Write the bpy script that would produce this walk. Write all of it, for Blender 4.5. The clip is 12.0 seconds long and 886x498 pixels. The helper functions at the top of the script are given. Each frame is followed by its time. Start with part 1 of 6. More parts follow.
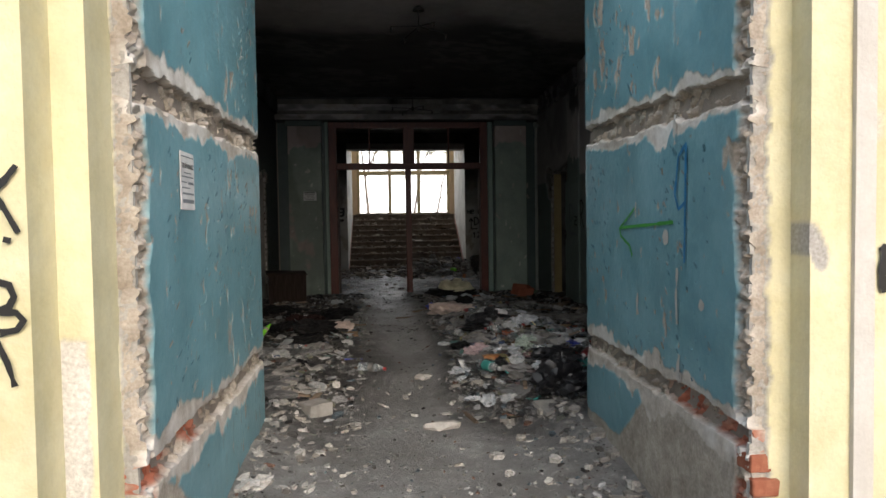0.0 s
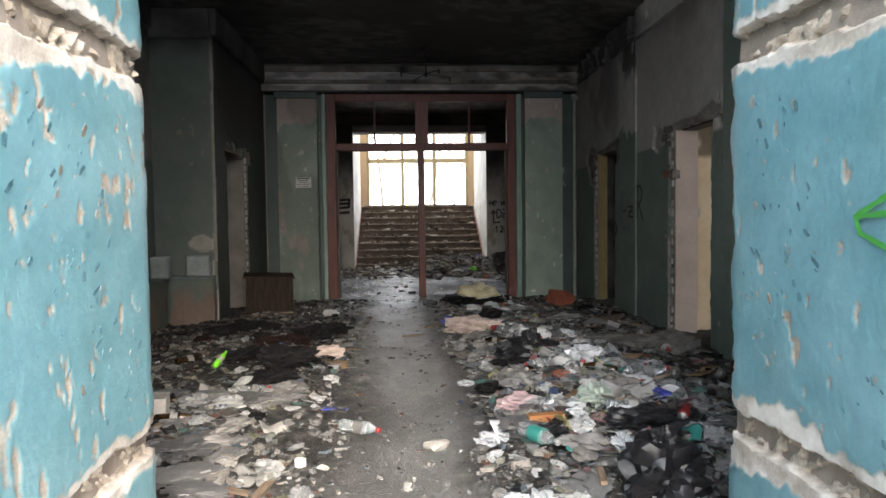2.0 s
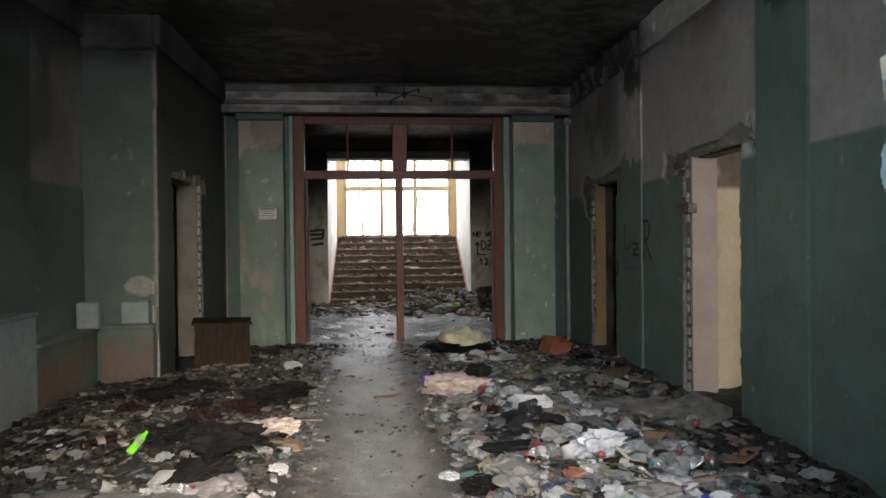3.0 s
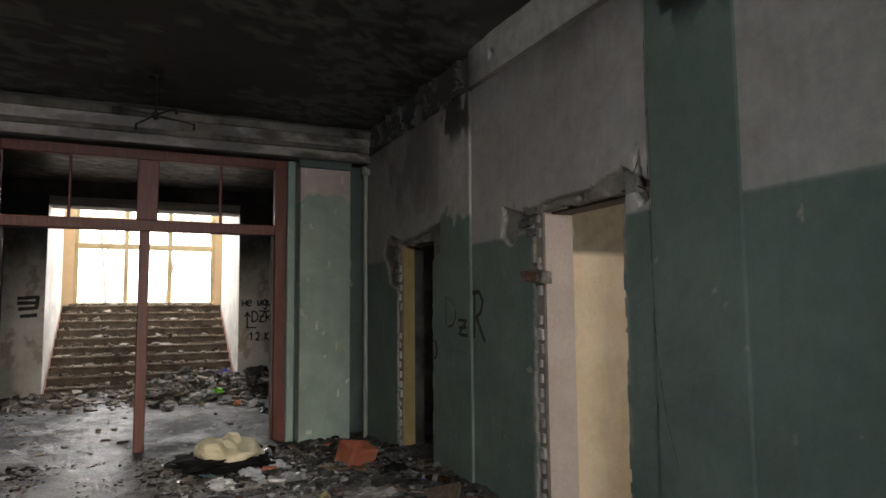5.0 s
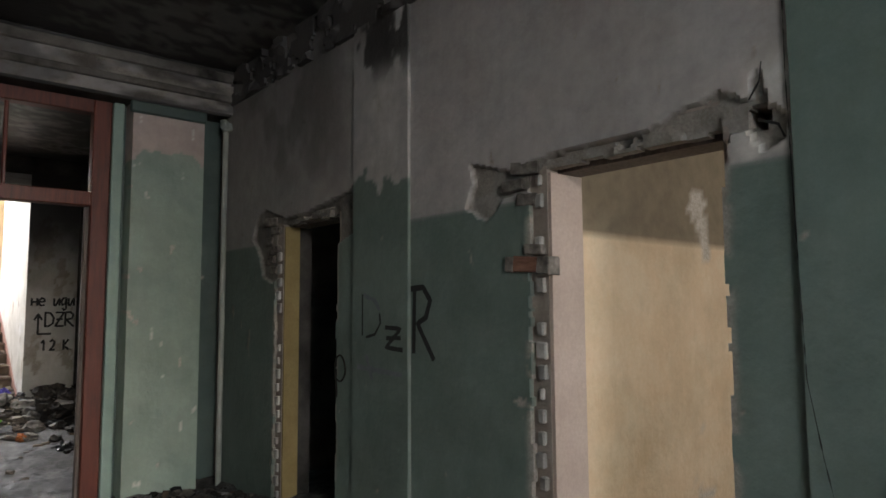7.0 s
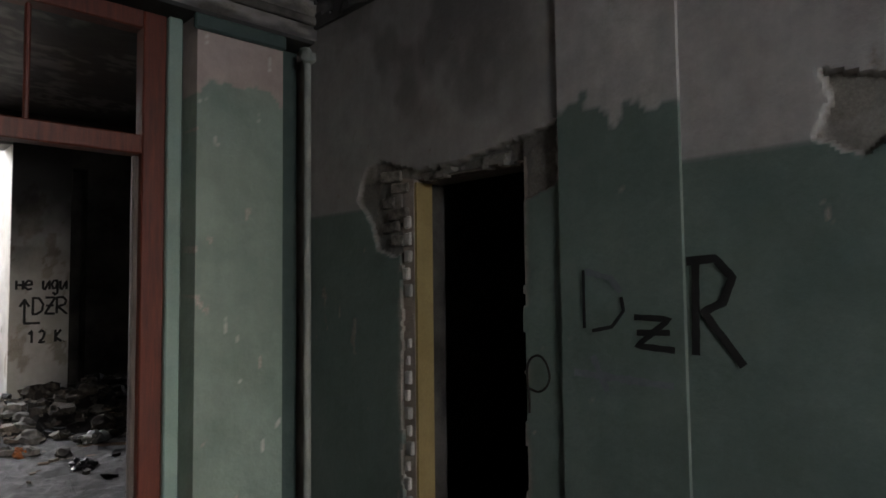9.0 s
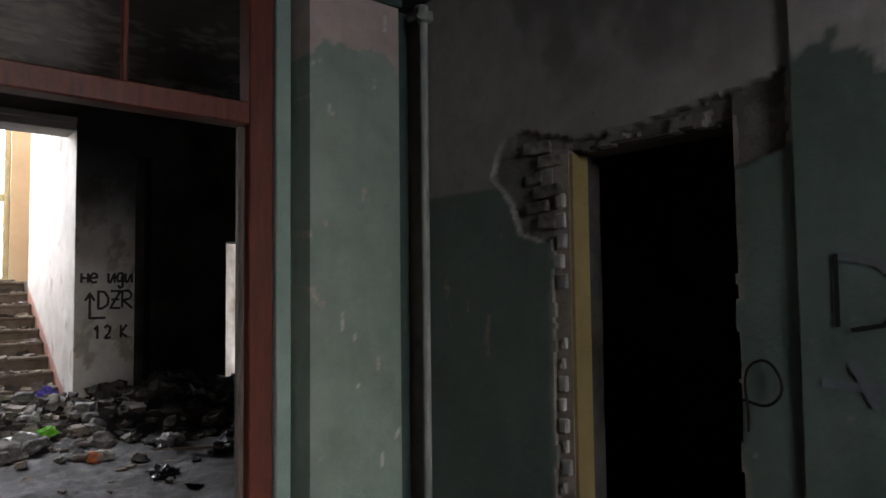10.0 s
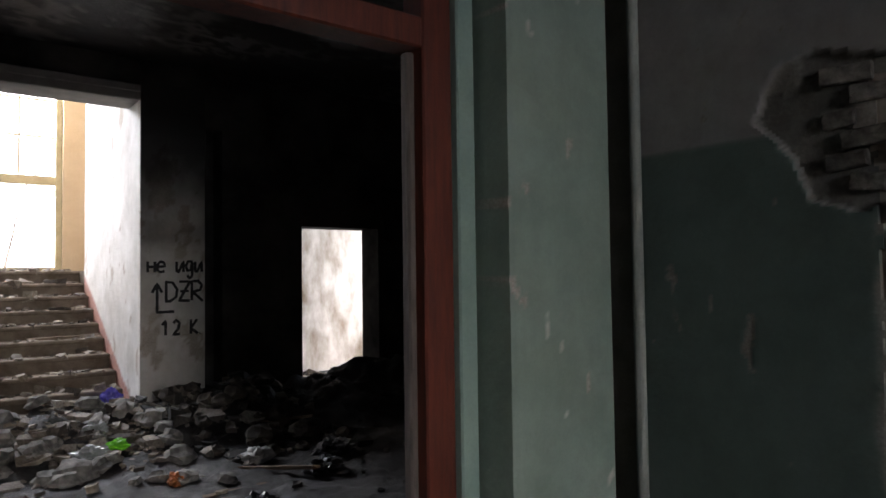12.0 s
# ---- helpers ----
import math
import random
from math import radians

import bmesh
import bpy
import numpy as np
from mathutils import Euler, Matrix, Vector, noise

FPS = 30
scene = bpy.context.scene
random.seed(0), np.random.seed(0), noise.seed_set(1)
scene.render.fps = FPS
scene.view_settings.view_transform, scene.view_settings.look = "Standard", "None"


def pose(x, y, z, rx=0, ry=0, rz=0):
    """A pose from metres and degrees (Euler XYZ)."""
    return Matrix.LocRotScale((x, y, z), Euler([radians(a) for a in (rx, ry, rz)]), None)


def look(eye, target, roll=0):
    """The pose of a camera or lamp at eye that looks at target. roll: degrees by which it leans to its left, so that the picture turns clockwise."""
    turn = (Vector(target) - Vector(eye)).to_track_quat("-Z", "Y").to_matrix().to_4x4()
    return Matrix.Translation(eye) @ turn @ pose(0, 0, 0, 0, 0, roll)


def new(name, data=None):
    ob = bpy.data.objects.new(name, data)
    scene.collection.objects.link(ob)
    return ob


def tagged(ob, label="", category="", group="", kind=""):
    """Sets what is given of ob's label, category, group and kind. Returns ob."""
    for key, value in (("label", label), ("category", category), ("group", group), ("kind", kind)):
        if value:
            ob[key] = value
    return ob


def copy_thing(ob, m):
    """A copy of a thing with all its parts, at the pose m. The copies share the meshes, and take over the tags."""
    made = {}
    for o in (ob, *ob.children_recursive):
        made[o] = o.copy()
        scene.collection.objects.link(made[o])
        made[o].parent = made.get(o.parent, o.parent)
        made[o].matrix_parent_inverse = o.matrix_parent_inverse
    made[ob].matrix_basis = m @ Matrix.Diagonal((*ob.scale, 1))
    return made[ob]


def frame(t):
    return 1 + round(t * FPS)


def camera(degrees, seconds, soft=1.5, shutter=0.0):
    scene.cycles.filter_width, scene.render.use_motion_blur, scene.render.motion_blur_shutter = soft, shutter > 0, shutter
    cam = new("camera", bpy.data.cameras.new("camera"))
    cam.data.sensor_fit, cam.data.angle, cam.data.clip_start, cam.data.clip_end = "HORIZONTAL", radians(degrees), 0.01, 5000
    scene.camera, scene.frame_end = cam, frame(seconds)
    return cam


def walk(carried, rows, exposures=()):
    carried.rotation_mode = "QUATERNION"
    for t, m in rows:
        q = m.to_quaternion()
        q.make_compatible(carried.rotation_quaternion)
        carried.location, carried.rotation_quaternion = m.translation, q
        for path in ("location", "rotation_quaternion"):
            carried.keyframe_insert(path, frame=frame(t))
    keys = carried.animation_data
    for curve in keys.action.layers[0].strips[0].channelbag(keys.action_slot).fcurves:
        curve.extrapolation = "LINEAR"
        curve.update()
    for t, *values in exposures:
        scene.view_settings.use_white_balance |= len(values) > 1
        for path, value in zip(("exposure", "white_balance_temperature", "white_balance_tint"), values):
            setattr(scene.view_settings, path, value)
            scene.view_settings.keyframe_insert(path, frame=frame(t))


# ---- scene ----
cam = camera(67.0, 12.0, 1.6)
METRES, EYE, TILT, LEAN, TURN = 11.0, 1.5, 0.0, 0.0, -4.9
ROWS = [
    (0.0, 0.0, 0.0, 0.0, -0.03, -2.2, 0.83),
    (0.5, -0.0032, 0.0468, -0.0009, 0.56, -2.56, 0.86),
    (1.0, -0.0026, 0.0955, 0.0002, 0.64, -2.28, 0.79),
    (1.5, -0.0062, 0.1416, -0.0014, 1.21, -2.41, 1.02),
    (2.0, -0.0039, 0.1902, -0.0031, 1.39, -2.68, 0.69),
    (2.5, -0.0019, 0.2389, 0.0022, 1.48, -1.96, 0.75),
    (4.5, -0.012, 0.4101, 0.0157, -15.31, 4.46, 0.18),
    (5.0, -0.0054, 0.4518, 0.0165, -19.84, 5.02, 0.51),
    (5.5, -0.0068, 0.4964, 0.016, -23.31, 5.24, 0.47),
    (6.0, 0.0013, 0.5409, 0.0166, -28.02, 5.62, 0.39),
    (6.5, 0.0036, 0.582, 0.0175, -32.07, 5.71, 0.39),
    (8.5, -0.027, 0.748, 0.0181, -39.04, 3.24, 0.37),
    (9.0, -0.0333, 0.7903, 0.0185, -38.78, 3.4, 0.64),
    (9.5, -0.0428, 0.8295, 0.0187, -37.05, 3.4, 0.64),
    (10.0, -0.0465, 0.8689, 0.017, -36.22, 3.01, 0.65),
    (10.5, -0.0457, 0.9021, 0.0198, -34.02, 2.98, 0.78),
    (11.0, -0.0551, 0.9292, 0.0184, -32.96, 2.32, 0.61),
    (11.5, -0.0556, 0.9579, 0.0169, -32.98, 2.0, 0.68),
    (12.0, -0.0523, 0.9896, 0.0179, -33.55, 2.1, 0.78),
]
EXPOSURES = [(0.0, 0.45, 6200, 10), (0.5, 1.2, 6200, 10), (1.0, 1.85, 6200, 10), (1.5, 2.05, 6200, 10), (2.0, 2.15, 6100, 10), (2.6, 2.32, 6100, 10), (4.5, 2.6, 6500, 12), (5.3, 2.7, 6450, 12), (6.5, 3.0, 6400, 12), (8.5, 2.84, 6300, 14), (9.3, 2.78, 6150, 14), (10.0, 2.68, 6050, 15), (11.0, 2.58, 5950, 15), (12.0, 2.58, 5950, 15)]
walk(cam, [(t, pose(0, 0, EYE, TILT, LEAN, TURN) @ pose(METRES * x, METRES * y, METRES * z, 90 + pitch, roll, yaw)) for t, x, y, z, yaw, pitch, roll in ROWS], EXPOSURES)

# ---- world and light: an overcast day ----
world = bpy.data.worlds.new("overcast_sky")
scene.world = world
world.use_nodes = True
wn = world.node_tree.nodes
sky = wn.new("ShaderNodeTexSky")
sky.sky_type, sky.sun_disc = "NISHITA", False
sky.sun_elevation, sky.sun_rotation = radians(33), radians(166)
sky.air_density, sky.dust_density, sky.ozone_density = 1.0, 5.0, 1.0
wn["Background"].inputs["Strength"].default_value = 0.15
world.node_tree.links.new(sky.outputs["Color"], wn["Background"].inputs["Color"])
sun_data = bpy.data.lights.new("sun", "SUN")
sun_data.energy, sun_data.angle, sun_data.color = 1.0, radians(70), (1.0, 0.97, 0.92)
sun = new("sun", sun_data)
sun.matrix_world = look((5, -20, 13), (0, 0, 0))


def sky_opening(name, eye, target, w, h, watts):
    """Sky light standing in the upper part of an opening."""
    d = bpy.data.lights.new(name, "AREA")
    d.shape, d.size, d.size_y, d.energy, d.color = "RECTANGLE", w, h, watts, (0.97, 0.99, 1.0)
    new(name, d).matrix_world = look(eye, target)


sky_opening("sky_entrance", (0.26, 2.75, 3.5), (0.4, 8.0, 0.8), 2.1, 0.7, 20)
sky_opening("sky_stair_window", (0.58, 23.0, 5.3), (0.58, 17.0, 0.3), 2.7, 0.9, 105)
sky_opening("sky_side_window", (4.7, 4.8, 2.1), (4.2, 9.0, 1.4), 1.9, 2.3, 8.5)
sky_opening("sky_far_window", (7.1, 19.65, 2.0), (4.4, 20.4, 1.2), 1.4, 2.0, 14)


# ---- materials ----
def nodes_of(name):
    m = bpy.data.materials.new(name)
    m.use_nodes = True
    return m, m.node_tree, m.node_tree.nodes["Principled BSDF"]


def tex_noise(nt, scale, detail=6, rough=0.6, stretch=None):
    co = nt.nodes.new("ShaderNodeTexCoord")
    n = nt.nodes.new("ShaderNodeTexNoise")
    n.inputs["Scale"].default_value, n.inputs["Detail"].default_value, n.inputs["Roughness"].default_value = scale, detail, rough
    if stretch:
        mp = nt.nodes.new("ShaderNodeMapping")
        mp.inputs["Scale"].default_value = stretch
        nt.links.new(co.outputs["Object"], mp.inputs["Vector"])
        nt.links.new(mp.outputs["Vector"], n.inputs["Vector"])
    else:
        nt.links.new(co.outputs["Object"], n.inputs["Vector"])
    return n.outputs["Fac"]


def ramp(nt, fac, stops):
    r = nt.nodes.new("ShaderNodeValToRGB")
    e = r.color_ramp.elements
    while len(e) < len(stops):
        e.new(0.5)
    for el, (p, c) in zip(e, stops):
        el.position, el.color = p, (*c, 1)
    nt.links.new(fac, r.inputs["Fac"])
    return r.outputs["Color"]


def mixed(nt, fac, a, b, mode="MIX"):
    m = nt.nodes.new("ShaderNodeMix")
    m.data_type, m.blend_type = "RGBA", mode
    for sock, v in ((m.inputs[0], fac), (m.inputs[6], a), (m.inputs[7], b)):
        if isinstance(v, (int, float)):
            sock.default_value = v
        elif isinstance(v, tuple):
            sock.default_value = (*v, 1)
        else:
            nt.links.new(v, sock)
    return m.outputs[2]


def attr(nt, name):
    a = nt.nodes.new("ShaderNodeAttribute")
    a.attribute_name = name
    return a.outputs["Fac"]


def bump(nt, bsdf, fac, strength=0.3, dist=0.01):
    b = nt.nodes.new("ShaderNodeBump")
    b.inputs["Strength"].default_value, b.inputs["Distance"].default_value = strength, dist
    nt.links.new(fac, b.inputs["Height"])
    nt.links.new(b.outputs["Normal"], bsdf.inputs["Normal"])


def simple(name, c0, c1, scale=8, rough=0.8, strength=0.3, dist=0.006, metal=0.0, stretch=None, fine=60, vary=0.0):
    """Two colours in a coarse pattern, a fine grain over it, and relief; vary: how far single pieces differ."""
    m, nt, b = nodes_of(name)
    big = tex_noise(nt, scale, stretch=stretch)
    small = tex_noise(nt, fine, 4, 0.7)
    col = ramp(nt, big, [(0.3, c0), (0.7, c1)])
    col = mixed(nt, 0.35, col, ramp(nt, small, [(0.3, (0.6, 0.6, 0.6)), (0.7, (1.0, 1.0, 1.0))]), "MULTIPLY")
    if vary:
        info = nt.nodes.new("ShaderNodeObjectInfo")
        col = mixed(nt, vary, col, ramp(nt, info.outputs["Random"], [(0.0, (0.25, 0.23, 0.22)), (0.5, (0.8, 0.78, 0.74)), (1.0, (1.3, 1.25, 1.2))]), "MULTIPLY")
    nt.links.new(col, b.inputs["Base Color"])
    b.inputs["Roughness"].default_value, b.inputs["Metallic"].default_value = rough, metal
    if rough >= 0.85:
        b.inputs["Specular IOR Level"].default_value = 0.12
    bump(nt, b, small, strength, dist)
    return m


def painted_wall(name, low0, low1, high0, high1, bare0, bare1, rough=0.5, soot_shade=0.0):
    """Oil paint below, lime wash above, bare plaster where the coat is gone (attributes of the sheet)."""
    m, nt, b = nodes_of(name)
    big, mid, small = tex_noise(nt, 1.6), tex_noise(nt, 9), tex_noise(nt, 70, 4, 0.7)
    streak = tex_noise(nt, 3.0, 5, 0.65, (6, 6, 0.5))
    low = ramp(nt, big, [(0.3, low0), (0.7, low1)])
    low = mixed(nt, 0.10, low, ramp(nt, streak, [(0.35, (0.62, 0.6, 0.56)), (0.6, (1.0, 1.0, 1.0))]), "MULTIPLY")
    low = mixed(nt, ramp(nt, tex_noise(nt, 4.5, 8, 0.7), [(0.42, (0.0, 0.0, 0.0)), (0.75, (0.42, 0.42, 0.42))]), low, tuple(min(0.8, 1.05 * k + 0.1 * sum(low1)) for k in low1))
    high = ramp(nt, mid, [(0.3, high0), (0.7, high1)])
    high = mixed(nt, 0.12, high, ramp(nt, streak, [(0.35, (0.55, 0.52, 0.5)), (0.65, (1.0, 1.0, 1.0))]), "MULTIPLY")
    high = mixed(nt, 0.45, high, ramp(nt, tex_noise(nt, 0.9, 7, 0.62), [(0.36, (0.62, 0.58, 0.56)), (0.6, (1.0, 1.0, 1.0))]), "MULTIPLY")
    low = mixed(nt, 0.4, low, ramp(nt, tex_noise(nt, 2.3, 8, 0.68), [(0.36, (0.6, 0.62, 0.58)), (0.58, (1.0, 1.0, 1.0))]), "MULTIPLY")
    bare = ramp(nt, mid, [(0.3, bare0), (0.7, bare1)])
    bare = mixed(nt, 0.6, bare, ramp(nt, small, [(0.3, (0.45, 0.43, 0.4)), (0.65, (1.0, 1.0, 1.0))]), "MULTIPLY")
    col = mixed(nt, attr(nt, "zone"), low, high)
    col = mixed(nt, attr(nt, "bare"), col, bare)
    lip = ramp(nt, mid, [(0.3, (0.44, 0.41, 0.37)), (0.7, (0.74, 0.72, 0.69))])
    col = mixed(nt, attr(nt, "lip"), col, lip)
    col = mixed(nt, attr(nt, "brick"), col, ramp(nt, mid, [(0.3, (0.30, 0.09, 0.05)), (0.7, (0.42, 0.15, 0.09))]))
    # near-black mix: real soot, and on the left side shade put into colour
    col = mixed(nt, attr(nt, "soot_shade"), col, (0.012, 0.011, 0.010))
    col = mixed(nt, 0.25, col, ramp(nt, small, [(0.3, (0.7, 0.7, 0.7)), (0.7, (1.0, 1.0, 1.0))]), "MULTIPLY")
    nt.links.new(col, b.inputs["Base Color"])
    rr = nt.nodes.new("ShaderNodeMapRange")
    nt.links.new(attr(nt, "bare"), rr.inputs["Value"])
    rr.inputs["To Min"].default_value, rr.inputs["To Max"].default_value = rough, 0.95
    nt.links.new(rr.outputs["Result"], b.inputs["Roughness"])
    rel = nt.nodes.new("ShaderNodeMath")
    rel.operation = "ADD"
    nt.links.new(mid, rel.inputs[0])
    nt.links.new(tex_noise(nt, 26, 5, 0.6), rel.inputs[1])
    bump(nt, b, rel.outputs["Value"], 0.4, 0.012)
    return m


M = {}
M["blue"] = painted_wall("blue_oil_paint", (0.118, 0.266, 0.318), (0.185, 0.362, 0.418), (0.5, 0.5, 0.48), (0.6, 0.6, 0.57), (0.30, 0.25, 0.20), (0.55, 0.49, 0.42), 0.42)
M["green"] = painted_wall("green_oil_paint", (0.118, 0.162, 0.142), (0.165, 0.215, 0.19), (0.37, 0.345, 0.335), (0.48, 0.45, 0.435), (0.34, 0.30, 0.26), (0.5, 0.46, 0.41), 0.5)
M["pale_green"] = painted_wall("pale_green_paint", (0.23, 0.298, 0.252), (0.29, 0.358, 0.302), (0.45, 0.37, 0.34), (0.55, 0.46, 0.42), (0.5, 0.42, 0.38), (0.6, 0.52, 0.47), 0.55)
M["yellow"] = painted_wall("yellow_facade_paint", (0.66, 0.60, 0.36), (0.73, 0.68, 0.45), (0.62, 0.61, 0.57), (0.68, 0.67, 0.64), (0.62, 0.6, 0.55), (0.75, 0.72, 0.68), 0.75)
M["cream"] = painted_wall("cream_paint", (0.6, 0.43, 0.26), (0.7, 0.53, 0.35), (0.17, 0.13, 0.08), (0.24, 0.19, 0.12), (0.5, 0.44, 0.36), (0.6, 0.54, 0.46), 0.7)
M["white_wall"] = painted_wall("stained_white_plaster", (0.5, 0.48, 0.44), (0.72, 0.70, 0.66), (0.4, 0.37, 0.33), (0.6, 0.57, 0.52), (0.4, 0.36, 0.3), (0.55, 0.5, 0.44), 0.85)
M["lime"] = simple("grey_lime_plaster", (0.26, 0.25, 0.24), (0.40, 0.38, 0.36), 3, 0.9)
M["shell"] = simple("rough_masonry", (0.24, 0.2, 0.17), (0.36, 0.31, 0.27), 6, 0.95, 0.6, 0.01)
M["soot_shade"] = simple("sooty_plaster", (0.012, 0.012, 0.012), (0.13, 0.125, 0.12), 1.1, 0.9, 0.4, 0.01)
M["ceiling"] = simple("smoke_stained_ceiling", (0.02, 0.02, 0.02), (0.20, 0.195, 0.19), 0.7, 0.95, 0.35, 0.01, fine=14)
M["ground"] = simple("trodden_dirt", (0.10, 0.09, 0.075), (0.30, 0.275, 0.24), 2.2, 0.95, 0.7, 0.015, fine=45)
M["sooty_rubble"] = simple("sooty_rubble", (0.03, 0.027, 0.024), (0.12, 0.105, 0.09), 14, 0.95, 0.5, 0.006, vary=0.5)
M["rubble"] = simple("plaster_rubble", (0.12, 0.115, 0.108), (0.35, 0.335, 0.315), 14, 0.95, 0.5, 0.006, vary=0.6)
M["step"] = simple("worn_stair_stone", (0.10, 0.078, 0.057), (0.23, 0.185, 0.145), 5, 0.9, 0.5)
M["wood"] = simple("red_brown_painted_wood", (0.06, 0.013, 0.007), (0.155, 0.03, 0.014), 4, 0.5, 0.35, 0.004, stretch=(8, 8, 0.8))
M["window_wood"] = simple("old_cream_window_paint", (0.45, 0.38, 0.22), (0.62, 0.54, 0.34), 6, 0.7)
M["ochre"] = simple("ochre_painted_jamb", (0.24, 0.175, 0.065), (0.33, 0.25, 0.105), 5, 0.6)
M["silicate"] = simple("pale_silicate_brick", (0.33, 0.315, 0.295), (0.48, 0.46, 0.435), 12, 0.9, 0.5, vary=0.45)
M["red_brick"] = simple("red_brick", (0.24, 0.075, 0.045), (0.38, 0.16, 0.1), 12, 0.9, 0.5, vary=0.2)
M["strip"] = simple("pale_green_strip", (0.22, 0.31, 0.27), (0.28, 0.38, 0.33), 4, 0.6)
# sooty stair hall walls, and the painted-in darkness of the unlit rooms
M["soot_unlit_wall"] = simple("soot_and_unlit_black", (0.018, 0.017, 0.016), (0.11, 0.102, 0.095), 2, 0.9, 0.4)
M["cream_plain"] = simple("cream_wall_paint", (0.58, 0.46, 0.31), (0.68, 0.56, 0.40), 2.5, 0.8)
M["jamb"] = simple("pinkish_jamb_plaster", (0.42, 0.33, 0.28), (0.52, 0.42, 0.36), 3, 0.85)
M["white_plain"] = simple("stained_white_wall", (0.24, 0.19, 0.13), (0.7, 0.67, 0.62), 3.4, 0.9, stretch=(1, 1, 0.5))
M["red_box"] = simple("red_brown_cardboard", (0.22, 0.07, 0.04), (0.36, 0.13, 0.08), 6, 0.85)
M["grey_paint"] = simple("grey_green_paint", (0.10, 0.12, 0.12), (0.16, 0.185, 0.185), 5, 0.7)
M["moulding"] = simple("dirty_plaster_moulding", (0.03, 0.028, 0.025), (0.26, 0.24, 0.215), 2.2, 0.95, 0.6, 0.01)
M["dim_jamb"] = simple("dingy_jamb_plaster", (0.15, 0.14, 0.125), (0.24, 0.22, 0.2), 4, 0.9)
M["plug"] = simple("reddish_old_wood", (0.12, 0.06, 0.042), (0.26, 0.14, 0.1), 9, 0.9, stretch=(1, 1, 6))
M["bark"] = simple("pale_grey_bark", (0.14, 0.12, 0.1), (0.26, 0.22, 0.19), 9, 0.9)
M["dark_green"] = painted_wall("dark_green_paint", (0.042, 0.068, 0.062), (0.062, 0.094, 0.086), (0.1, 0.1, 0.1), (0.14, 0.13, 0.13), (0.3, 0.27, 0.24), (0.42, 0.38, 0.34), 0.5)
dirt, dnt, db = nodes_of("trodden_dirt_and_ash")
d_big, d_mid, d_fine = tex_noise(dnt, 1.3), tex_noise(dnt, 8, 8, 0.7), tex_noise(dnt, 55, 5, 0.75)
d_col = ramp(dnt, d_mid, [(0.34, (0.03, 0.029, 0.028)), (0.5, (0.09, 0.087, 0.083)), (0.66, (0.22, 0.215, 0.207))])
d_col = mixed(dnt, attr(dnt, "trod"), d_col, ramp(dnt, d_mid, [(0.3, (0.17, 0.17, 0.17)), (0.65, (0.47, 0.47, 0.465))]))
d_col = mixed(dnt, 0.7, d_col, ramp(dnt, d_big, [(0.35, (0.45, 0.42, 0.4)), (0.62, (1.0, 1.0, 1.0))]), "MULTIPLY")
d_col = mixed(dnt, 0.6, d_col, ramp(dnt, d_fine, [(0.3, (0.4, 0.38, 0.36)), (0.68, (1.0, 1.0, 1.0))]), "MULTIPLY")
d_col = mixed(dnt, attr(dnt, "ash"), d_col, (0.022, 0.019, 0.017))
dnt.links.new(d_col, db.inputs["Base Color"])
d_rough = ramp(dnt, d_big, [(0.35, (0.5, 0.5, 0.5)), (0.65, (0.95, 0.95, 0.95))])
d_rough = mixed(dnt, attr(dnt, "trod"), d_rough, ramp(dnt, d_mid, [(0.4, (0.34, 0.34, 0.34)), (0.6, (0.7, 0.7, 0.7))]))
dnt.links.new(d_rough, db.inputs["Roughness"])
db.inputs["Specular IOR Level"].default_value = 0.35
d_sum = dnt.nodes.new("ShaderNodeMath")
d_sum.operation = "ADD"
dnt.links.new(d_mid, d_sum.inputs[0])
dnt.links.new(d_fine, d_sum.inputs[1])
bump(dnt, db, d_sum.outputs["Value"], 1.0, 0.03)
M["dirt"] = dirt
# pale overcast distance seen through the stair window
pale, pnt, pb = nodes_of("overcast_distance")
pb.inputs["Base Color"].default_value = (0.5, 0.5, 0.5, 1)
pb.inputs["Emission Color"].default_value = (1.0, 0.97, 0.93, 1)
pb.inputs["Emission Strength"].default_value = 1.6
sheet = bpy.data.meshes.new("backdrop")
sheet.from_pydata([(-70, 75, -1), (70, 75, -1), (70, 75, 40), (-70, 75, 40)], [], [(0, 1, 2, 3)])
sheet.materials.append(pale)
tagged(new("backdrop", sheet), "pale overcast sky beyond the bare trees", "", "", "structure")
M["stop"] = simple("dirty_brown_wood", (0.06, 0.045, 0.038), (0.14, 0.11, 0.095), 6, 0.7, stretch=(8, 8, 0.8))


# ---- builders ----
def lattice(ix, iy, iz):
    h = (ix * 374761393 + iy * 668265263 + iz * 974634773) & 0x7FFFFFFF
    h = ((h ^ (h >> 13)) * 1274126177) & 0x7FFFFFFF
    return ((h ^ (h >> 16)) & 0xFFFF) / 65535.0


def vnoise(x, y, seed=0):
    """Smooth value noise of arrays, 0 to 1."""
    x, y = np.asarray(x, float), np.asarray(y, float)
    xi, yi = np.floor(x).astype(np.int64), np.floor(y).astype(np.int64)
    fx, fy = x - xi, y - yi
    fx, fy = fx * fx * (3 - 2 * fx), fy * fy * (3 - 2 * fy)
    s = np.full_like(xi, seed)
    a, b = lattice(xi, yi, s), lattice(xi + 1, yi, s)
    c, d = lattice(xi, yi + 1, s), lattice(xi + 1, yi + 1, s)
    return (a * (1 - fx) + b * fx) * (1 - fy) + (c * (1 - fx) + d * fx) * fy


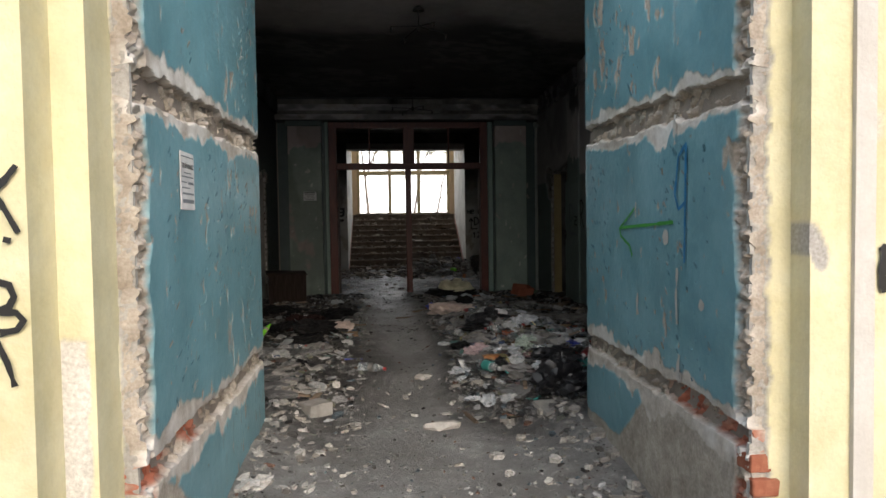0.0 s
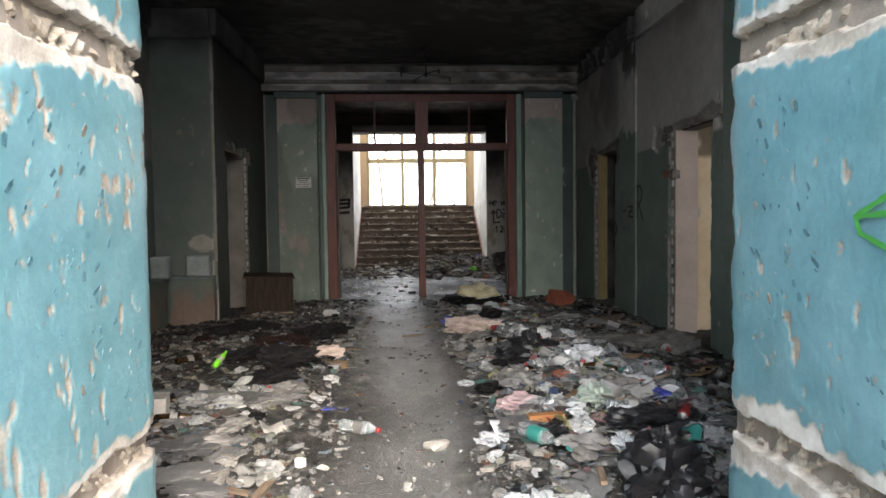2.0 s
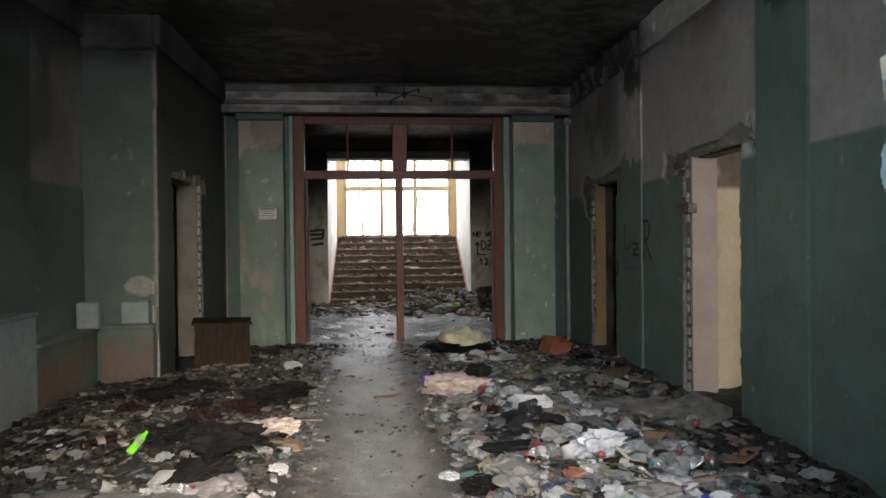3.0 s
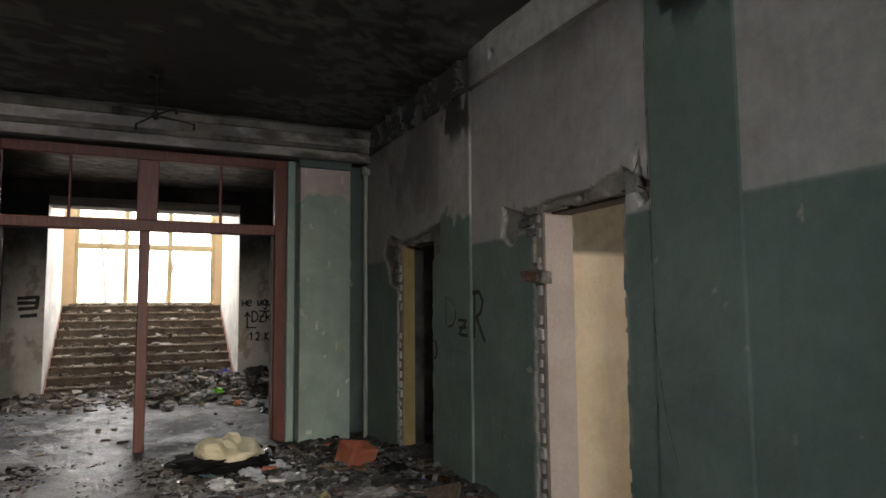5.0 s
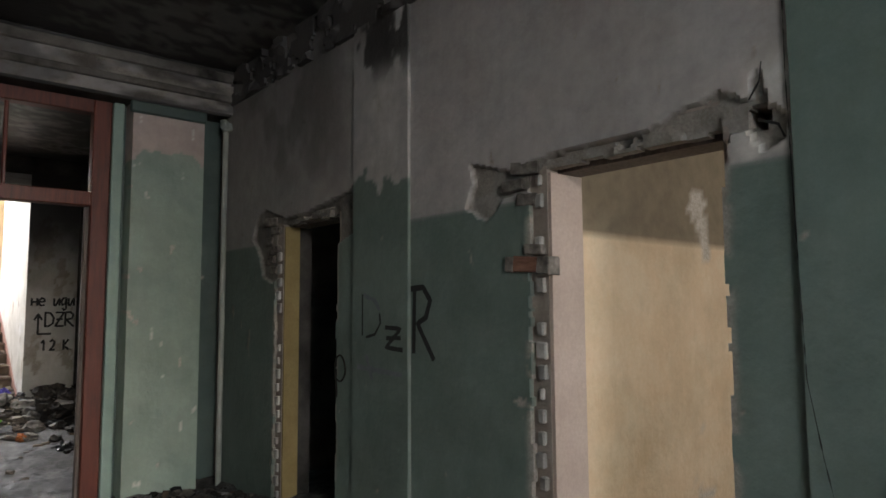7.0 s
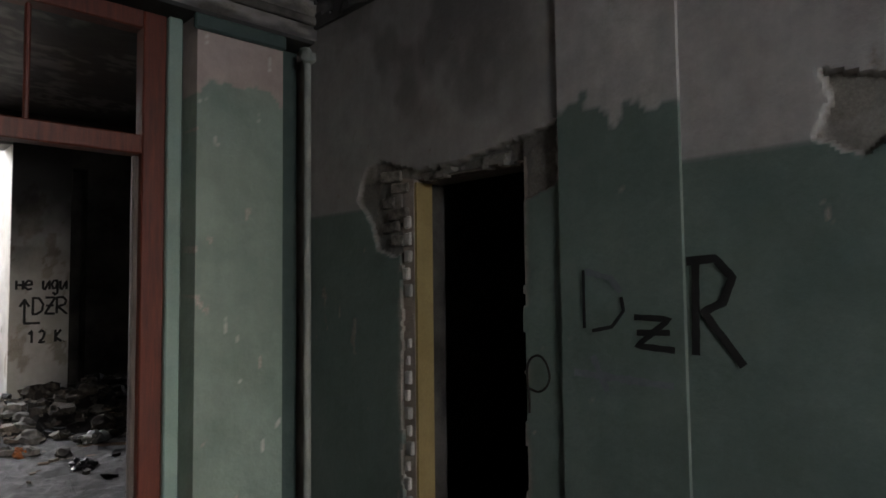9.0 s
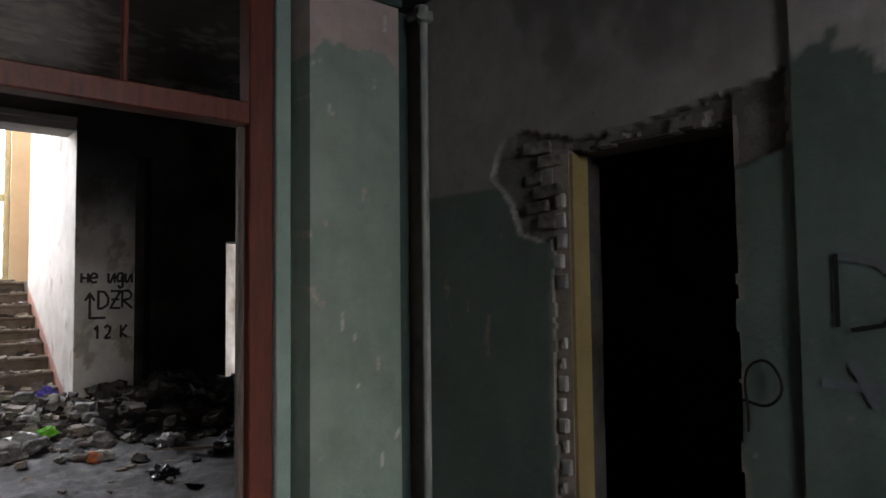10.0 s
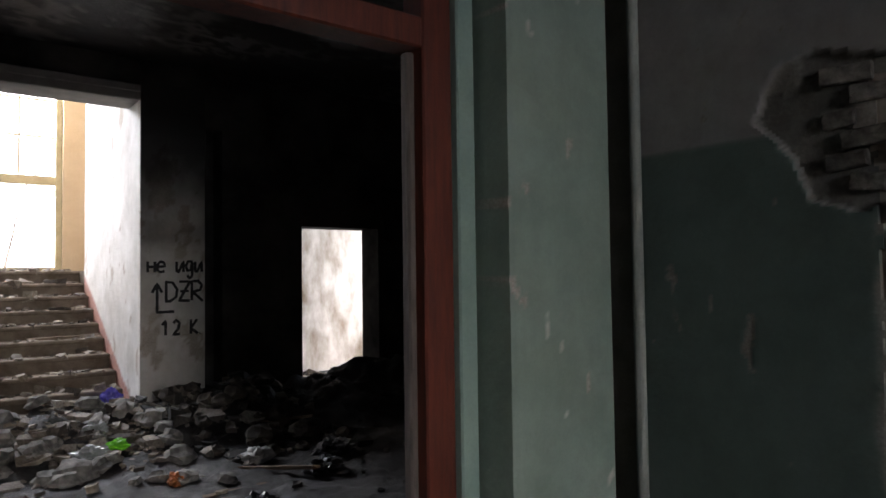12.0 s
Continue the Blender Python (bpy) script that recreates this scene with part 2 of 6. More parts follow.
def fbm(x, y, seed=0, octaves=4):
    total, amp, norm = 0.0, 1.0, 0.0
    for k in range(octaves):
        total = total + amp * vnoise(x * 2 ** k, y * 2 ** k, seed + 17 * k)
        norm += amp
        amp *= 0.55
    return total / norm


def smooth(a, b, v):
    """0 at a, 1 at b, and smooth between."""
    t = np.clip((v - a) / (b - a), 0, 1)
    return t * t * (3 - 2 * t)


def mesh_object(name, verts, faces, material, parent=None, shade=False):
    me = bpy.data.meshes.new(name)
    me.from_pydata([tuple(v) for v in verts], [], [tuple(f) for f in faces])
    me.materials.append(material)
    if shade:
        me.polygons.foreach_set("use_smooth", [True] * len(me.polygons))
    me.update()
    ob = new(name, me)
    ob.parent = parent
    return ob


def boxes(name, spans, material, parent=None, bevel=0.0):
    """One mesh of axis-aligned boxes (x0, x1, y0, y1, z0, z1)."""
    bm = bmesh.new()
    for x0, x1, y0, y1, z0, z1 in spans:
        bmesh.ops.create_cube(bm, size=1, matrix=Matrix.LocRotScale(((x0 + x1) / 2, (y0 + y1) / 2, (z0 + z1) / 2), None, (x1 - x0, y1 - y0, z1 - z0)))
    if bevel:
        bmesh.ops.bevel(bm, geom=bm.edges[:], offset=bevel, segments=1, affect="EDGES")
    return part(name, bm, material, parent)


def part(name, bm, material, parent=None, label=""):
    """One mesh object from a bmesh, under a thing, a part or nothing."""
    me = bpy.data.meshes.new(name)
    bm.to_mesh(me)
    bm.free()
    me.materials.append(material)
    ob = new(name, me)
    ob.parent = parent
    if label:
        ob["label"] = label
    return ob


def structure(ob, label):
    return tagged(ob, label, "", "", "structure")


def holed_wall(name, axis, face0, face1, u0, u1, z0, z1, holes, material, label):
    """A wall from face0 to face1 along axis ('x' or 'y' is its normal), with openings (ua, ub, za, zb) cut through."""
    us = sorted({u0, u1, *[h[0] for h in holes], *[h[1] for h in holes]})
    zs = sorted({z0, z1, *[h[2] for h in holes], *[h[3] for h in holes]})
    us, zs = [u for u in us if u0 <= u <= u1], [z for z in zs if z0 <= z <= z1]
    solid = {}
    for i in range(len(us) - 1):
        for j in range(len(zs) - 1):
            uc, zc = (us[i] + us[i + 1]) / 2, (zs[j] + zs[j + 1]) / 2
            solid[i, j] = not any(a < uc < b and c < zc < d for a, b, c, d in holes)
    verts, faces, index = [], [], {}

    def v(i, j, k):
        if (i, j, k) not in index:
            index[i, j, k] = len(verts)
            f = face1 if k else face0
            verts.append((f, us[i], zs[j]) if axis == "x" else (us[i], f, zs[j]))
        return index[i, j, k]
    for (i, j), s in solid.items():
        if not s:
            continue
        faces.append((v(i, j, 0), v(i, j + 1, 0), v(i + 1, j + 1, 0), v(i + 1, j, 0)))
        faces.append((v(i, j, 1), v(i + 1, j, 1), v(i + 1, j + 1, 1), v(i, j + 1, 1)))
        for di, dj, e in ((-1, 0, ((i, j), (i, j + 1))), (1, 0, ((i + 1, j + 1), (i + 1, j))), (0, -1, ((i + 1, j), (i, j))), (0, 1, ((i, j + 1), (i + 1, j + 1)))):
            if not solid.get((i + di, j + dj)):
                (a, b), (c, d) = e
                faces.append((v(a, b, 0), v(a, b, 1), v(c, d, 1), v(c, d, 0)))
    ob = mesh_object(name, verts, faces, material)
    bm = bmesh.new()
    bm.from_mesh(ob.data)
    bmesh.ops.recalc_face_normals(bm, faces=bm.faces[:])
    bm.to_mesh(ob.data)
    bm.free()
    return structure(ob, label)


def relief(name, p0, udir, ndir, width, z0, z1, res, fn, material, label, skirt=0.06, parent=None, torn_rim=1.0):
    """A plaster coat as a fine sheet: fn(u, z) gives depth, keep and the attributes; its edges turn back into the wall."""
    nu, nz = max(2, int(round(width / res)) + 1), max(2, int(round((z1 - z0) / res)) + 1)
    u, z = np.meshgrid(np.linspace(0, width, nu), np.linspace(z0, z1, nz), indexing="ij")
    depth, keep, attrs = fn(u, z)
    depth = depth + np.zeros_like(u)
    ud, nd = np.array(udir, float), np.array(ndir, float)
    pos = np.array(p0, float) + u[..., None] * ud + z[..., None] * np.array((0, 0, 1.0)) + depth[..., None] * nd
    idx = np.arange(nu * nz).reshape(nu, nz)
    kc = keep[:-1, :-1] & keep[1:, :-1] & keep[:-1, 1:] & keep[1:, 1:]
    quads = np.stack([idx[:-1, :-1], idx[1:, :-1], idx[1:, 1:], idx[:-1, 1:]], -1)[kc]
    if np.dot(np.cross(ud, (0, 0, 1)), nd) < 0:
        quads = quads[:, ::-1]
    edges = np.concatenate([quads[:, [k, (k + 1) % 4]] for k in range(4)])
    key = np.sort(edges, 1)
    _, inv, cnt = np.unique(key[:, 0] * (nu * nz) + key[:, 1], return_inverse=True, return_counts=True)
    rim = edges[cnt[inv.ravel()] == 1]
    flat = pos.reshape(-1, 3)
    back = flat - nd * skirt
    n = nu * nz
    side = np.stack([rim[:, 1], rim[:, 0], rim[:, 0] + n, rim[:, 1] + n], -1)
    verts, faces = np.concatenate([flat, back]), np.concatenate([quads, side])
    used = np.unique(faces)
    remap = np.full(2 * n, -1)
    remap[used] = np.arange(len(used))
    ob = mesh_object(name, verts[used].tolist(), remap[faces].tolist(), material, parent, True)
    for key_name in ("zone", "bare", "brick", "soot_shade", "lip"):
        a = ob.data.attributes.new(key_name, "FLOAT", "POINT")
        vals = (attrs.get(key_name, 0.0) + np.zeros_like(u)).ravel()
        a.data.foreach_set("value", np.concatenate([vals, np.ones(n) * torn_rim if key_name == "bare" else vals * (1 - torn_rim)])[used].astype(np.float32))
    try:
        ob.data.set_sharp_from_angle(angle=radians(38))
    except AttributeError:
        pass
    return structure(ob, label) if parent is None else ob


# ---- plan, in metres ----
FACADE, INNER, BACK = 2.46, 4.66, 12.76      # y of the facade, of the hall's front wall, of its back wall
PX0, PX1 = -0.87, 1.39                       # entrance passage
HX0, HX1, HZ = -2.0, 2.95, 3.86              # hall
BAY_X, BAY_Y = -2.70, 9.97                   # wider front bay of the hall, to where the wall steps out
STAIR_Y, SX0, SX1 = 18.1, -1.0, 2.17         # stair opening
WIN_Y = 22.8
D1 = (8.05, 8.93)                            # doorway to the lit side room
D2 = (10.82, 11.66)                          # doorway to the dark room
FLOOR2 = 0.18


def path_off(x, y):
    """Distance from the middle of the trodden path."""
    return x - 0.14 + 0.012 * (y - 6) + 0.3 * (fbm(y * 0.8, y * 0 + 2, 31, 2) - 0.5) + 0.16 * (fbm(x * 3, y * 3, 32, 2) - 0.5)


def ground_height(x, y):
    """The floor under its dirt and rubbish."""
    x, y = np.asarray(x, float), np.asarray(y, float)
    h = FLOOR2 * smooth(4.4, 8.5, y)
    path = np.exp(-(path_off(x, y) / 0.42) ** 2)
    heap = smooth(4.6, 6.2, y) * (1 - smooth(11.2, 12.4, y))
    side = 0.07 + 0.22 * np.exp(-((x - 1.35) / 0.75) ** 2 - ((y - 6.3) / 1.9) ** 2) + 0.10 * np.exp(-((x + 1.5) / 0.8) ** 2 - ((y - 8.2) / 2.0) ** 2)
    h = h + heap * side * (1 - path) * (0.6 + 0.8 * fbm(x * 1.4, y * 1.4, 5))
    edge = np.minimum(np.abs(x - PX0), np.abs(PX1 - x))
    h = h + 0.12 * np.exp(-(edge / 0.28) ** 2) * smooth(3.0, 4.4, y) * (1 - smooth(5.4, 6.2, y))
    h = h + 0.5 * np.exp(-((y - 17.6) / 0.65) ** 2) * smooth(0.3, 1.6, x) * fbm(x * 2, y * 2, 9) * 1.4
    h = h + 0.16 * np.exp(-((y - 17.8) / 0.4) ** 2) * fbm(x * 2, y * 2, 12)
    h = h + (0.09 * (fbm(x * 4, y * 4, 21) - 0.5) + 0.04 * (fbm(x * 13, y * 13, 22) - 0.5)) * smooth(3.2, 5, y) * (1 - 0.75 * path)
    return h


def build_floor():
    xs, ys = np.arange(-2.82, 6.2, 0.035), np.arange(2.2, 18.75, 0.035)
    x, y = np.meshgrid(xs, ys, indexing="ij")
    z = ground_height(x, y)
    idx = np.arange(x.size).reshape(x.shape)
    q = np.stack([idx[:-1, :-1], idx[1:, :-1], idx[1:, 1:], idx[:-1, 1:]], -1).reshape(-1, 4)
    ob = mesh_object("floor", np.stack([x.ravel(), y.ravel(), z.ravel()], -1).tolist(), q.tolist(), M["dirt"], None, True)
    trod = 1.25 * np.exp(-(path_off(x, y) / 0.36) ** 2) * smooth(3, 5, y) + 0.06 * smooth(12.4, 13.2, y) * (1 - 0.8 * smooth(16.6, 17.3, y)) + 1.1 * (1 - smooth(4.0, 5.2, y))
    ob.data.attributes.new("trod", "FLOAT", "POINT").data.foreach_set("value", np.clip(trod * (0.5 + fbm(x * 2, y * 2, 25)), 0, 1).ravel().astype(np.float32))
    ash = smooth(0.45, 0.62, fbm(x * 1.3, y * 1.3, 26)) * (0.25 + 0.5 * smooth(1.9, 2.6, x)) * smooth(4.8, 5.6, y) * (1 - smooth(12.2, 13, y))
    # last term: plain darkening over the right side of the stair hall
    ash = ash + 0.85 * smooth(12.8, 13.6, y) * smooth(0.3, 0.55, fbm(x * 1.5, y * 1.5, 27)) + 0.7 * smooth(1.8, 2.5, x) * smooth(12.7, 13.4, y)
    ash = np.maximum(ash, 0.95 * smooth(0.25, 0.4, fbm(x * 2.2, y * 2.2, 28)) * (1 - smooth(-0.75, -0.3, x)) * smooth(6.7, 7.5, y) * (1 - smooth(12.2, 13, y)))
    ob.data.attributes.new("ash", "FLOAT", "POINT").data.foreach_set("value", np.clip(ash, 0, 0.97).ravel().astype(np.float32))
    structure(ob, "concrete floor buried under trodden dirt and plaster dust")
    big = boxes("ground", [(-400, 400, -400, 400, -0.6, -0.02)], M["ground"])
    structure(big, "bare dusty ground in front of the building")


build_floor()


def ragged(u, z, line, amp=0.05, seed=0, freq=6):
    """How far u lies beyond a wandering edge."""
    return u - line + amp * (fbm(z * freq, z * 0 + seed, seed) - 0.5) * 2


def chips(u, z, seed, scale, limit):
    wu, wz = u + 0.9 / scale * (fbm(u * scale * 1.7, z * scale * 1.3, seed + 40, 3) - 0.5), z + 1.6 / scale * (fbm(u * scale * 1.5, z * scale, seed + 41, 3) - 0.5)
    return smooth(limit, limit + 0.025, fbm(wu * scale, wz * scale * 0.45, seed, 3))


def groove(u, z, centre, half, seed):
    """A hacked-out channel with torn lips; returns its depth share and the torn band round it."""
    mid = centre + 0.05 * (fbm(u * 2, u * 0, seed) - 0.5)
    w = half * (0.7 + 0.9 * fbm(u * 9, u * 0 + 3, seed + 1))
    d = np.abs(z - mid)
    inner = 1 - smooth(w * 0.75, w, d)
    rag = w * 1.2 + 0.20 * fbm(u * 3.5, (z > mid) * 5.0, seed + 4) ** 3 + 0.06 * fbm(u * 16, z * 9 + (z > mid) * 5.0, seed + 2) ** 2
    return inner, 1 - smooth(rag - 0.012, rag, d)


def passage_side(right):
    def fn(u, z):
        # u runs from the facade inwards
        y = FACADE + u
        i1, t1 = groove(u, z, 2.02 + (0.03 if right else 0.02) * u, 0.06, 31 + right)
        low = (0.64 + 0.02 * u) if right else 0.58
        i2, t2 = groove(u, z, low, 0.05, 41 + right)
        width = (INNER if right else 4.9) - FACADE
        edge_near = smooth(0.0, 0.02, 0.10 + 0.09 * (fbm(z * 7, z * 0, 51 + right) - 0.5) - u)
        cut = 0.002 + 0.075 * fbm(z * 5, z * 0, 63 + right) ** 2 + 0.03 * fbm(z * 19, z * 0, 65 + right)
        edge_far = smooth(0.0, 0.015, u - width + cut + 0.075 * smooth(0.35, 0.7, fbm(z * 4, z * 0, 61 + right)) * (0.4 + fbm(z * 17, z * 0, 66 + right)))
        patch = np.maximum(chips(u, z, 71 + right, 26, 0.785), chips(u, z, 73 + right, 9, 0.80))
        if right:
            below = smooth(0, 0.02, (0.62 - z) - 0.38 * smooth(0.9, 1.5, u) - 0.06 * fbm(u * 7, z * 7, 77) + 0.0)
            flake = chips(u, z, 78, 14, 0.63) * smooth(2.05, 2.2, z) * smooth(0.5, 0.9, u)
        else:
            below = smooth(0, 0.02, 0.5 * (1 - u / 0.75) - z + 0.1 + 0.1 * fbm(u * 6, z * 6, 79))
            flake = chips(u, z, 80, 18, 0.70) * smooth(0.9, 1.5, u)
        bare = np.clip(np.maximum.reduce([t1, t2, edge_near, edge_far, patch, below * 0.95, flake]), 0, 1)
        hack = 0.8 * smooth(0.34, 0.66, fbm(u * 20 + z * 10, z * 22, 91)) + 0.1 + 0.28 * smooth(0.4, 0.6, fbm(u * 5, z * 5, 94)) * np.sin((u + z * (1 if right else -1)) * 92) * (fbm(u * 6, z * 6, 92) > 0.4)
        depth = -0.062 * np.maximum(i1, i2) * (0.35 + 1.2 * hack) - 0.035 * edge_near * smooth(0.25, 0.75, fbm(u * 34, z * 34, 95)) - 0.03 * edge_far * fbm(u * 20, z * 20, 96)
        depth = depth - 0.004 * bare + 0.006 * (fbm(u * 1.5, z * 1.5, 97) - 0.5)
        corner = np.maximum(1 - smooth(0, 0.2, width - u), 0)
        depth = depth - 0.03 * corner ** 2
        brick = np.maximum(i2 * smooth(0.45, 0.6, fbm(u * 3, z * 3, 99)) * (1 - smooth(0.6, 0.9, u)), edge_near * (1 - smooth(0.62, 0.68, z)) * smooth(0.4, 0.5, fbm(u * 5, z * 9, 98)))
        keep = u < width - cut
        lip = np.clip(np.maximum(t1, t2) - 1.6 * np.maximum(i1, i2), 0, 1) * (0.35 + 0.65 * smooth(0.35, 0.6, fbm(u * 5, z * 5, 90))) + 0.8 * edge_far * (1 - np.maximum(i1, i2)) + 0.55 * smooth(0.52, 0.56, fbm(u * 30, z * 30, 93)) * edge_near * 0.5
        return depth, keep, {"bare": bare, "brick": brick, "lip": np.clip(lip, 0, 1)}
    return fn


# entrance block: masonry behind the coats
holed_wall("wall_entrance_right", "x", PX1 + 0.05, HX1 + 0.4, FACADE + 0.02, INNER - 0.05, -0.1, 7.0, [], M["shell"], "thick masonry beside the entrance passage")
holed_wall("wall_entrance_left", "x", BAY_X - 0.4, PX0 - 0.05, FACADE + 0.02, 4.9 - 0.05, -0.1, 7.0, [], M["shell"], "thick masonry beside the entrance passage")
relief("wall_passage_right", (PX1, FACADE + 0.014, 0), (0, 1, 0), (-1, 0, 0), INNER - FACADE, -0.05, 3.88, 0.0085, passage_side(1), M["blue"], "chipped blue oil-painted plaster with hacked-out channels")
relief("wall_passage_left", (PX0, FACADE + 0.014, 0), (0, 1, 0), (1, 0, 0), 4.9 - FACADE, -0.05, 3.88, 0.0085, passage_side(0), M["blue"], "chipped blue oil-painted plaster with hacked-out channels")
structure(boxes("ceiling_passage", [(PX0 - 0.05, PX1 + 0.05, FACADE + 0.02, 4.9, 3.88, 4.0)], M["lime"]), "grey plastered ceiling over the entrance passage")
holed_wall("wall_facade_upper", "y", FACADE + 0.02, 4.6, PX0 - 0.05, PX1 + 0.05, 4.0, 7.0, [], M["shell"], "masonry above the entrance")


def facade_band(name, x0, x1, y, seed, zone=0.0):
    def fn(u, z):
        patch = chips(u + seed, z, seed, 6, 0.82) * (x1 - x0 > 0.5)
        if seed == 206:
            patch = smooth(0.0, 0.012, 0.055 + 0.03 * (fbm(u * 14, z * 14, 211) - 0.5) - np.hypot((u - 0.025 + 0.25 * (z - 1.39)) * 1.25, (z - 1.39) * 0.55))
        if seed == 202:
            patch = np.maximum(patch, smooth(0, 0.01, 1.14 - z + 0.06 * (fbm(u * 12, z * 6, 209) - 0.5)) * smooth(0, 0.008, 0.088 - u + 0.03 * (fbm(z * 6, z * 0, 210) - 0.5)))
        keep, lip, depth = np.ones_like(u, bool), 0.0, 0.0
        if seed in (201, 205):
            e = u if seed == 205 else (x1 - x0) - u
            cut = 0.035 * fbm(z * 9, z * 0, seed + 30) + 0.02 * fbm(z * 31, z * 0, seed + 31)
            torn = 1 - smooth(0.0, 0.012, e - cut - 0.035 - 0.03 * fbm(z * 14, z * 0, seed + 32))
            keep, patch = e > cut - 0.012, torn
            lip = torn * smooth(0.45, 0.5, fbm(u * 20, z * 20, seed + 33))
            depth = -0.02 * torn * fbm(u * 45, z * 45, seed + 34)
        return depth + 0.004 * (fbm(u * 3, z * 3, seed) - 0.5) - 0.006 * patch, keep, {"bare": patch, "zone": zone, "lip": 0.5 * lip, "soot_shade": 0.35 * patch * (seed == 206) + (0.25 + 0.35 * fbm(u * 30, z * 30, 212)) * patch * (seed in (201, 205))}
    return relief(name, (x0, y, 0), (1, 0, 0), (0, -1, 0), x1 - x0, -0.05, 7.0, 0.012 if x1 - x0 < 0.3 else 0.05, fn, M["yellow"], "yellow painted facade plaster with chips and cracks", 0.02 if seed in (201, 205) else 0.3, None, 1.0 if seed in (201, 205) else 0.0)


# stepped portal: each band stands further out
LEFT_BANDS = [(-0.955, PX0, FACADE, 201, 0.0), (-1.065, -0.955, FACADE - 0.19, 202, 0.0), (-9.0, -1.065, FACADE - 0.36, 204, 0.0)]
RIGHT_BANDS = [(PX1, 1.56, FACADE, 205, 0.0), (1.56, 1.72, FACADE - 0.12, 206, 0.0), (1.72, 1.80, FACADE - 0.14, 207, 1.0), (1.80, 9.0, FACADE - 0.13, 208, 0.0)]
for x0, x1, y, seed, zone in LEFT_BANDS + RIGHT_BANDS:
    facade_band("wall_facade", x0, x1, y, seed, zone)
structure(boxes("wall_facade_top", [(PX0, PX1, FACADE - 0.1, FACADE + 0.02, 3.9, 7.0)], M["yellow"]), "yellow painted facade over the entrance")


# ---- hall ----
def hall_coat(seed, line=2.24, soot_from=3.0, holes=(), ragged_holes=0.05, torn=0.0, dark=0.0):
    """Green dado with grey lime wash over it; holes: (ua, ub, za, zb); dark: shade put into the paint."""
    def fn(u, z):
        keep = np.ones_like(u, bool)
        bare = np.maximum(chips(u, z, seed, 9, 0.83), chips(u, z, seed + 1, 22, 0.86))
        depth = 0.006 * (fbm(u * 1.3, z * 1.3, seed + 5) - 0.5)
        for ua, ub, za, zb, *rag in holes:
            j = (rag[0] if rag else ragged_holes) * (fbm(u * 7, z * 7, seed + 2) - 0.5) * 2
            d = np.minimum.reduce([u - ua + j, ub - u + j, zb - z + j * 1.6, z - za + j])
            keep &= ~(d > 0)
            near = 1 - smooth(0.0, 0.05, -d)
            bare = np.maximum(bare, near * smooth(0.45, 0.5, fbm(u * 6, z * 6, seed + 8)))
        zone = smooth(0, 0.012, z - line + torn * (fbm(u * 5, z * 3, seed + 3) - 0.5))
        soot_shade = np.clip(smooth(soot_from, 3.9, z + 0.5 * (fbm(u * 2, z * 2, seed + 4) - 0.5)) * 0.7 + dark, 0, 0.95)
        return depth - 0.005 * bare, keep, {"bare": bare, "zone": zone, "soot_shade": soot_shade}
    return fn


RW = 0.06   # coats stand this far off the masonry
D1_TOP, D2_TOP = 2.34, 2.34
holed_wall("wall_hall_right", "x", HX1 + 0.03, HX1 + 0.27, INNER - 0.05, BACK + 0.3, -0.1, 4.3, [(D1[0], D1[1], -0.2, 2.46), (D2[0], D2[1], -0.2, 2.46), (7.86, 7.96, 2.32, 2.43)], M["shell"], "brick wall of the hall under its plaster")
# added dark beams and a cavity back that deepen shade in the hacked gaps
structure(boxes("trim_gap_backing", [(HX1 + 0.11, HX1 + 0.268, D1[0] + 0.002, D1[1] - 0.002, D1_TOP, 2.458), (HX1 + 0.11, HX1 + 0.268, D2[0] + 0.002, D2[1] - 0.002, D2_TOP, 2.458), (HX1 + 0.2, HX1 + 0.266, 7.862, 7.958, 2.322, 2.428)], M["stop"]), "added dark beam deepening the shaded gap over a doorway")
# outlines of the plaster hacked away over the two doorways (along the wall, up)
HACK_1 = [(7.90, 2.57), (7.94, 2.45), (8.05, 2.50), (8.2, 2.47), (8.36, 2.42), (8.61, 2.42), (8.85, 2.42), (9.16, 2.38), (9.3, 2.42), (9.46, 2.47), (9.42, 2.36), (9.48, 2.22), (9.32, 2.13), (9.2, 2.24), (9.0, 2.27), (8.94, 2.2), (8.04, 2.2), (8.02, 2.33), (7.95, 2.33), (7.89, 2.24), (7.82, 2.28), (7.80, 2.36), (7.87, 2.41)]
HACK_2 = [(12.18, 2.28), (12.1, 2.46), (11.95, 2.51), (11.79, 2.45), (11.6, 2.40), (11.3, 2.40), (11.09, 2.43), (10.82, 2.46), (10.6, 2.5), (10.6, 2.2), (10.84, 2.12), (10.84, 2.3), (11.62, 2.3), (11.65, 1.92), (11.83, 1.90), (11.97, 1.94), (12.04, 2.12)]


def outline_depth(poly, y, z):
    """Distance inside an outline, negative outside it."""
    inside, dist = np.zeros_like(y, bool), np.full_like(y, 9.0)
    for (ya, za), (yb, zb) in zip(poly, poly[1:] + poly[:1]):
        cross = ((za > z) != (zb > z)) & (y < (yb - ya) * (z - za) / ((zb - za) or 1e-9) + ya)
        inside ^= cross
        t = np.clip(((y - ya) * (yb - ya) + (z - za) * (zb - za)) / ((yb - ya) ** 2 + (zb - za) ** 2), 0, 1)
        dist = np.minimum(dist, np.hypot(y - ya - t * (yb - ya), z - za - t * (zb - za)))
    return np.where(inside, dist, -dist)


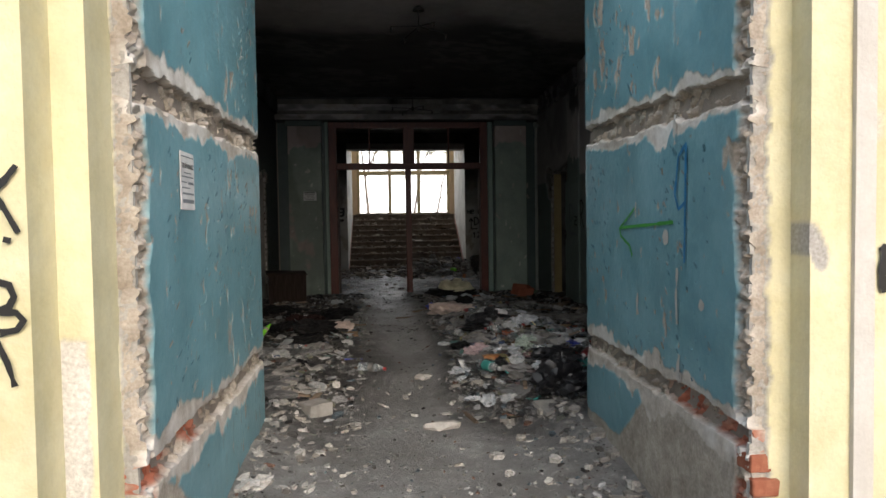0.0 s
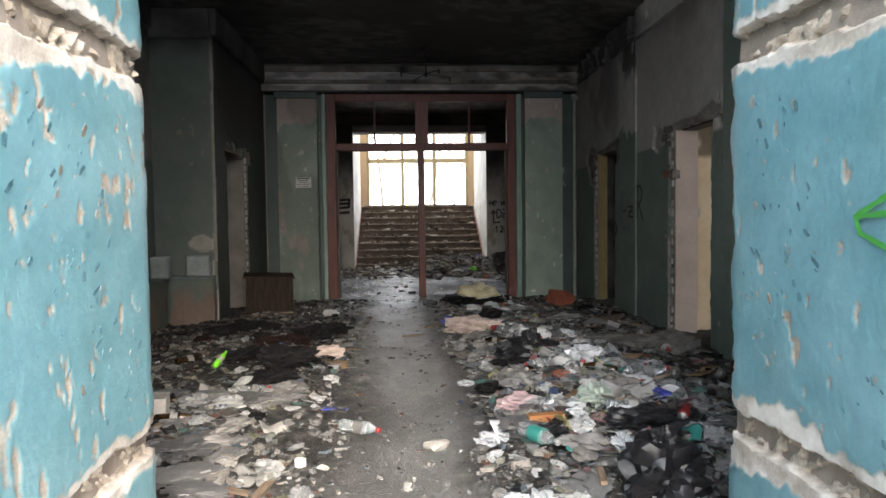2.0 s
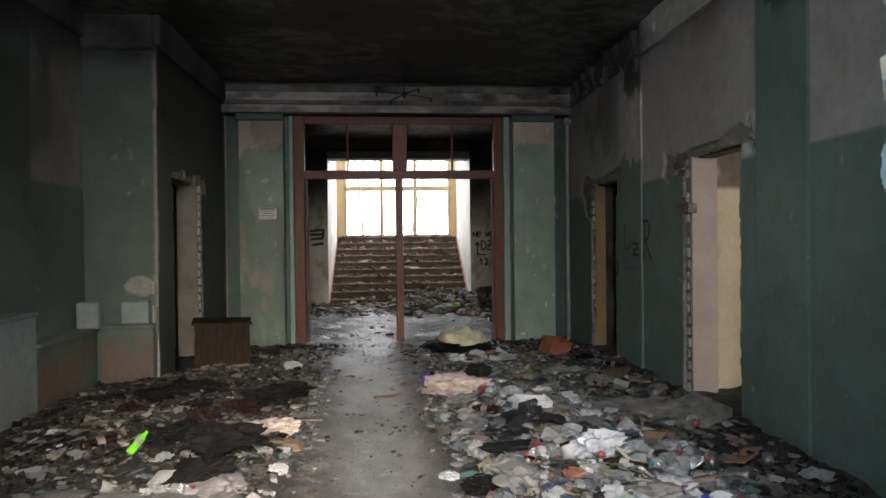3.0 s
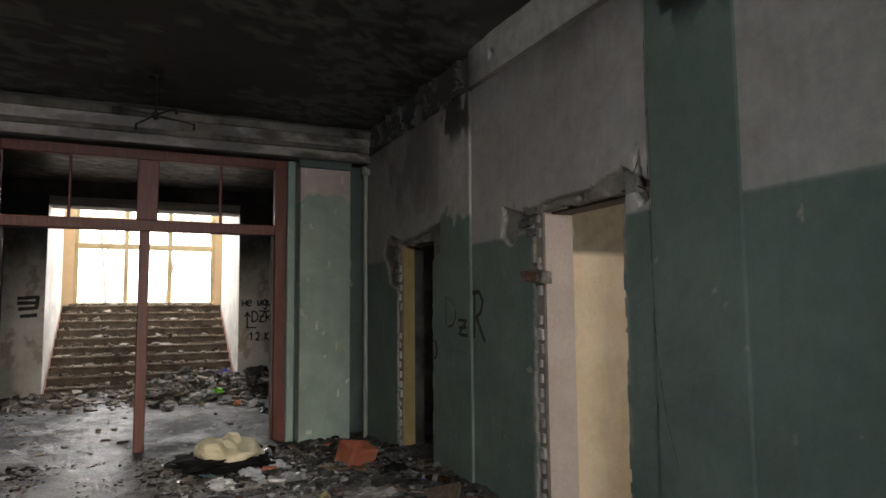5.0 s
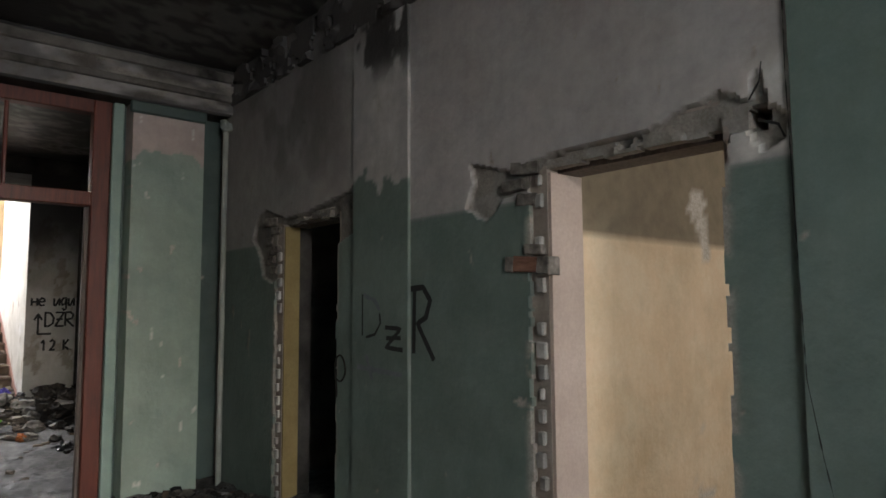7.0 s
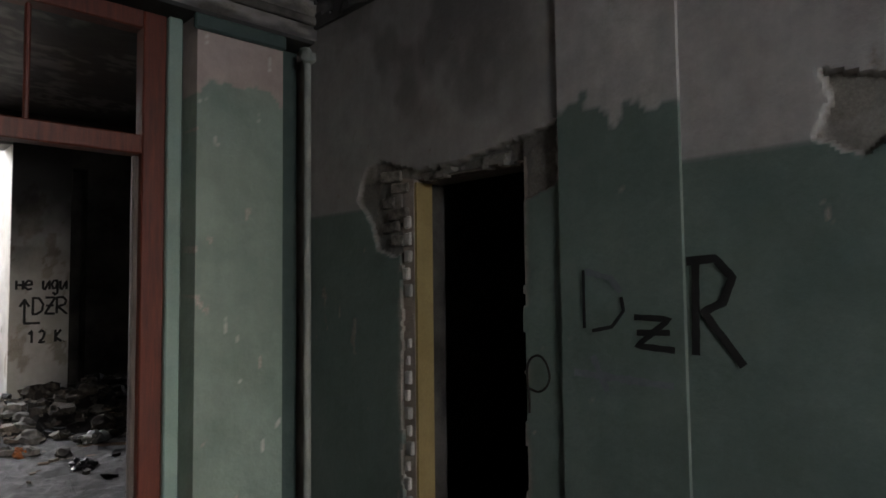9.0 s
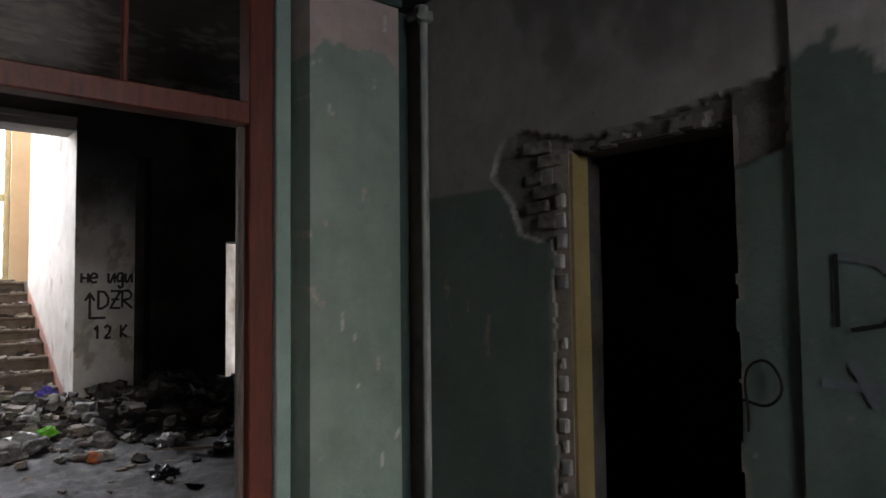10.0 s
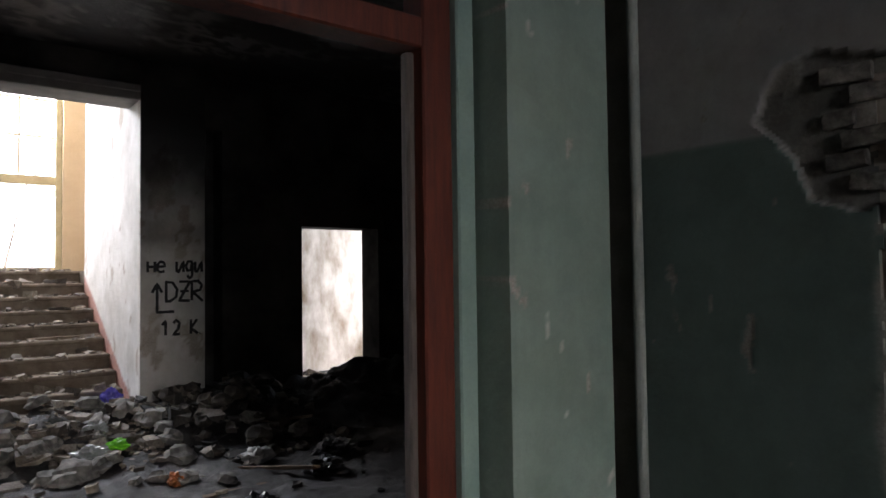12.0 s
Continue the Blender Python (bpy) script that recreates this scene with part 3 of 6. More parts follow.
def right_coat(base):
    def fn(u, z):
        depth, keep, a = base(u, z)
        y = u + INNER
        edge = 0.07 * (fbm(u * 9, z * 9, 471) - 0.5)
        a["lip"] = 0.7 * (smooth(7.76, 7.8, y + edge) * (1 - smooth(7.94, 8.0, y + edge)) * smooth(2.21, 2.24, z + edge) * (1 - smooth(2.52, 2.66, z + edge)))
        a["soot_shade"] = np.maximum(a["soot_shade"], 0.6 * smooth(10.4, 11.0, y) * smooth(2.1, 2.9, z) * smooth(0.25, 0.55, fbm(u * 2, z * 1.4, 472)))
        # whole height turns darker towards the far corner
        a["soot_shade"] = np.maximum(a["soot_shade"], 0.3 * smooth(10.5, 11.6, y))
        for poly, (d0, d1) in ((HACK_1, D1), (HACK_2, D2)):
            d = outline_depth(poly, y, z) + 0.025 * (fbm(u * 22, z * 22, 473) - 0.5)
            cut = smooth(-0.003, 0.006, d)
            piece = np.floor(u * 5.5 + 1.2 * fbm(u * 3, z * 6, 474)) + 7 * np.floor(z * 9 + fbm(u * 8, z * 8, 475))
            h = lattice(piece.astype(np.int64), 3 + 0 * piece.astype(np.int64), 5 + 0 * piece.astype(np.int64))
            back = 0.012 + 0.035 * h + 0.10 * np.clip(2.43 - z, 0, 0.12) * (y > d0) * (y < d1) + 0.012 * fbm(u * 30, z * 30, 476)
            back = np.where((y > d0 + 0.01) & (y < d1 - 0.01), back, np.minimum(back, 0.027))
            depth = depth - cut * back
            a["bare"] = np.maximum(a["bare"], cut)
            a["zone"] = np.where(cut > 0.5, 1.0, a["zone"])
            a["lip"] = np.where(cut > 0.5, 0.35 * (h > 0.6), a["lip"])
            a["soot_shade"] = np.maximum(a["soot_shade"], cut * np.where(y > 10, 0.62, 0.42) * (0.75 + 0.5 * h))
        keep &= ~((np.hypot((y - 7.91) * 1.1, z - 2.375) + 0.05 * (fbm(u * 25, z * 25, 477) - 0.5)) < 0.045)
        return depth, keep, a
    return fn


relief("wall_coat_right", (HX1, INNER, 0), (0, 1, 0), (-1, 0, 0), BACK - INNER, -0.05, HZ, 0.0145,
       right_coat(hall_coat(301, line=2.205, holes=((D1[0] - INNER, D1[1] + 0.09 - INNER, -1, 2.345, 0.018), (D2[0] - INNER, D2[1] + 0.09 - INNER, -1, 2.345, 0.02)), soot_from=3.2)), M["green"], "green oil-painted dado under grey lime wash, sooty at the top")
# pilasters on the right wall
PIL_A, PIL_B = (7.19, 7.78), (9.97, 10.57)
for (a, b), line, torn, seed in ((PIL_A, 9.0, 0.0, 311), (PIL_B, 2.5, 0.45, 321)):
    def pilaster_coat(u, z, base=hall_coat(seed, line, 3.3, torn=torn)):
        depth, keep, at = base(u, z)
        at["lip"] = 0.5 * at["zone"] * smooth(0.35, 0.6, fbm(u * 4, z * 2, 461))
        at["soot_shade"] = np.maximum(at["soot_shade"], 0.9 * smooth(0.52, 0.58, fbm(u * 5, z * 2.4, 462)) * smooth(3.05, 3.3, z))
        return depth, keep, at
    relief("wall_pilaster", (HX1 - 0.022, a, 0), (0, 1, 0), (-1, 0, 0), b - a, -0.05, 3.62, 0.022, pilaster_coat, M["green"], "shallow green-painted pilaster on the hall wall", 0.03, None, 0.3 * (seed == 321))
LD = (10.5, 11.5)
holed_wall("wall_hall_left", "x", HX0 - 0.27, HX0 - 0.03, BAY_Y + 0.03, BACK + 0.3, -0.1, 4.3, [(LD[0], LD[1], -0.2, 2.33)], M["shell"], "brick wall of the hall under its plaster")
holed_wall("wall_bay_left", "x", BAY_X - 0.27, BAY_X - 0.03, 4.85, BAY_Y + 0.3, -0.1, 4.3, [], M["shell"], "brick wall of the hall's front bay")
holed_wall("wall_bay_step", "y", BAY_Y + 0.03, BAY_Y + 0.3, BAY_X - 0.03, HX0 - 0.27, -0.1, 4.3, [], M["shell"], "brick return where the hall narrows")
# dark=0.8: dimness of the left wall goes into its colour
relief("wall_coat_left", (HX0, BAY_Y, 0), (0, 1, 0), (1, 0, 0), BACK - BAY_Y, -0.05, HZ, 0.025, hall_coat(331, holes=((LD[0] - BAY_Y, LD[1] + 0.09 - BAY_Y, -1, 2.33), (LD[0] - 0.1 - BAY_Y, LD[1] + 0.3 - BAY_Y, 2.24, 2.38, 0.1)), ragged_holes=0.03, soot_from=2.4, line=9.0, dark=0.8), M["green"], "green oil-painted wall, sooty above, its dimness painted in")


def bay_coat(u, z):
    # dark=0.52 mixes the bay's dimness into the paint
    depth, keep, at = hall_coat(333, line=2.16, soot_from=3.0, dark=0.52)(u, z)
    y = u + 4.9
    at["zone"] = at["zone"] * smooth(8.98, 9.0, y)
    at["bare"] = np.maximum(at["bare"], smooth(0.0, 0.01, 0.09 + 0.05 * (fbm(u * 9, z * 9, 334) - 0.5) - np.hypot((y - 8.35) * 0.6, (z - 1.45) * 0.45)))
    at["soot_shade"] = np.clip(at["soot_shade"] + 0.3 * smooth(0.4, 0.7, fbm(u * 1.5, z * 1.1, 335)), 0, 0.9)
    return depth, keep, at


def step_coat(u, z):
    # dark=0.55: the return's shade is part of its colour
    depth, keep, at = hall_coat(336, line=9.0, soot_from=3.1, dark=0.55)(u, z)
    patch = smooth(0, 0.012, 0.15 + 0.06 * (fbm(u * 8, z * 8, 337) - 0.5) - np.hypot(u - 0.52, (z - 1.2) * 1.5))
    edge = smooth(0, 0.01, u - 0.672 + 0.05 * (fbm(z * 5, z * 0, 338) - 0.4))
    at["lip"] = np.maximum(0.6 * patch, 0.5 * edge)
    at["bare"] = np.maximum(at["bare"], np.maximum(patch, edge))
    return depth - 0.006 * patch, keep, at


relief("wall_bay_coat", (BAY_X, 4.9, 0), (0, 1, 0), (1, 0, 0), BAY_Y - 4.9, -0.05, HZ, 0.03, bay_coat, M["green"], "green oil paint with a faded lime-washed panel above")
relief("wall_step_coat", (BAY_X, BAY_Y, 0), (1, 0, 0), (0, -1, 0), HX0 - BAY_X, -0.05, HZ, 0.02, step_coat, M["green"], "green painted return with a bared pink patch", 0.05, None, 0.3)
relief("wall_front_right", (PX1 + 0.06, INNER - 0.04, 0), (1, 0, 0), (0, 1, 0), HX1 - PX1 - 0.06, -0.05, HZ, 0.05, hall_coat(341), M["green"], "green painted inner front wall of the hall", 0.04)
relief("wall_front_left", (BAY_X, 4.86, 0), (1, 0, 0), (0, 1, 0), PX0 - BAY_X - 0.06, -0.05, HZ, 0.05, hall_coat(351), M["green"], "green painted inner front wall of the hall", 0.04)


def ceiling_sheet(name, x0, x1, y0, y1, z, material, label, peel=0.32):
    xs, ys = np.arange(x0, x1 + 0.05, 0.06), np.arange(y0, y1 + 0.05, 0.06)
    x, y = np.meshgrid(xs, ys, indexing="ij")
    zz = z + 0.02 * (fbm(x * 2, y * 2, 401) - 0.5) + 0.012 * smooth(0.55, 0.58, fbm(x * 1.5, y * 1.5, 402))
    idx = np.arange(x.size).reshape(x.shape)
    q = np.stack([idx[:-1, :-1], idx[:-1, 1:], idx[1:, 1:], idx[1:, :-1]], -1).reshape(-1, 4)
    ob = mesh_object(name, np.stack([x.ravel(), y.ravel(), zz.ravel()], -1).tolist(), q.tolist(), material, None, True)
    burnt = np.clip(0.04 + 0.95 * smooth(7.1, 8.9, y + 3.0 * (fbm(x * 0.9, y * 0.9, 403) - 0.5) - 1.2 * smooth(1.6, 2.8, x)), 0, 0.965)
    flaked = smooth(0.46, 0.54, fbm(x * 1.1, y * 1.1, 405)) * smooth(0.50, 0.53, fbm(x * 7, y * 12, 406)) * 0.8
    for key_name, vals in (("zone", 1 + 0 * x), ("bare", 0 * x), ("brick", 0 * x), ("soot_shade", np.clip(burnt - peel * flaked, 0, 1))):
        ob.data.attributes.new(key_name, "FLOAT", "POINT").data.foreach_set("value", vals.ravel().astype(np.float32))
    return structure(ob, label)


ceiling_sheet("ceiling_hall", BAY_X - 0.1, HX1 + 0.1, 4.5, BACK + 0.2, HZ, M["green"], "smoke-blackened plaster ceiling of the hall")
structure(boxes("ceiling_slab", [(-9, 9, 4.6, 18.6, 4.05, 4.3)], M["shell"]), "concrete slab over the hall")
# cornice beams
relief("trim_cornice_right", (HX1 - 0.06, INNER, 0), (0, 1, 0), (-1, 0, 0), BACK - INNER, 3.54, 3.90, 0.025,
       lambda u, z: (-0.035 * smooth(9.85, 10.0, u + INNER) * smooth(0.4, 0.5, fbm(u * 4, z * 6, 451)) - 0.05 * (np.hypot((u - 9.49 + INNER) * 1.2, z - 3.69) < 0.045), (u + INNER < 9.9) | (fbm(u * 5, z * 6, 452) < 0.62),
                     {"zone": 1.0, "lip": 0.55 * smooth(0.4, 0.6, fbm(u * 2, z * 5, 453)) * (1 - smooth(9.8, 10.0, u + INNER)), "soot_shade": np.clip(0.85 * smooth(9.7, 10.3, u + INNER + 0.6 * fbm(u * 3, z * 4, 454)) + (np.hypot((u - 9.49 + INNER) * 1.2, z - 3.69) < 0.045), 0, 0.95)}), M["green"], "whitewashed beam along the hall ceiling, sooty at its far end", 0.07, None, 0.0)
structure(boxes("trim_cornice_left", [(HX0 - 0.02, HX0 + 0.06, BAY_Y - 0.06, BACK, 3.56, 3.93), (BAY_X, HX0 - 0.02, BAY_Y - 0.06, BAY_Y + 0.02, 3.53, 3.93), (BAY_X - 0.02, BAY_X + 0.06, 4.9, BAY_Y - 0.06, 3.62, 3.93)], M["soot_shade"], None, 0.02), "sooty beam along the hall ceiling")
structure(boxes("trim_lintel", [(HX0, HX1, BACK - 0.10, BACK + 0.28, 3.44, 3.93)], M["soot_shade"], None, 0.015), "stained whitewashed lintel over the wooden screen")
structure(boxes("trim_lintel_moulding", [(HX0, HX1, BACK - 0.14, BACK - 0.10, 3.56, 3.62), (HX0, HX1, BACK - 0.13, BACK - 0.10, 3.74, 3.83)], M["moulding"], None, 0.01), "sooty plaster moulding on the lintel")
relief("trim_lintel_coat", (HX0, BACK - 0.105, 0), (1, 0, 0), (0, -1, 0), HX1 - HX0, 3.46, 3.86, 0.02,
       lambda u, z: (0.012 * (fbm(u * 5, z * 9, 441) - 0.5), np.ones_like(u, bool), {"zone": 1.0, "soot_shade": np.clip(0.08 + 0.5 * smooth(0.42, 0.6, fbm(u * 1.6, z * 5, 443)) + 0.2 * smooth(2.0, 4.4, u) + 0.9 * smooth(3.80, 3.88, z + 0.1 * fbm(u * 4, z, 444)), 0, 0.95), "bare": smooth(0.52, 0.66, fbm(u * 4, z * 8, 445))}), M["green"], "flaking sooty whitewash on the lintel", 0.02)
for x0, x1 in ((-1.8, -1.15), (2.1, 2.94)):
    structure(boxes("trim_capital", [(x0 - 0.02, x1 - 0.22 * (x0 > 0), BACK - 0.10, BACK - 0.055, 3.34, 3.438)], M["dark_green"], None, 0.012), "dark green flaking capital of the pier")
# back wall piers
FR0, FR1 = -1.05, 1.99      # wooden screen
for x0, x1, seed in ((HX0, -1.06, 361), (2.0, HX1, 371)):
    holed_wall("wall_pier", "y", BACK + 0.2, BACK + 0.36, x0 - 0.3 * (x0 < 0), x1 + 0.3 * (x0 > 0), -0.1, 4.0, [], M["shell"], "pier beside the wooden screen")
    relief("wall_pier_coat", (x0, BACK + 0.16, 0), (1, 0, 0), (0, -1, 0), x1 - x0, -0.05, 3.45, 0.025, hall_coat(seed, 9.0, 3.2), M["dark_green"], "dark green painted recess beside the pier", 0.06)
def pier_coat(seed, patched):
    base = hall_coat(seed, 2.95, 3.4, torn=0.5)

    def fn(u, z):
        depth, keep, a = base(u, z)
        if patched:
            worn = smooth(0.48, 0.56, fbm(u * 3, z * 2.2, seed + 11) - 0.25 * np.abs(z - 1.0))
            a["zone"] = np.maximum(a["zone"], 0.85 * worn)
            # left pier: part of its dimness is put into the paint
            a["soot_shade"] = np.maximum(a["soot_shade"], 0.2 + 0.3 * smooth(0.45, 0.6, fbm(u * 2, z * 1.2, seed + 12)))
        a["lip"] = chips(u, z, seed + 13, 16, 0.80)
        return depth, keep, a
    return fn


for x0, x1, seed in ((-1.78, -1.17, 381), (2.11, 2.71, 391)):
    relief("wall_pier_face", (x0, BACK - 0.06, 0), (1, 0, 0), (0, -1, 0), x1 - x0, -0.05, 3.45, 0.02, pier_coat(seed, x0 < 0), M["pale_green"], "pale green pilaster with flaking paint at its head", 0.23, None, 0.0)
for x0, x1 in ((FR0 - 0.06, FR0 - 0.002), (FR1 + 0.002, FR1 + 0.09)):
    structure(boxes("trim_strip", [(x0, x1, BACK + 0.09, BACK + 0.17, 0.0, 3.44)], M["strip"], None, 0.008), "pale green painted strip beside the screen")


M["pipe"] = simple("chipped_white_pipe_paint", (0.2, 0.23, 0.2), (0.44, 0.44, 0.4), 5, 0.6, stretch=(1, 1, 0.6))
pipe = new("heating_pipe")
pipe.location = (HX1 - 0.045, BACK - 0.06, 0.0)
bm = bmesh.new()
bmesh.ops.create_cone(bm, segments=14, radius1=0.026, radius2=0.026, depth=3.3, cap_ends=True, matrix=Matrix.Translation((0, 0, 1.65)))
part("tube", bm, M["pipe"], pipe)
bm = bmesh.new()
bmesh.ops.create_icosphere(bm, subdivisions=3, radius=0.06, matrix=Matrix.Translation((0, 0, 3.36)))
for v in bm.verts:
    v.co += 0.03 * Vector((noise.noise(v.co * 18), noise.noise(v.co * 18 + Vector((4, 0, 0))), noise.noise(v.co * 18 + Vector((0, 7, 0)))))
part("plaster_knob", bm, M["pipe"], pipe)
tagged(pipe, "thin white-painted pipe in the corner, plastered in at its top", "pipe")

# ---- wooden screen with its centre post ----
screen = new("wooden_screen")
screen.location = (0.47, BACK + 0.18, FLOOR2)
tagged(screen, "red-brown wooden door screen with empty panes and a centre post", "door frame")


def bar(name, x0, x1, z0, z1, y0=-0.06, y1=0.07, material=None, bev=0.008):
    ob = boxes(name, [(x0 - 0.47, x1 - 0.47, y0, y1, z0 - FLOOR2, z1 - FLOOR2)], material or M["wood"], screen, bev)
    return ob


SC_TOP, TR0, TR1 = 3.45, 2.545, 2.665
bar("post", FR0, FR0 + 0.15, 0.1, SC_TOP)
bar("post", FR1 - 0.14, FR1, 0.1, SC_TOP)
bar("post", 0.365, 0.58, TR1, SC_TOP - 0.12)
bar("post", 0.40, 0.51, 0.1, TR0, -0.05, 0.05)
bar("head", FR0 + 0.15, FR1 - 0.14, SC_TOP - 0.12, SC_TOP)
bar("transom", FR0 + 0.15, FR1 - 0.14, TR0, TR1)
for x in (-0.28, 1.24):
    bar("glazing_bar", x - 0.015, x + 0.015, TR1, SC_TOP - 0.12, -0.02, 0.02)
for x0, x1 in ((FR0 + 0.15, FR0 + 0.19), (FR1 - 0.17, FR1 - 0.102)):
    bar("door_stop", x0, x1, 0.1, TR0, -0.0, 0.05, M["stop"])

# ---- stair hall (room behind the screen) ----
R2X0, R2X1 = -4.6, 6.0
FD = (3.97, 5.04)
holed_wall("wall_stair_hall", "y", STAIR_Y + 0.02, STAIR_Y + 0.42, R2X0, R2X1, -0.1, 4.2, [(SX0 - 0.04, SX1 + 0.04, -0.2, 3.55), (FD[0], FD[1], -0.2, 2.28), (2.84, 3.02, -0.2, 3.3)], M["soot_unlit_wall"], "smoke-blackened wall at the foot of the stairs")
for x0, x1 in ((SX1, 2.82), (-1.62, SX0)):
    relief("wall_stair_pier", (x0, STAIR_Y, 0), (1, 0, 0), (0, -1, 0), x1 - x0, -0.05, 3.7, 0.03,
           lambda u, z: (0 * u, np.ones_like(u, bool), {"soot_shade": np.clip(smooth(1.9, 3.0, z + 0.5 * (fbm(u * 3, z * 2, 411) - 0.5)), 0, 0.96), "bare": chips(u, z, 412, 7, 0.62), "brick": 0.0}), M["white_wall"], "scrawled white plaster pier, sooty towards its top", 0.04)
structure(boxes("wall_recess_back", [(2.84, 3.02, STAIR_Y + 0.30, STAIR_Y + 0.42, -0.1, 3.3)], M["soot_unlit_wall"]), "near-black back of a narrow recess")
structure(boxes("wall_stair_hall_right", [(R2X1, R2X1 + 0.3, BACK + 0.2, STAIR_Y + 0.4, -0.1, 4.2)], M["soot_unlit_wall"]), "sooty end wall of the stair hall")
structure(boxes("wall_stair_hall_left", [(R2X0 - 0.3, R2X0, BACK + 0.2, STAIR_Y + 0.4, -0.1, 4.2)], M["soot_unlit_wall"]), "sooty end wall of the stair hall")
structure(boxes("wall_stair_hall_front", [(HX1 + 0.27, R2X1, BACK + 0.1, BACK + 0.3, -0.1, 4.2), (R2X0, HX0 - 0.27, BACK + 0.1, BACK + 0.3, -0.1, 4.2)], M["soot_unlit_wall"]), "sooty wall behind the screen piers")
ceiling_sheet("ceiling_stair_hall", R2X0, R2X1, BACK + 0.2, STAIR_Y + 0.1, 3.94, M["green"], "peeling smoke-blackened ceiling of the stair hall", 0.42)
structure(boxes("floor_stair_hall_side", [(R2X0, -2.1, 12.6, 18.6, -0.1, 0.16)], M["dirt"]), "dusty concrete floor")

# stairs
N_STEP, RISE, TREAD, ST0 = 10, 0.162, 0.30, 18.5
stairs = new("staircase")
stairs.location = (0.585, ST0, FLOOR2)
tagged(stairs, "worn stone stair flight strewn with plaster rubble", "stairs")
for k in range(N_STEP):
    z = (k + 1) * RISE
    y = k * TREAD
    boxes("step", [(SX0 - 0.585 + 0.004, SX1 - 0.585 - 0.004, y - 0.025, y + TREAD + 0.03, z - 0.05, z)], M["step"], stairs, 0.012)
    boxes("riser", [(SX0 - 0.585 + 0.004, SX1 - 0.585 - 0.004, y, y + 0.06, z - RISE - (0.25 if k == 0 else 0), z - 0.05)], M["step"], stairs)
LAND = FLOOR2 + N_STEP * RISE
structure(boxes("floor_landing", [(SX0 - 0.2, SX1 + 0.2, ST0 + N_STEP * TREAD - 0.03, WIN_Y + 0.2, LAND - 0.2, LAND - 0.004)], M["step"]), "stone landing under the window")
SIDE_END, LX0, LX1 = 20.85, -1.6, 2.78
structure(boxes("floor_landing_side", [(SX1 + 0.004, LX1, SIDE_END, WIN_Y, LAND - 0.3, LAND), (LX0, SX0 - 0.004, SIDE_END, WIN_Y, LAND - 0.3, LAND)], M["step"]), "stone landing beside the stair head")
structure(boxes("wall_landing", [(LX1, LX1 + 0.3, SIDE_END - 0.3, WIN_Y + 0.4, -0.1, 6.4), (LX0 - 0.3, LX0, SIDE_END - 0.3, WIN_Y + 0.4, -0.1, 6.4), (SX1 + 0.35, LX1, SIDE_END - 0.3, SIDE_END - 0.02, -0.1, 6.4), (LX0, SX0 - 0.35, SIDE_END - 0.3, SIDE_END - 0.02, -0.1, 6.4)], M["cream_plain"]), "cream painted walls of the landing")
for x, nd in ((SX0, 1), (SX1, -1)):
    relief("wall_stair_side", (x, STAIR_Y + 0.026, 0), (0, 1, 0), (nd, 0, 0), SIDE_END - STAIR_Y, 0.0, 6.2, 0.04,
           lambda u, z: (0.006 * (fbm(u * 2, z * 2, 421) - 0.5), np.ones_like(u, bool), {"bare": chips(u, z, 422, 5, 0.70), "brick": 0.8 * smooth(0, 0.03, FLOOR2 + RISE * (u - 0.1) / TREAD + 0.12 + 0.05 * fbm(u * 6, z * 6, 423) - z)}), M["white_wall"], "flaking white plaster wall of the stairwell with a dull red base line", 0.05, None, 0.0)
    holed_wall("wall_stair_side_masonry", "x", x - nd * 0.35, x - nd * 0.05, STAIR_Y + 0.42, SIDE_END - 0.02, -0.1, 6.4, [], M["shell"], "masonry wall of the stairwell")
structure(boxes("wall_stair_head", [(SX0, SX1, STAIR_Y + 0.42, STAIR_Y + 0.6, 3.55, 6.2)], M["lime"]), "plastered wall above the stair opening")
structure(boxes("trim_stair_head", [(SX0 + 0.004, SX1 - 0.004, STAIR_Y - 0.015, STAIR_Y + 0.44, 3.5, 3.66), (SX0 + 0.004, SX1 - 0.004, STAIR_Y - 0.04, STAIR_Y - 0.016, 3.58, 3.66)], M["lime"], None, 0.01), "plaster edge of the stair opening's head")
structure(boxes("ceiling_stairwell", [(LX0 - 0.3, LX1 + 0.3, STAIR_Y + 0.42, WIN_Y + 0.5, 6.2, 6.4)], M["lime"]), "whitewashed ceiling over the stairwell")
# window wall
WX0, WX1, WZ0, WZ1 = -0.93, 2.21, LAND + 0.02, 5.8
holed_wall("wall_window", "y", WIN_Y, WIN_Y + 0.45, LX0 - 0.3, LX1 + 0.3, -0.1, 6.4, [(WX0, WX1, WZ0, WZ1)], M["cream_plain"], "cream painted wall round the stair window")
window = new("window_1")
window.location = ((WX0 + WX1) / 2, WIN_Y + 0.12, WZ0)
tagged(window, "tall unglazed stair window with peeling cream wooden frame", "", "", "structure")


def wbar(name, x0, x1, z0, z1, y0=-0.05, y1=0.05):
    return boxes(name, [(x0 - (WX0 + WX1) / 2, x1 - (WX0 + WX1) / 2, y0, y1, z0 - WZ0, z1 - WZ0)], M["window_wood"], window, 0.008)


WT = 3.16
wbar("window_frame", WX0, WX0 + 0.09, WZ0, WZ1)
wbar("window_frame", WX1 - 0.09, WX1, WZ0, WZ1)
wbar("window_frame", WX0 + 0.09, WX1 - 0.09, WZ1 - 0.09, WZ1)
wbar("window_frame", WX0 + 0.09, WX1 - 0.09, WT, WT + 0.14)
wbar("window_sill", WX0 + 0.09, WX1 - 0.09, WZ0, WZ0 + 0.06, -0.12, 0.06)
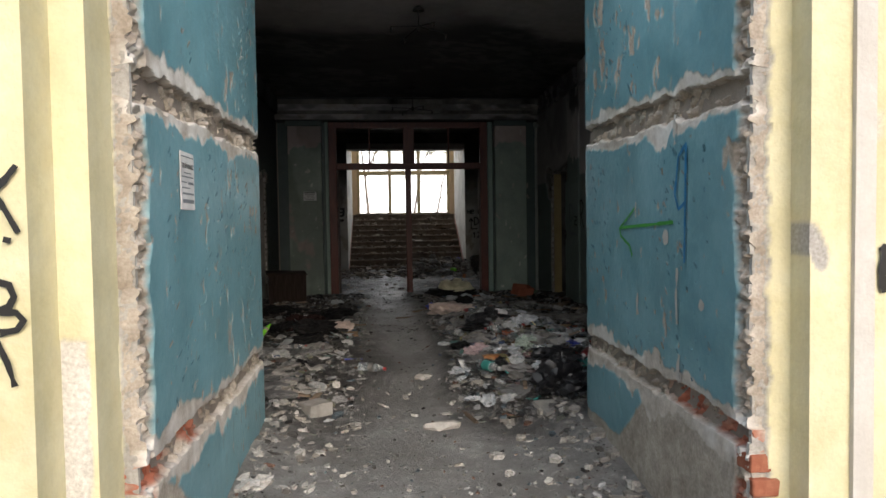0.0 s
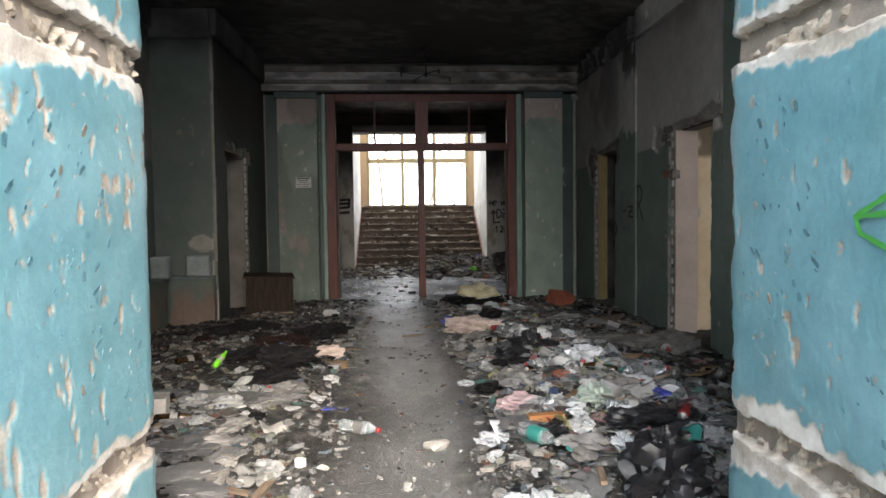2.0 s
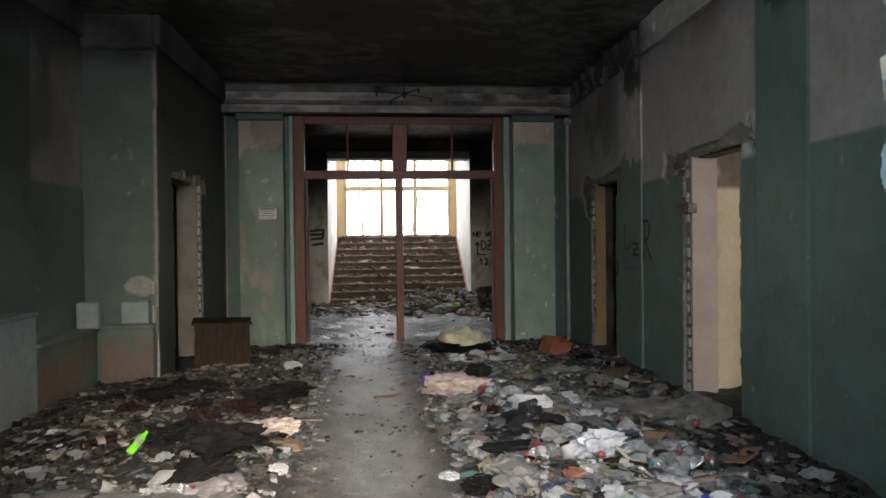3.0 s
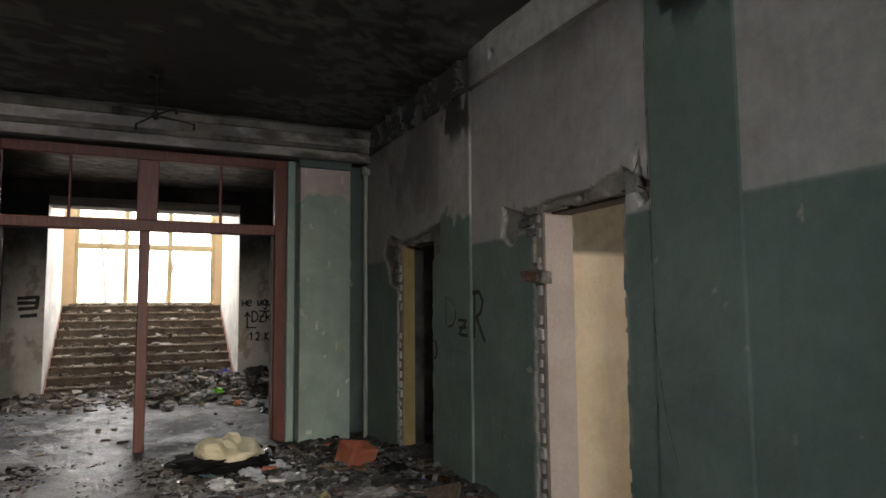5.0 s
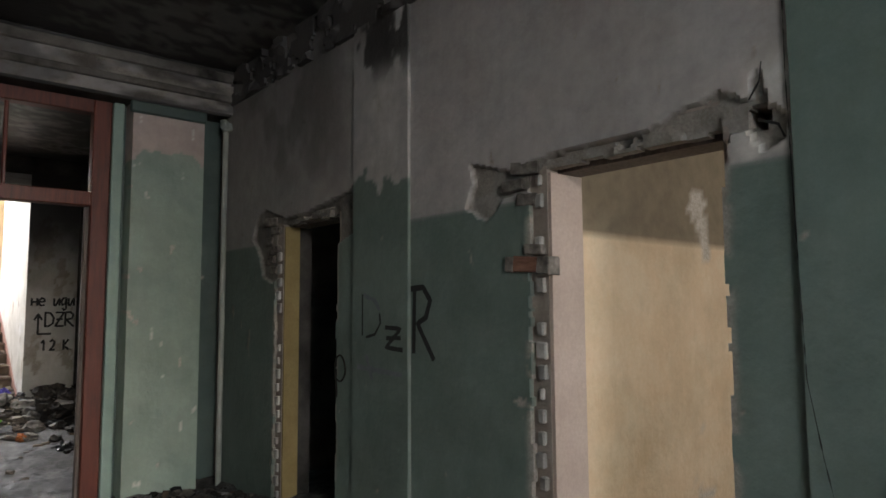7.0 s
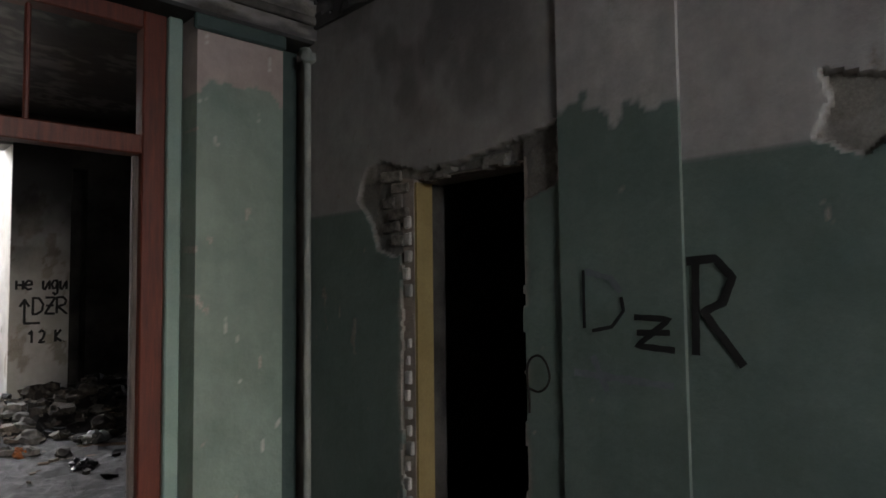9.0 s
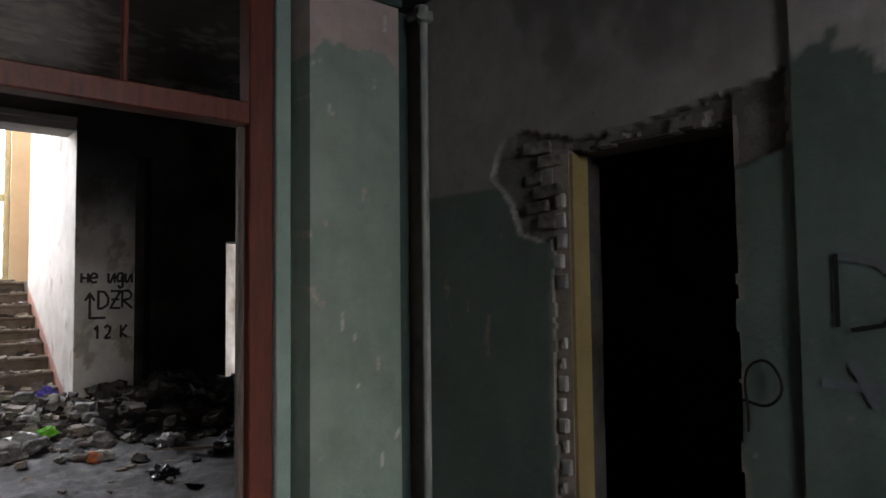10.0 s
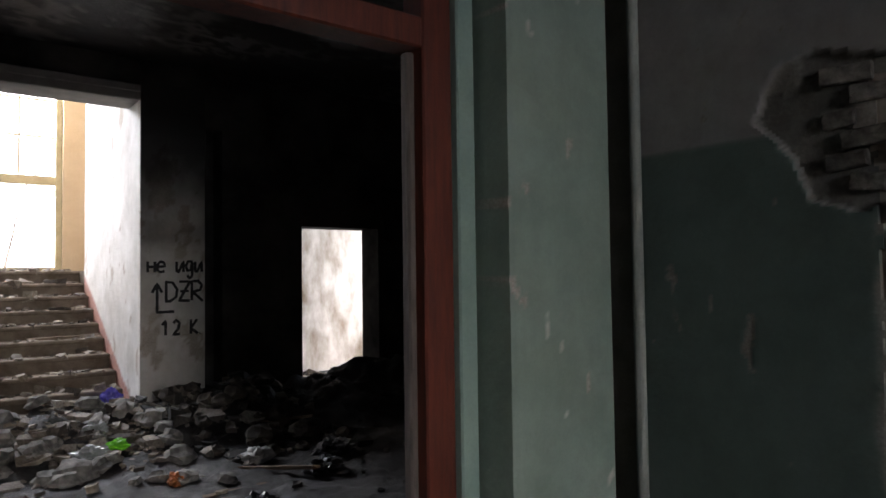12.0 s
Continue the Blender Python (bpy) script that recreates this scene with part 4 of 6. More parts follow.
for x in (WX0 + (WX1 - WX0) * 0.352, WX0 + (WX1 - WX0) * 0.665):
    wbar("mullion", x - 0.055, x + 0.055, WZ0 + 0.06, WT)
    wbar("mullion", x - 0.055, x + 0.055, WT + 0.14, WZ1 - 0.09)
for k in range(3):
    x = WX0 + 0.09 + (WX1 - WX0 - 0.18) * (k + 0.5) / 3
    wbar("glazing_bar", x - 0.015, x + 0.015, WT + 0.14, WZ1 - 0.09, -0.02, 0.02)
for z in (3.92, 4.5, 5.1):
    wbar("glazing_bar", WX0 + 0.09, WX1 - 0.09, z - 0.015, z + 0.015, -0.018, 0.018)

# ---- side room lit by its own window, behind the near doorway ----
structure(boxes("wall_side_room_front", [(HX1 + 0.27, 3.7, INNER - 0.05, 4.95, -0.1, 4.1), (5.7, 6.3, INNER - 0.05, 4.95, -0.1, 4.1), (3.7, 5.7, INNER - 0.05, 4.95, -0.1, 0.9), (3.7, 5.7, INNER - 0.05, 4.95, 3.3, 4.1)], M["cream_plain"]), "cream painted window wall of the side room")
structure(boxes("wall_side_room_end", [(6.3, 6.6, INNER - 0.05, 9.3, -0.1, 4.1)], M["cream_plain"]), "cream painted end wall of the side room")
holed_wall("wall_side_room_partition", "y", 9.06, 9.3, HX1 + 0.27, 6.3, -0.1, 4.1, [], M["shell"], "partition wall")
relief("wall_side_room_coat", (HX1 + 0.27, 9.02, 0), (1, 0, 0), (0, -1, 0), 6.3 - HX1 - 0.27, -0.05, 3.95, 0.05,
       lambda u, z: (0.012 * (z < 2.07) + 0 * u, np.ones_like(u, bool), {"zone": smooth(0, 0.01, z - 2.08), "bare": chips(u, z, 432, 3, 0.72)}), M["cream"], "cream painted partition with a dingy tan upper part", 0.04)
structure(boxes("ceiling_side_room", [(HX1 + 0.27, 6.3, 4.9, 9.1, 3.95, 4.04)], M["lime"]), "whitewashed ceiling of the side room")
# dark room behind the second doorway: its darkness is in the wall colour
structure(boxes("wall_dark_room", [(HX1 + 0.27, 5.6, 12.55, 12.7, -0.1, 4.1), (5.5, 5.7, 9.3, 12.6, -0.1, 4.1)], M["soot_unlit_wall"]), "near-black walls carrying the unlit room's darkness in their colour")
# left room: near-black colour takes the place of its shade
structure(boxes("wall_left_room", [(-4.4, -4.2, 10.3, 13.2, -0.1, 4.1), (-4.2, HX0 - 0.27, 10.3, 10.42, -0.1, 4.1), (-4.2, HX0 - 0.27, 12.6, 12.75, -0.1, 4.1)], M["soot_unlit_wall"]), "near-black walls with the left room's darkness in their colour")
structure(boxes("floor_left_room", [(-4.2, -2.27, 10.42, 12.6, -0.1, 0.15)], M["dirt"]), "dusty floor of the unlit room")
# jambs
for (a, b), mat_far, lab in ((D1, "jamb", "pinkish plastered door jamb"), (D2, "ochre", "ochre painted door jamb")):
    deep = 0.268 if mat_far == "jamb" else 0.16
    structure(boxes("trim_jamb", [(HX1 + 0.035, HX1 + deep, b - 0.02, b + 0.002, 0.0, 2.335)], M[mat_far]), lab)
# inner jamb coloured near-black, where only the room's darkness shows
structure(boxes("trim_jamb_back", [(HX1 + 0.162, HX1 + 0.268, D2[1] - 0.012, D2[1] + 0.002, 0.0, 2.335)], M["soot_unlit_wall"]), "near-black inner half of the jamb, shade in its colour")

structure(boxes("trim_jamb", [(HX0 - 0.268, HX0 - 0.035, LD[1] - 0.02, LD[1] + 0.002, 0.0, 2.3)], M["dim_jamb"]), "grey plastered door jamb")
# room behind the far doorway
structure(boxes("wall_far_room_back", [(2.6, 7.0, 20.6, 20.8, -0.1, 4.0)], M["white_plain"]), "stained white wall of the room beyond the doorway")
structure(boxes("wall_far_room_side", [(2.6, 2.8, 18.5, 20.6, -0.1, 4.0)], M["white_plain"]), "stained white side wall")
structure(boxes("wall_far_room_window", [(7.0, 7.2, 18.4, 18.9, -0.1, 4.0), (7.0, 7.2, 20.4, 20.8, -0.1, 4.0), (7.0, 7.2, 18.9, 20.4, -0.1, 0.9), (7.0, 7.2, 18.9, 20.4, 3.0, 4.0)], M["white_plain"]), "window wall of the far room")
structure(boxes("floor_far_room", [(2.6, 7.0, 18.4, 20.7, -0.1, 0.16)], M["dirt"]), "dusty floor of the far room")
structure(boxes("ceiling_far_room", [(2.6, 7.2, 18.4, 20.8, 3.9, 4.1)], M["lime"]), "plaster ceiling of the far room")


# ---- loose things: builders ----
def lump(name, size, seed, material, rough=0.35, level=2, flat=1.0, parent=None):
    """An uneven lump, base at its origin."""
    bm = bmesh.new()
    bmesh.ops.create_icosphere(bm, subdivisions=level, radius=0.5)
    off = Vector((seed * 3.7, seed * 1.3, seed * 2.1))
    for v in bm.verts:
        k = 1 + rough * (noise.noise(v.co * 3.1 + off) + 0.5 * noise.noise(v.co * 7.3 + off))
        v.co = Vector((v.co.x * size[0] * k, v.co.y * size[1] * k, max(v.co.z, -0.35 * flat) * size[2] * k))
    low = min(v.co.z for v in bm.verts)
    for v in bm.verts:
        v.co.z -= low
    return part(name, bm, material, parent)


def crumple(name, size, seed, material, parent=None, folds=9.0):
    """A crumpled bag or cloth with sharp folds."""
    bm = bmesh.new()
    bmesh.ops.create_icosphere(bm, subdivisions=4, radius=0.5)
    off = Vector((seed * 5.1, seed * 2.3, seed))
    for v in bm.verts:
        n = v.co.normalized()
        k = 1.12 + 0.45 * noise.noise(n * 1.9 + off) - 0.42 * abs(noise.noise(n * folds * 0.42 + off)) - 0.30 * abs(noise.noise(n * folds * 0.9 + off)) - 0.12 * abs(noise.noise(n * folds * 2.1 + off))
        v.co = Vector((v.co.x * size[0] * k, v.co.y * size[1] * k, max(v.co.z * k, -0.22) * size[2]))
    low = min(v.co.z for v in bm.verts)
    for v in bm.verts:
        v.co.z -= low
    for f in bm.faces:
        f.smooth = True
    ob = part(name, bm, material, parent)
    ob.data.set_sharp_from_angle(angle=radians(32))
    return ob


def lathe(name, profile, material, parent=None, segments=16):
    """A turned body from (radius, height) pairs, upright."""
    verts, faces = [], []
    for r, z in profile:
        for k in range(segments):
            a = 2 * math.pi * k / segments
            verts.append((r * math.cos(a), r * math.sin(a), z))
    for i in range(len(profile) - 1):
        for k in range(segments):
            a, b = i * segments + k, i * segments + (k + 1) % segments
            faces.append((a, b, b + segments, a + segments))
    faces.append(tuple(range(segments))[::-1])
    faces.append(tuple(range((len(profile) - 1) * segments, len(profile) * segments)))
    return mesh_object(name, verts, faces, material, parent, True)


def curled(name, w, d, seed, material, thick=0.002, bend=0.25, parent=None):
    """A curled, torn sheet with thickness."""
    n = 9
    u, v = np.meshgrid(np.linspace(-0.5, 0.5, n), np.linspace(-0.5, 0.5, n), indexing="ij")
    x = u * w + 0.06 * w * (vnoise(v * 6 + 9, u * 2, seed) - 0.5)
    y = v * d + 0.06 * d * (vnoise(u * 6 + 3, v * 2, seed + 1) - 0.5)
    z = bend * w * (np.abs(u) ** 1.5 + 0.6 * (vnoise(u * 3 + 5, v * 3 + 5, seed + 2) - 0.3))
    z = z - z.min()
    top = np.stack([x.ravel(), y.ravel(), z.ravel() + thick], -1)
    bot = np.stack([x.ravel(), y.ravel(), z.ravel()], -1)
    idx = np.arange(n * n).reshape(n, n)
    q = np.stack([idx[:-1, :-1], idx[1:, :-1], idx[1:, 1:], idx[:-1, 1:]], -1).reshape(-1, 4)
    rim = [*idx[:, 0], *idx[-1, 1:], *idx[::-1, -1][1:], *idx[0, ::-1][1:-1]]
    side = [(rim[k], rim[k] + n * n, rim[(k + 1) % len(rim)] + n * n, rim[(k + 1) % len(rim)]) for k in range(len(rim))]
    return mesh_object(name, np.concatenate([top, bot]).tolist(), q.tolist() + (q[:, ::-1] + n * n).tolist() + side, material, parent, True)


def plank(name, length, width, thick, seed, material, parent=None):
    bm = bmesh.new()
    bmesh.ops.create_cube(bm, size=1, matrix=Matrix.Diagonal((length, width, thick, 1)))
    bmesh.ops.subdivide_edges(bm, edges=[e for e in bm.edges if abs(e.verts[0].co.x - e.verts[1].co.x) > 0.5 * length], cuts=4)
    for v in bm.verts:
        end = abs(v.co.x) > 0.45 * length
        v.co.x += 0.04 * length * noise.noise(v.co * 30 + Vector((seed, 0, 0))) if end else 0
        v.co.y += 0.08 * width * noise.noise(v.co * 6 + Vector((0, seed, 0)))
        v.co.z += thick / 2
    return part(name, bm, material, parent)


def sits(x, y, sink=0.01):
    return float(ground_height(x, y)) - sink


def put(ob, x, y, rz=0, rx=0, ry=0, z=None, sink=0.01):
    ob.matrix_world = pose(x, y, sits(x, y, sink) if z is None else z, rx, ry, rz)
    return ob


def plain(name, c, rough=0.6, metal=0.0, fine=40, vary=0.15):
    return simple(name, tuple(0.7 * k for k in c), c, 9, rough, 0.25, 0.004, metal, fine=fine, vary=vary)


M["black_plastic"] = plain("black_bin_liner", (0.014, 0.014, 0.016), 0.42)
M["white_plastic"] = plain("dirty_white_plastic", (0.42, 0.43, 0.435), 0.35, vary=0.6)
M["grey_cloth"] = plain("grey_cloth", (0.28, 0.27, 0.26), 0.95)
M["black_cloth"] = plain("black_cloth", (0.015, 0.014, 0.014), 0.95)
M["cream_cloth"] = plain("cream_foam", (0.6, 0.55, 0.38), 0.9, vary=0)
M["pink_cloth"] = plain("pale_pink_cloth", (0.58, 0.47, 0.42), 0.95, vary=0)
M["blue_plastic"] = plain("blue_plastic", (0.05, 0.07, 0.42), 0.4, vary=0)
M["violet_plastic"] = plain("violet_blue_bag", (0.10, 0.08, 0.5), 0.4, vary=0)
M["lime_plastic"] = plain("bright_green_plastic", (0.22, 0.75, 0.02), 0.4, vary=0)
M["orange_plastic"] = plain("orange_plastic", (0.5, 0.16, 0.04), 0.5, vary=0)
M["red_plastic"] = plain("red_plastic", (0.3, 0.035, 0.035), 0.45)
M["teal_plastic"] = plain("teal_plastic", (0.06, 0.32, 0.28), 0.4)
M["cardboard"] = plain("brown_cardboard", (0.3, 0.2, 0.12), 0.9, vary=0.4)
M["paper"] = plain("grubby_paper", (0.36, 0.355, 0.345), 0.95, vary=0.7)
M["tin"] = plain("dull_tin", (0.45, 0.44, 0.42), 0.4, 0.9)
M["old_wood"] = simple("weathered_wood", (0.12, 0.09, 0.065), (0.26, 0.2, 0.15), 5, 0.9, 0.4, 0.004, stretch=(1, 9, 9), vary=0.5)
M["dark_wood"] = simple("dark_broken_wood", (0.014, 0.01, 0.008), (0.045, 0.032, 0.025), 5, 0.9, 0.4, 0.004, stretch=(1, 9, 9))
M["ink"] = plain("black_spray_paint", (0.012, 0.012, 0.012), 0.6, vary=0)
M["grey_ink"] = plain("pale_smeared_paint", (0.2, 0.22, 0.24), 0.8, vary=0)
M["green_ink"] = plain("green_spray_paint", (0.07, 0.34, 0.06), 0.6, vary=0)
M["blue_ink"] = plain("blue_spray_paint", (0.03, 0.2, 0.42), 0.6, vary=0)
M["panel"] = plain("grey_green_panel_paint", (0.23, 0.255, 0.26), 0.7, vary=0)
M["dark_red"] = plain("dark_red_brown_cloth", (0.03, 0.015, 0.013), 0.95)
M["sheet"] = plain("white_notice_paper", (0.72, 0.72, 0.72), 0.9, vary=0)
M["metal_dark"] = plain("rusty_black_iron", (0.04, 0.034, 0.03), 0.7, 0.6, vary=0)
glass, gnt, gb = nodes_of("clear_bottle_plastic")
gb.inputs["Base Color"].default_value = (0.75, 0.8, 0.82, 1)
gb.inputs["Roughness"].default_value = 0.12
gb.inputs["Transmission Weight"].default_value = 0.75
M["clear"] = glass
film_m, gnt, gb = nodes_of("translucent_film")
gb.inputs["Base Color"].default_value = (0.62, 0.64, 0.66, 1)
gb.inputs["Roughness"].default_value = 0.25
gb.inputs["Transmission Weight"].default_value = 0.35
M["clear_film"] = film_m
M["dirt_clod"] = simple("dusty_clod", (0.1, 0.093, 0.085), (0.3, 0.285, 0.265), 12, 0.95, 0.6, 0.01, vary=0.35)
dark_glass, gnt, gb = nodes_of("brown_bottle_glass")
gb.inputs["Base Color"].default_value = (0.05, 0.025, 0.01, 1)
gb.inputs["Roughness"].default_value = 0.08
gb.inputs["Transmission Weight"].default_value = 0.4
M["brown_glass"] = dark_glass


def bottle(name, material, cap, scale=1.0):
    ob = new(name)
    body = lathe("body", [(0.03, 0), (0.034, 0.01), (0.034, 0.06), (0.031, 0.075), (0.034, 0.09), (0.034, 0.15), (0.026, 0.185), (0.013, 0.215), (0.013, 0.235)], material, ob)
    c = lathe("cap", [(0.015, 0.222), (0.015, 0.24), (0.013, 0.243)], cap, ob)
    lab = lathe("paper_label", [(0.0350, 0.095), (0.0352, 0.096), (0.0352, 0.14), (0.0350, 0.141)], M["paper"], body)
    for o in (body, c):
        o.matrix_local = pose(0, 0, 0.034, 0, 90, 0)
    return ob


def can(name, material):
    ob = new(name)
    b = lathe("body", [(0.028, 0), (0.033, 0.006), (0.033, 0.11), (0.029, 0.118)], material, ob)
    t = lathe("lid", [(0.0275, 0.1185), (0.0275, 0.1215)], M["tin"], ob)
    for o in (b, t):
        o.matrix_local = pose(0, 0, 0.033, 0, 90, 0)
    return ob


def carton(name, sx, sy, sz, material, flap=True):
    """An opened carton with walls, a hollow inside and a raised flap."""
    ob = new(name)
    t = 0.006
    boxes("box_body", [(-sx / 2, sx / 2, -sy / 2, sy / 2, 0, t), (-sx / 2, -sx / 2 + t, -sy / 2, sy / 2, t, sz), (sx / 2 - t, sx / 2, -sy / 2, sy / 2, t, sz), (-sx / 2 + t, sx / 2 - t, -sy / 2, -sy / 2 + t, t, sz), (-sx / 2 + t, sx / 2 - t, sy / 2 - t, sy / 2, t, sz)], material, ob)
    if flap:
        f = boxes("flap", [(-sx / 2, sx / 2, 0, sy * 0.55, 0, t)], material, ob)
        f.matrix_local = pose(0, sy / 2, sz, 35, 0, 0)
    return ob


def scatter(proto, spots, label, category, group):
    """The proto at the first spot and copies at the others: (x, y, turn, tilt, size)."""
    tagged(proto, label, category, group)
    for k, (x, y, rz, tilt, s) in enumerate(spots):
        m = pose(x, y, sits(x, y, 0.012), tilt, tilt * 0.6, rz)
        if k == 0:
            proto.matrix_world = m
            proto.scale = (s, s, s)
        else:
            o = copy_thing(proto, m)
            o.scale = (s, s, s)


rng = random.Random(11)


def litter_spot(heap=None):
    """A spot off the trodden path, denser on the heaps."""
    while True:
        x, y = rng.uniform(HX0 + 0.15, HX1 - 0.15), rng.uniform(4.9, 12.4)
        if heap == "right":
            x, y = rng.gauss(1.45, 0.5), rng.gauss(6.4, 1.0)
        elif heap == "left":
            x, y = rng.gauss(-1.1, 0.45), rng.gauss(7.4, 1.2)
        off = abs(x - 0.12)
        if not (HX0 + 0.15 < x < HX1 - 0.15 and 4.75 < y < 12.5) or off < 0.42:
            continue
        if y < 5.0 and not PX0 < x < PX1:
            continue
        if x < -0.45 and y > 7.1 and rng.random() < 0.75:
            continue
        if rng.random() < min(1.0, (off - 0.3) / 0.5):
            return x, y


def spots(n, heap=None, tilt=25, s0=0.7, s1=1.3):
    out = []
    for _ in range(int(n * 1.9)):
        x, y = litter_spot(heap if rng.random() < 0.75 else None)
        out.append((x, y, rng.uniform(0, 360), rng.uniform(-tilt, tilt), rng.uniform(s0, s1)))
    return out


RUB = "rubbish on the hall floor"
for k in range(4):
    scatter(lump("plaster_chunk", (0.16, 0.12, 0.08), 3 + k, M["rubble"], 0.5, 2), spots(4, ["right", "left", None, None][k], 20, 0.3, 0.9), "broken grey plaster chunk lying in the rubbish", "rubble", RUB)
for k in range(2):
    scatter(plank("brick_fragment", 0.17, 0.11, 0.07, 5 + k, M["red_brick"]), spots(2, None, 25, 0.35, 0.7), "broken red brick half in the dust", "brick", RUB)
for k in range(3):
    scatter(crumple("plastic_bag", (0.26, 0.2, 0.13), 2 + k, M["white_plastic"]), spots(9, ["right", "right", "left"][k], 20, 0.35, 0.95), "crumpled dirty white plastic bag", "bag", RUB)
scatter(crumple("plastic_bag", (0.26, 0.2, 0.1), 7, M["black_plastic"]), spots(9, "right", 20, 0.4, 1.0), "crumpled black plastic bag", "bag", RUB)
scatter(crumple("rag", (0.36, 0.25, 0.09), 8, M["grey_cloth"]), spots(8, None, 12, 0.6, 1.2), "dirty grey rag on the rubbish", "rag", RUB)
scatter(crumple("rag", (0.3, 0.25, 0.08), 9, M["black_cloth"]), spots(7, "left", 12, 0.6, 1.2), "black sooty rag on the rubbish", "rag", RUB)
scatter(bottle("plastic_bottle", M["clear"], M["red_plastic"]), spots(12, "right", 25, 0.8, 1.3), "clear plastic bottle with a red cap lying flat", "bottle", RUB)
scatter(bottle("glass_bottle", M["brown_glass"], M["tin"]), spots(6, None, 12, 0.9, 1.2), "brown glass bottle lying flat", "bottle", RUB)
scatter(can("drink_can", M["tin"]), spots(7, None, 15, 0.9, 1.2), "dull dented drink can", "can", RUB)
scatter(can("drink_can", M["red_plastic"]), spots(2, "right", 15, 0.9, 1.2), "red painted drink can lying flat", "can", RUB)
for k in range(3):
    scatter(curled("paper_scrap", 0.2, 0.15, 20 + k, M["paper"], 0.002, 0.2 + 0.1 * k), spots(16, ["right", "left", "right"][k], 35, 0.35, 1.0), "torn grubby paper scrap", "paper", RUB)
scatter(curled("packaging_scrap", 0.18, 0.13, 31, M["blue_plastic"], 0.003, 0.4), spots(4, "right", 30, 0.4, 0.8), "crumpled blue food wrapper", "wrapper", RUB)
scatter(curled("packaging_scrap", 0.18, 0.13, 32, M["red_plastic"], 0.003, 0.4), spots(2, "right", 20, 0.5, 1.0), "crumpled red food wrapper", "wrapper", RUB)
scatter(curled("packaging_scrap", 0.18, 0.15, 33, M["teal_plastic"], 0.003, 0.4), spots(6, "right", 20, 0.5, 1.2), "crumpled teal plastic wrapper", "wrapper", RUB)
scatter(curled("cardboard_piece", 0.32, 0.22, 34, M["cardboard"], 0.006, 0.12), spots(9, None, 10, 0.6, 1.2), "torn brown cardboard piece", "cardboard", RUB)
scatter(carton("carton", 0.2, 0.14, 0.09, M["paper"]), spots(2, "right", 25, 0.45, 0.75), "opened grubby white food carton", "carton", RUB)
for k in range(2):
    scatter(plank("broken_stick", 0.55, 0.04, 0.02, 40 + k, M["old_wood"]), spots(9, None, 4, 0.5, 1.2), "splintered weathered wooden slat", "wood", RUB)
scatter(lathe("plastic_tub", [(0.045, 0), (0.05, 0.004), (0.06, 0.07), (0.064, 0.072), (0.06, 0.066), (0.047, 0.01)], M["white_plastic"]), spots(7, "right", 60, 0.8, 1.3), "empty white plastic tub", "tub", RUB)


for k in range(2):
    scatter(crumple("film_wrap", (0.22, 0.16, 0.1), 120 + k, M["clear_film"]), spots(9, "right", 30, 0.5, 1.1), "crumpled translucent plastic film", "plastic", RUB)
scatter(crumple("dust_clod", (0.3, 0.22, 0.1), 124, M["dirt_clod"], None, 5), spots(6, None, 8, 0.4, 1.1), "grey clod of dust and plaster", "rubble", RUB)

M["yellow_plastic"] = plain("faded_yellow_plastic", (0.36, 0.32, 0.16), 0.6, vary=0.5)
M["pink_plastic"] = plain("faded_pink_plastic", (0.38, 0.24, 0.25), 0.6, vary=0.5)
M["green_plastic"] = plain("dull_green_plastic", (0.1, 0.18, 0.09), 0.5, vary=0.5)
M["dusty_sheet"] = plain("dusty_grey_white_sheet", (0.19, 0.19, 0.192), 0.6, vary=0.55)
for key, colour, seed in (("yellow_plastic", "yellow", 131), ("pink_plastic", "pink", 132), ("green_plastic", "green", 133), ("white_plastic", "white", 134)):
    scatter(curled("packaging_scrap", 0.14, 0.1, seed, M[key], 0.003, 0.5), spots(7, "right", 40, 0.35, 0.95), "crumpled faded %s food wrapper" % colour, "wrapper", RUB)
    scatter(carton("carton", 0.12, 0.08, 0.05, M[key]), spots(2, "right", 45, 0.5, 0.9), "small faded %s carton in the rubbish" % colour, "carton", RUB)
for k in range(3):
    sheets = [(rng.uniform(-1.7, -0.35), rng.uniform(5.1, 6.9), rng.uniform(0, 360), rng.uniform(-6, 6), rng.uniform(0.6, 1.2)) for _ in range(5)] + [(rng.uniform(0.7, 2.3), rng.uniform(5.2, 8.8), rng.uniform(0, 360), rng.uniform(-6, 6), rng.uniform(0.5, 1.1)) for _ in range(4)]
    scatter(crumple("torn_sheet", (0.42, 0.28, 0.075), 140 + k, M["dusty_sheet"], None, 11), sheets, "dusty torn sheet of grey-white plastic", "sheet", RUB)
dark = [(rng.gauss(-1.15, 0.4), rng.uniform(6.9, 9.6), rng.uniform(0, 360), rng.uniform(-10, 10), rng.uniform(0.6, 1.3)) for _ in range(16)]
dark = [d for d in dark if -1.8 < d[0] < -0.45]
scatter(crumple("burnt_rag", (0.36, 0.28, 0.12), 145, M["black_cloth"], None, 12), dark[: len(dark) // 2], "burnt black rag in the ashes", "rag", RUB)
scatter(crumple("dark_sack", (0.3, 0.24, 0.14), 146, M["dark_red"], None, 12), dark[len(dark) // 2:], "dark red-brown sack scrap in the ashes", "sack", RUB)

# ---- single things that stand out ----
foam = new("foam_cushion")
foam.location = (1.14, 11.45, sits(1.14, 11.45))
crumple("filling", (0.62, 0.5, 0.36), 51, M["cream_cloth"], foam, 2.2).location = (0.05, 0.05, 0.03)
crumple("cover", (0.95, 0.62, 0.2), 52, M["black_cloth"], foam)
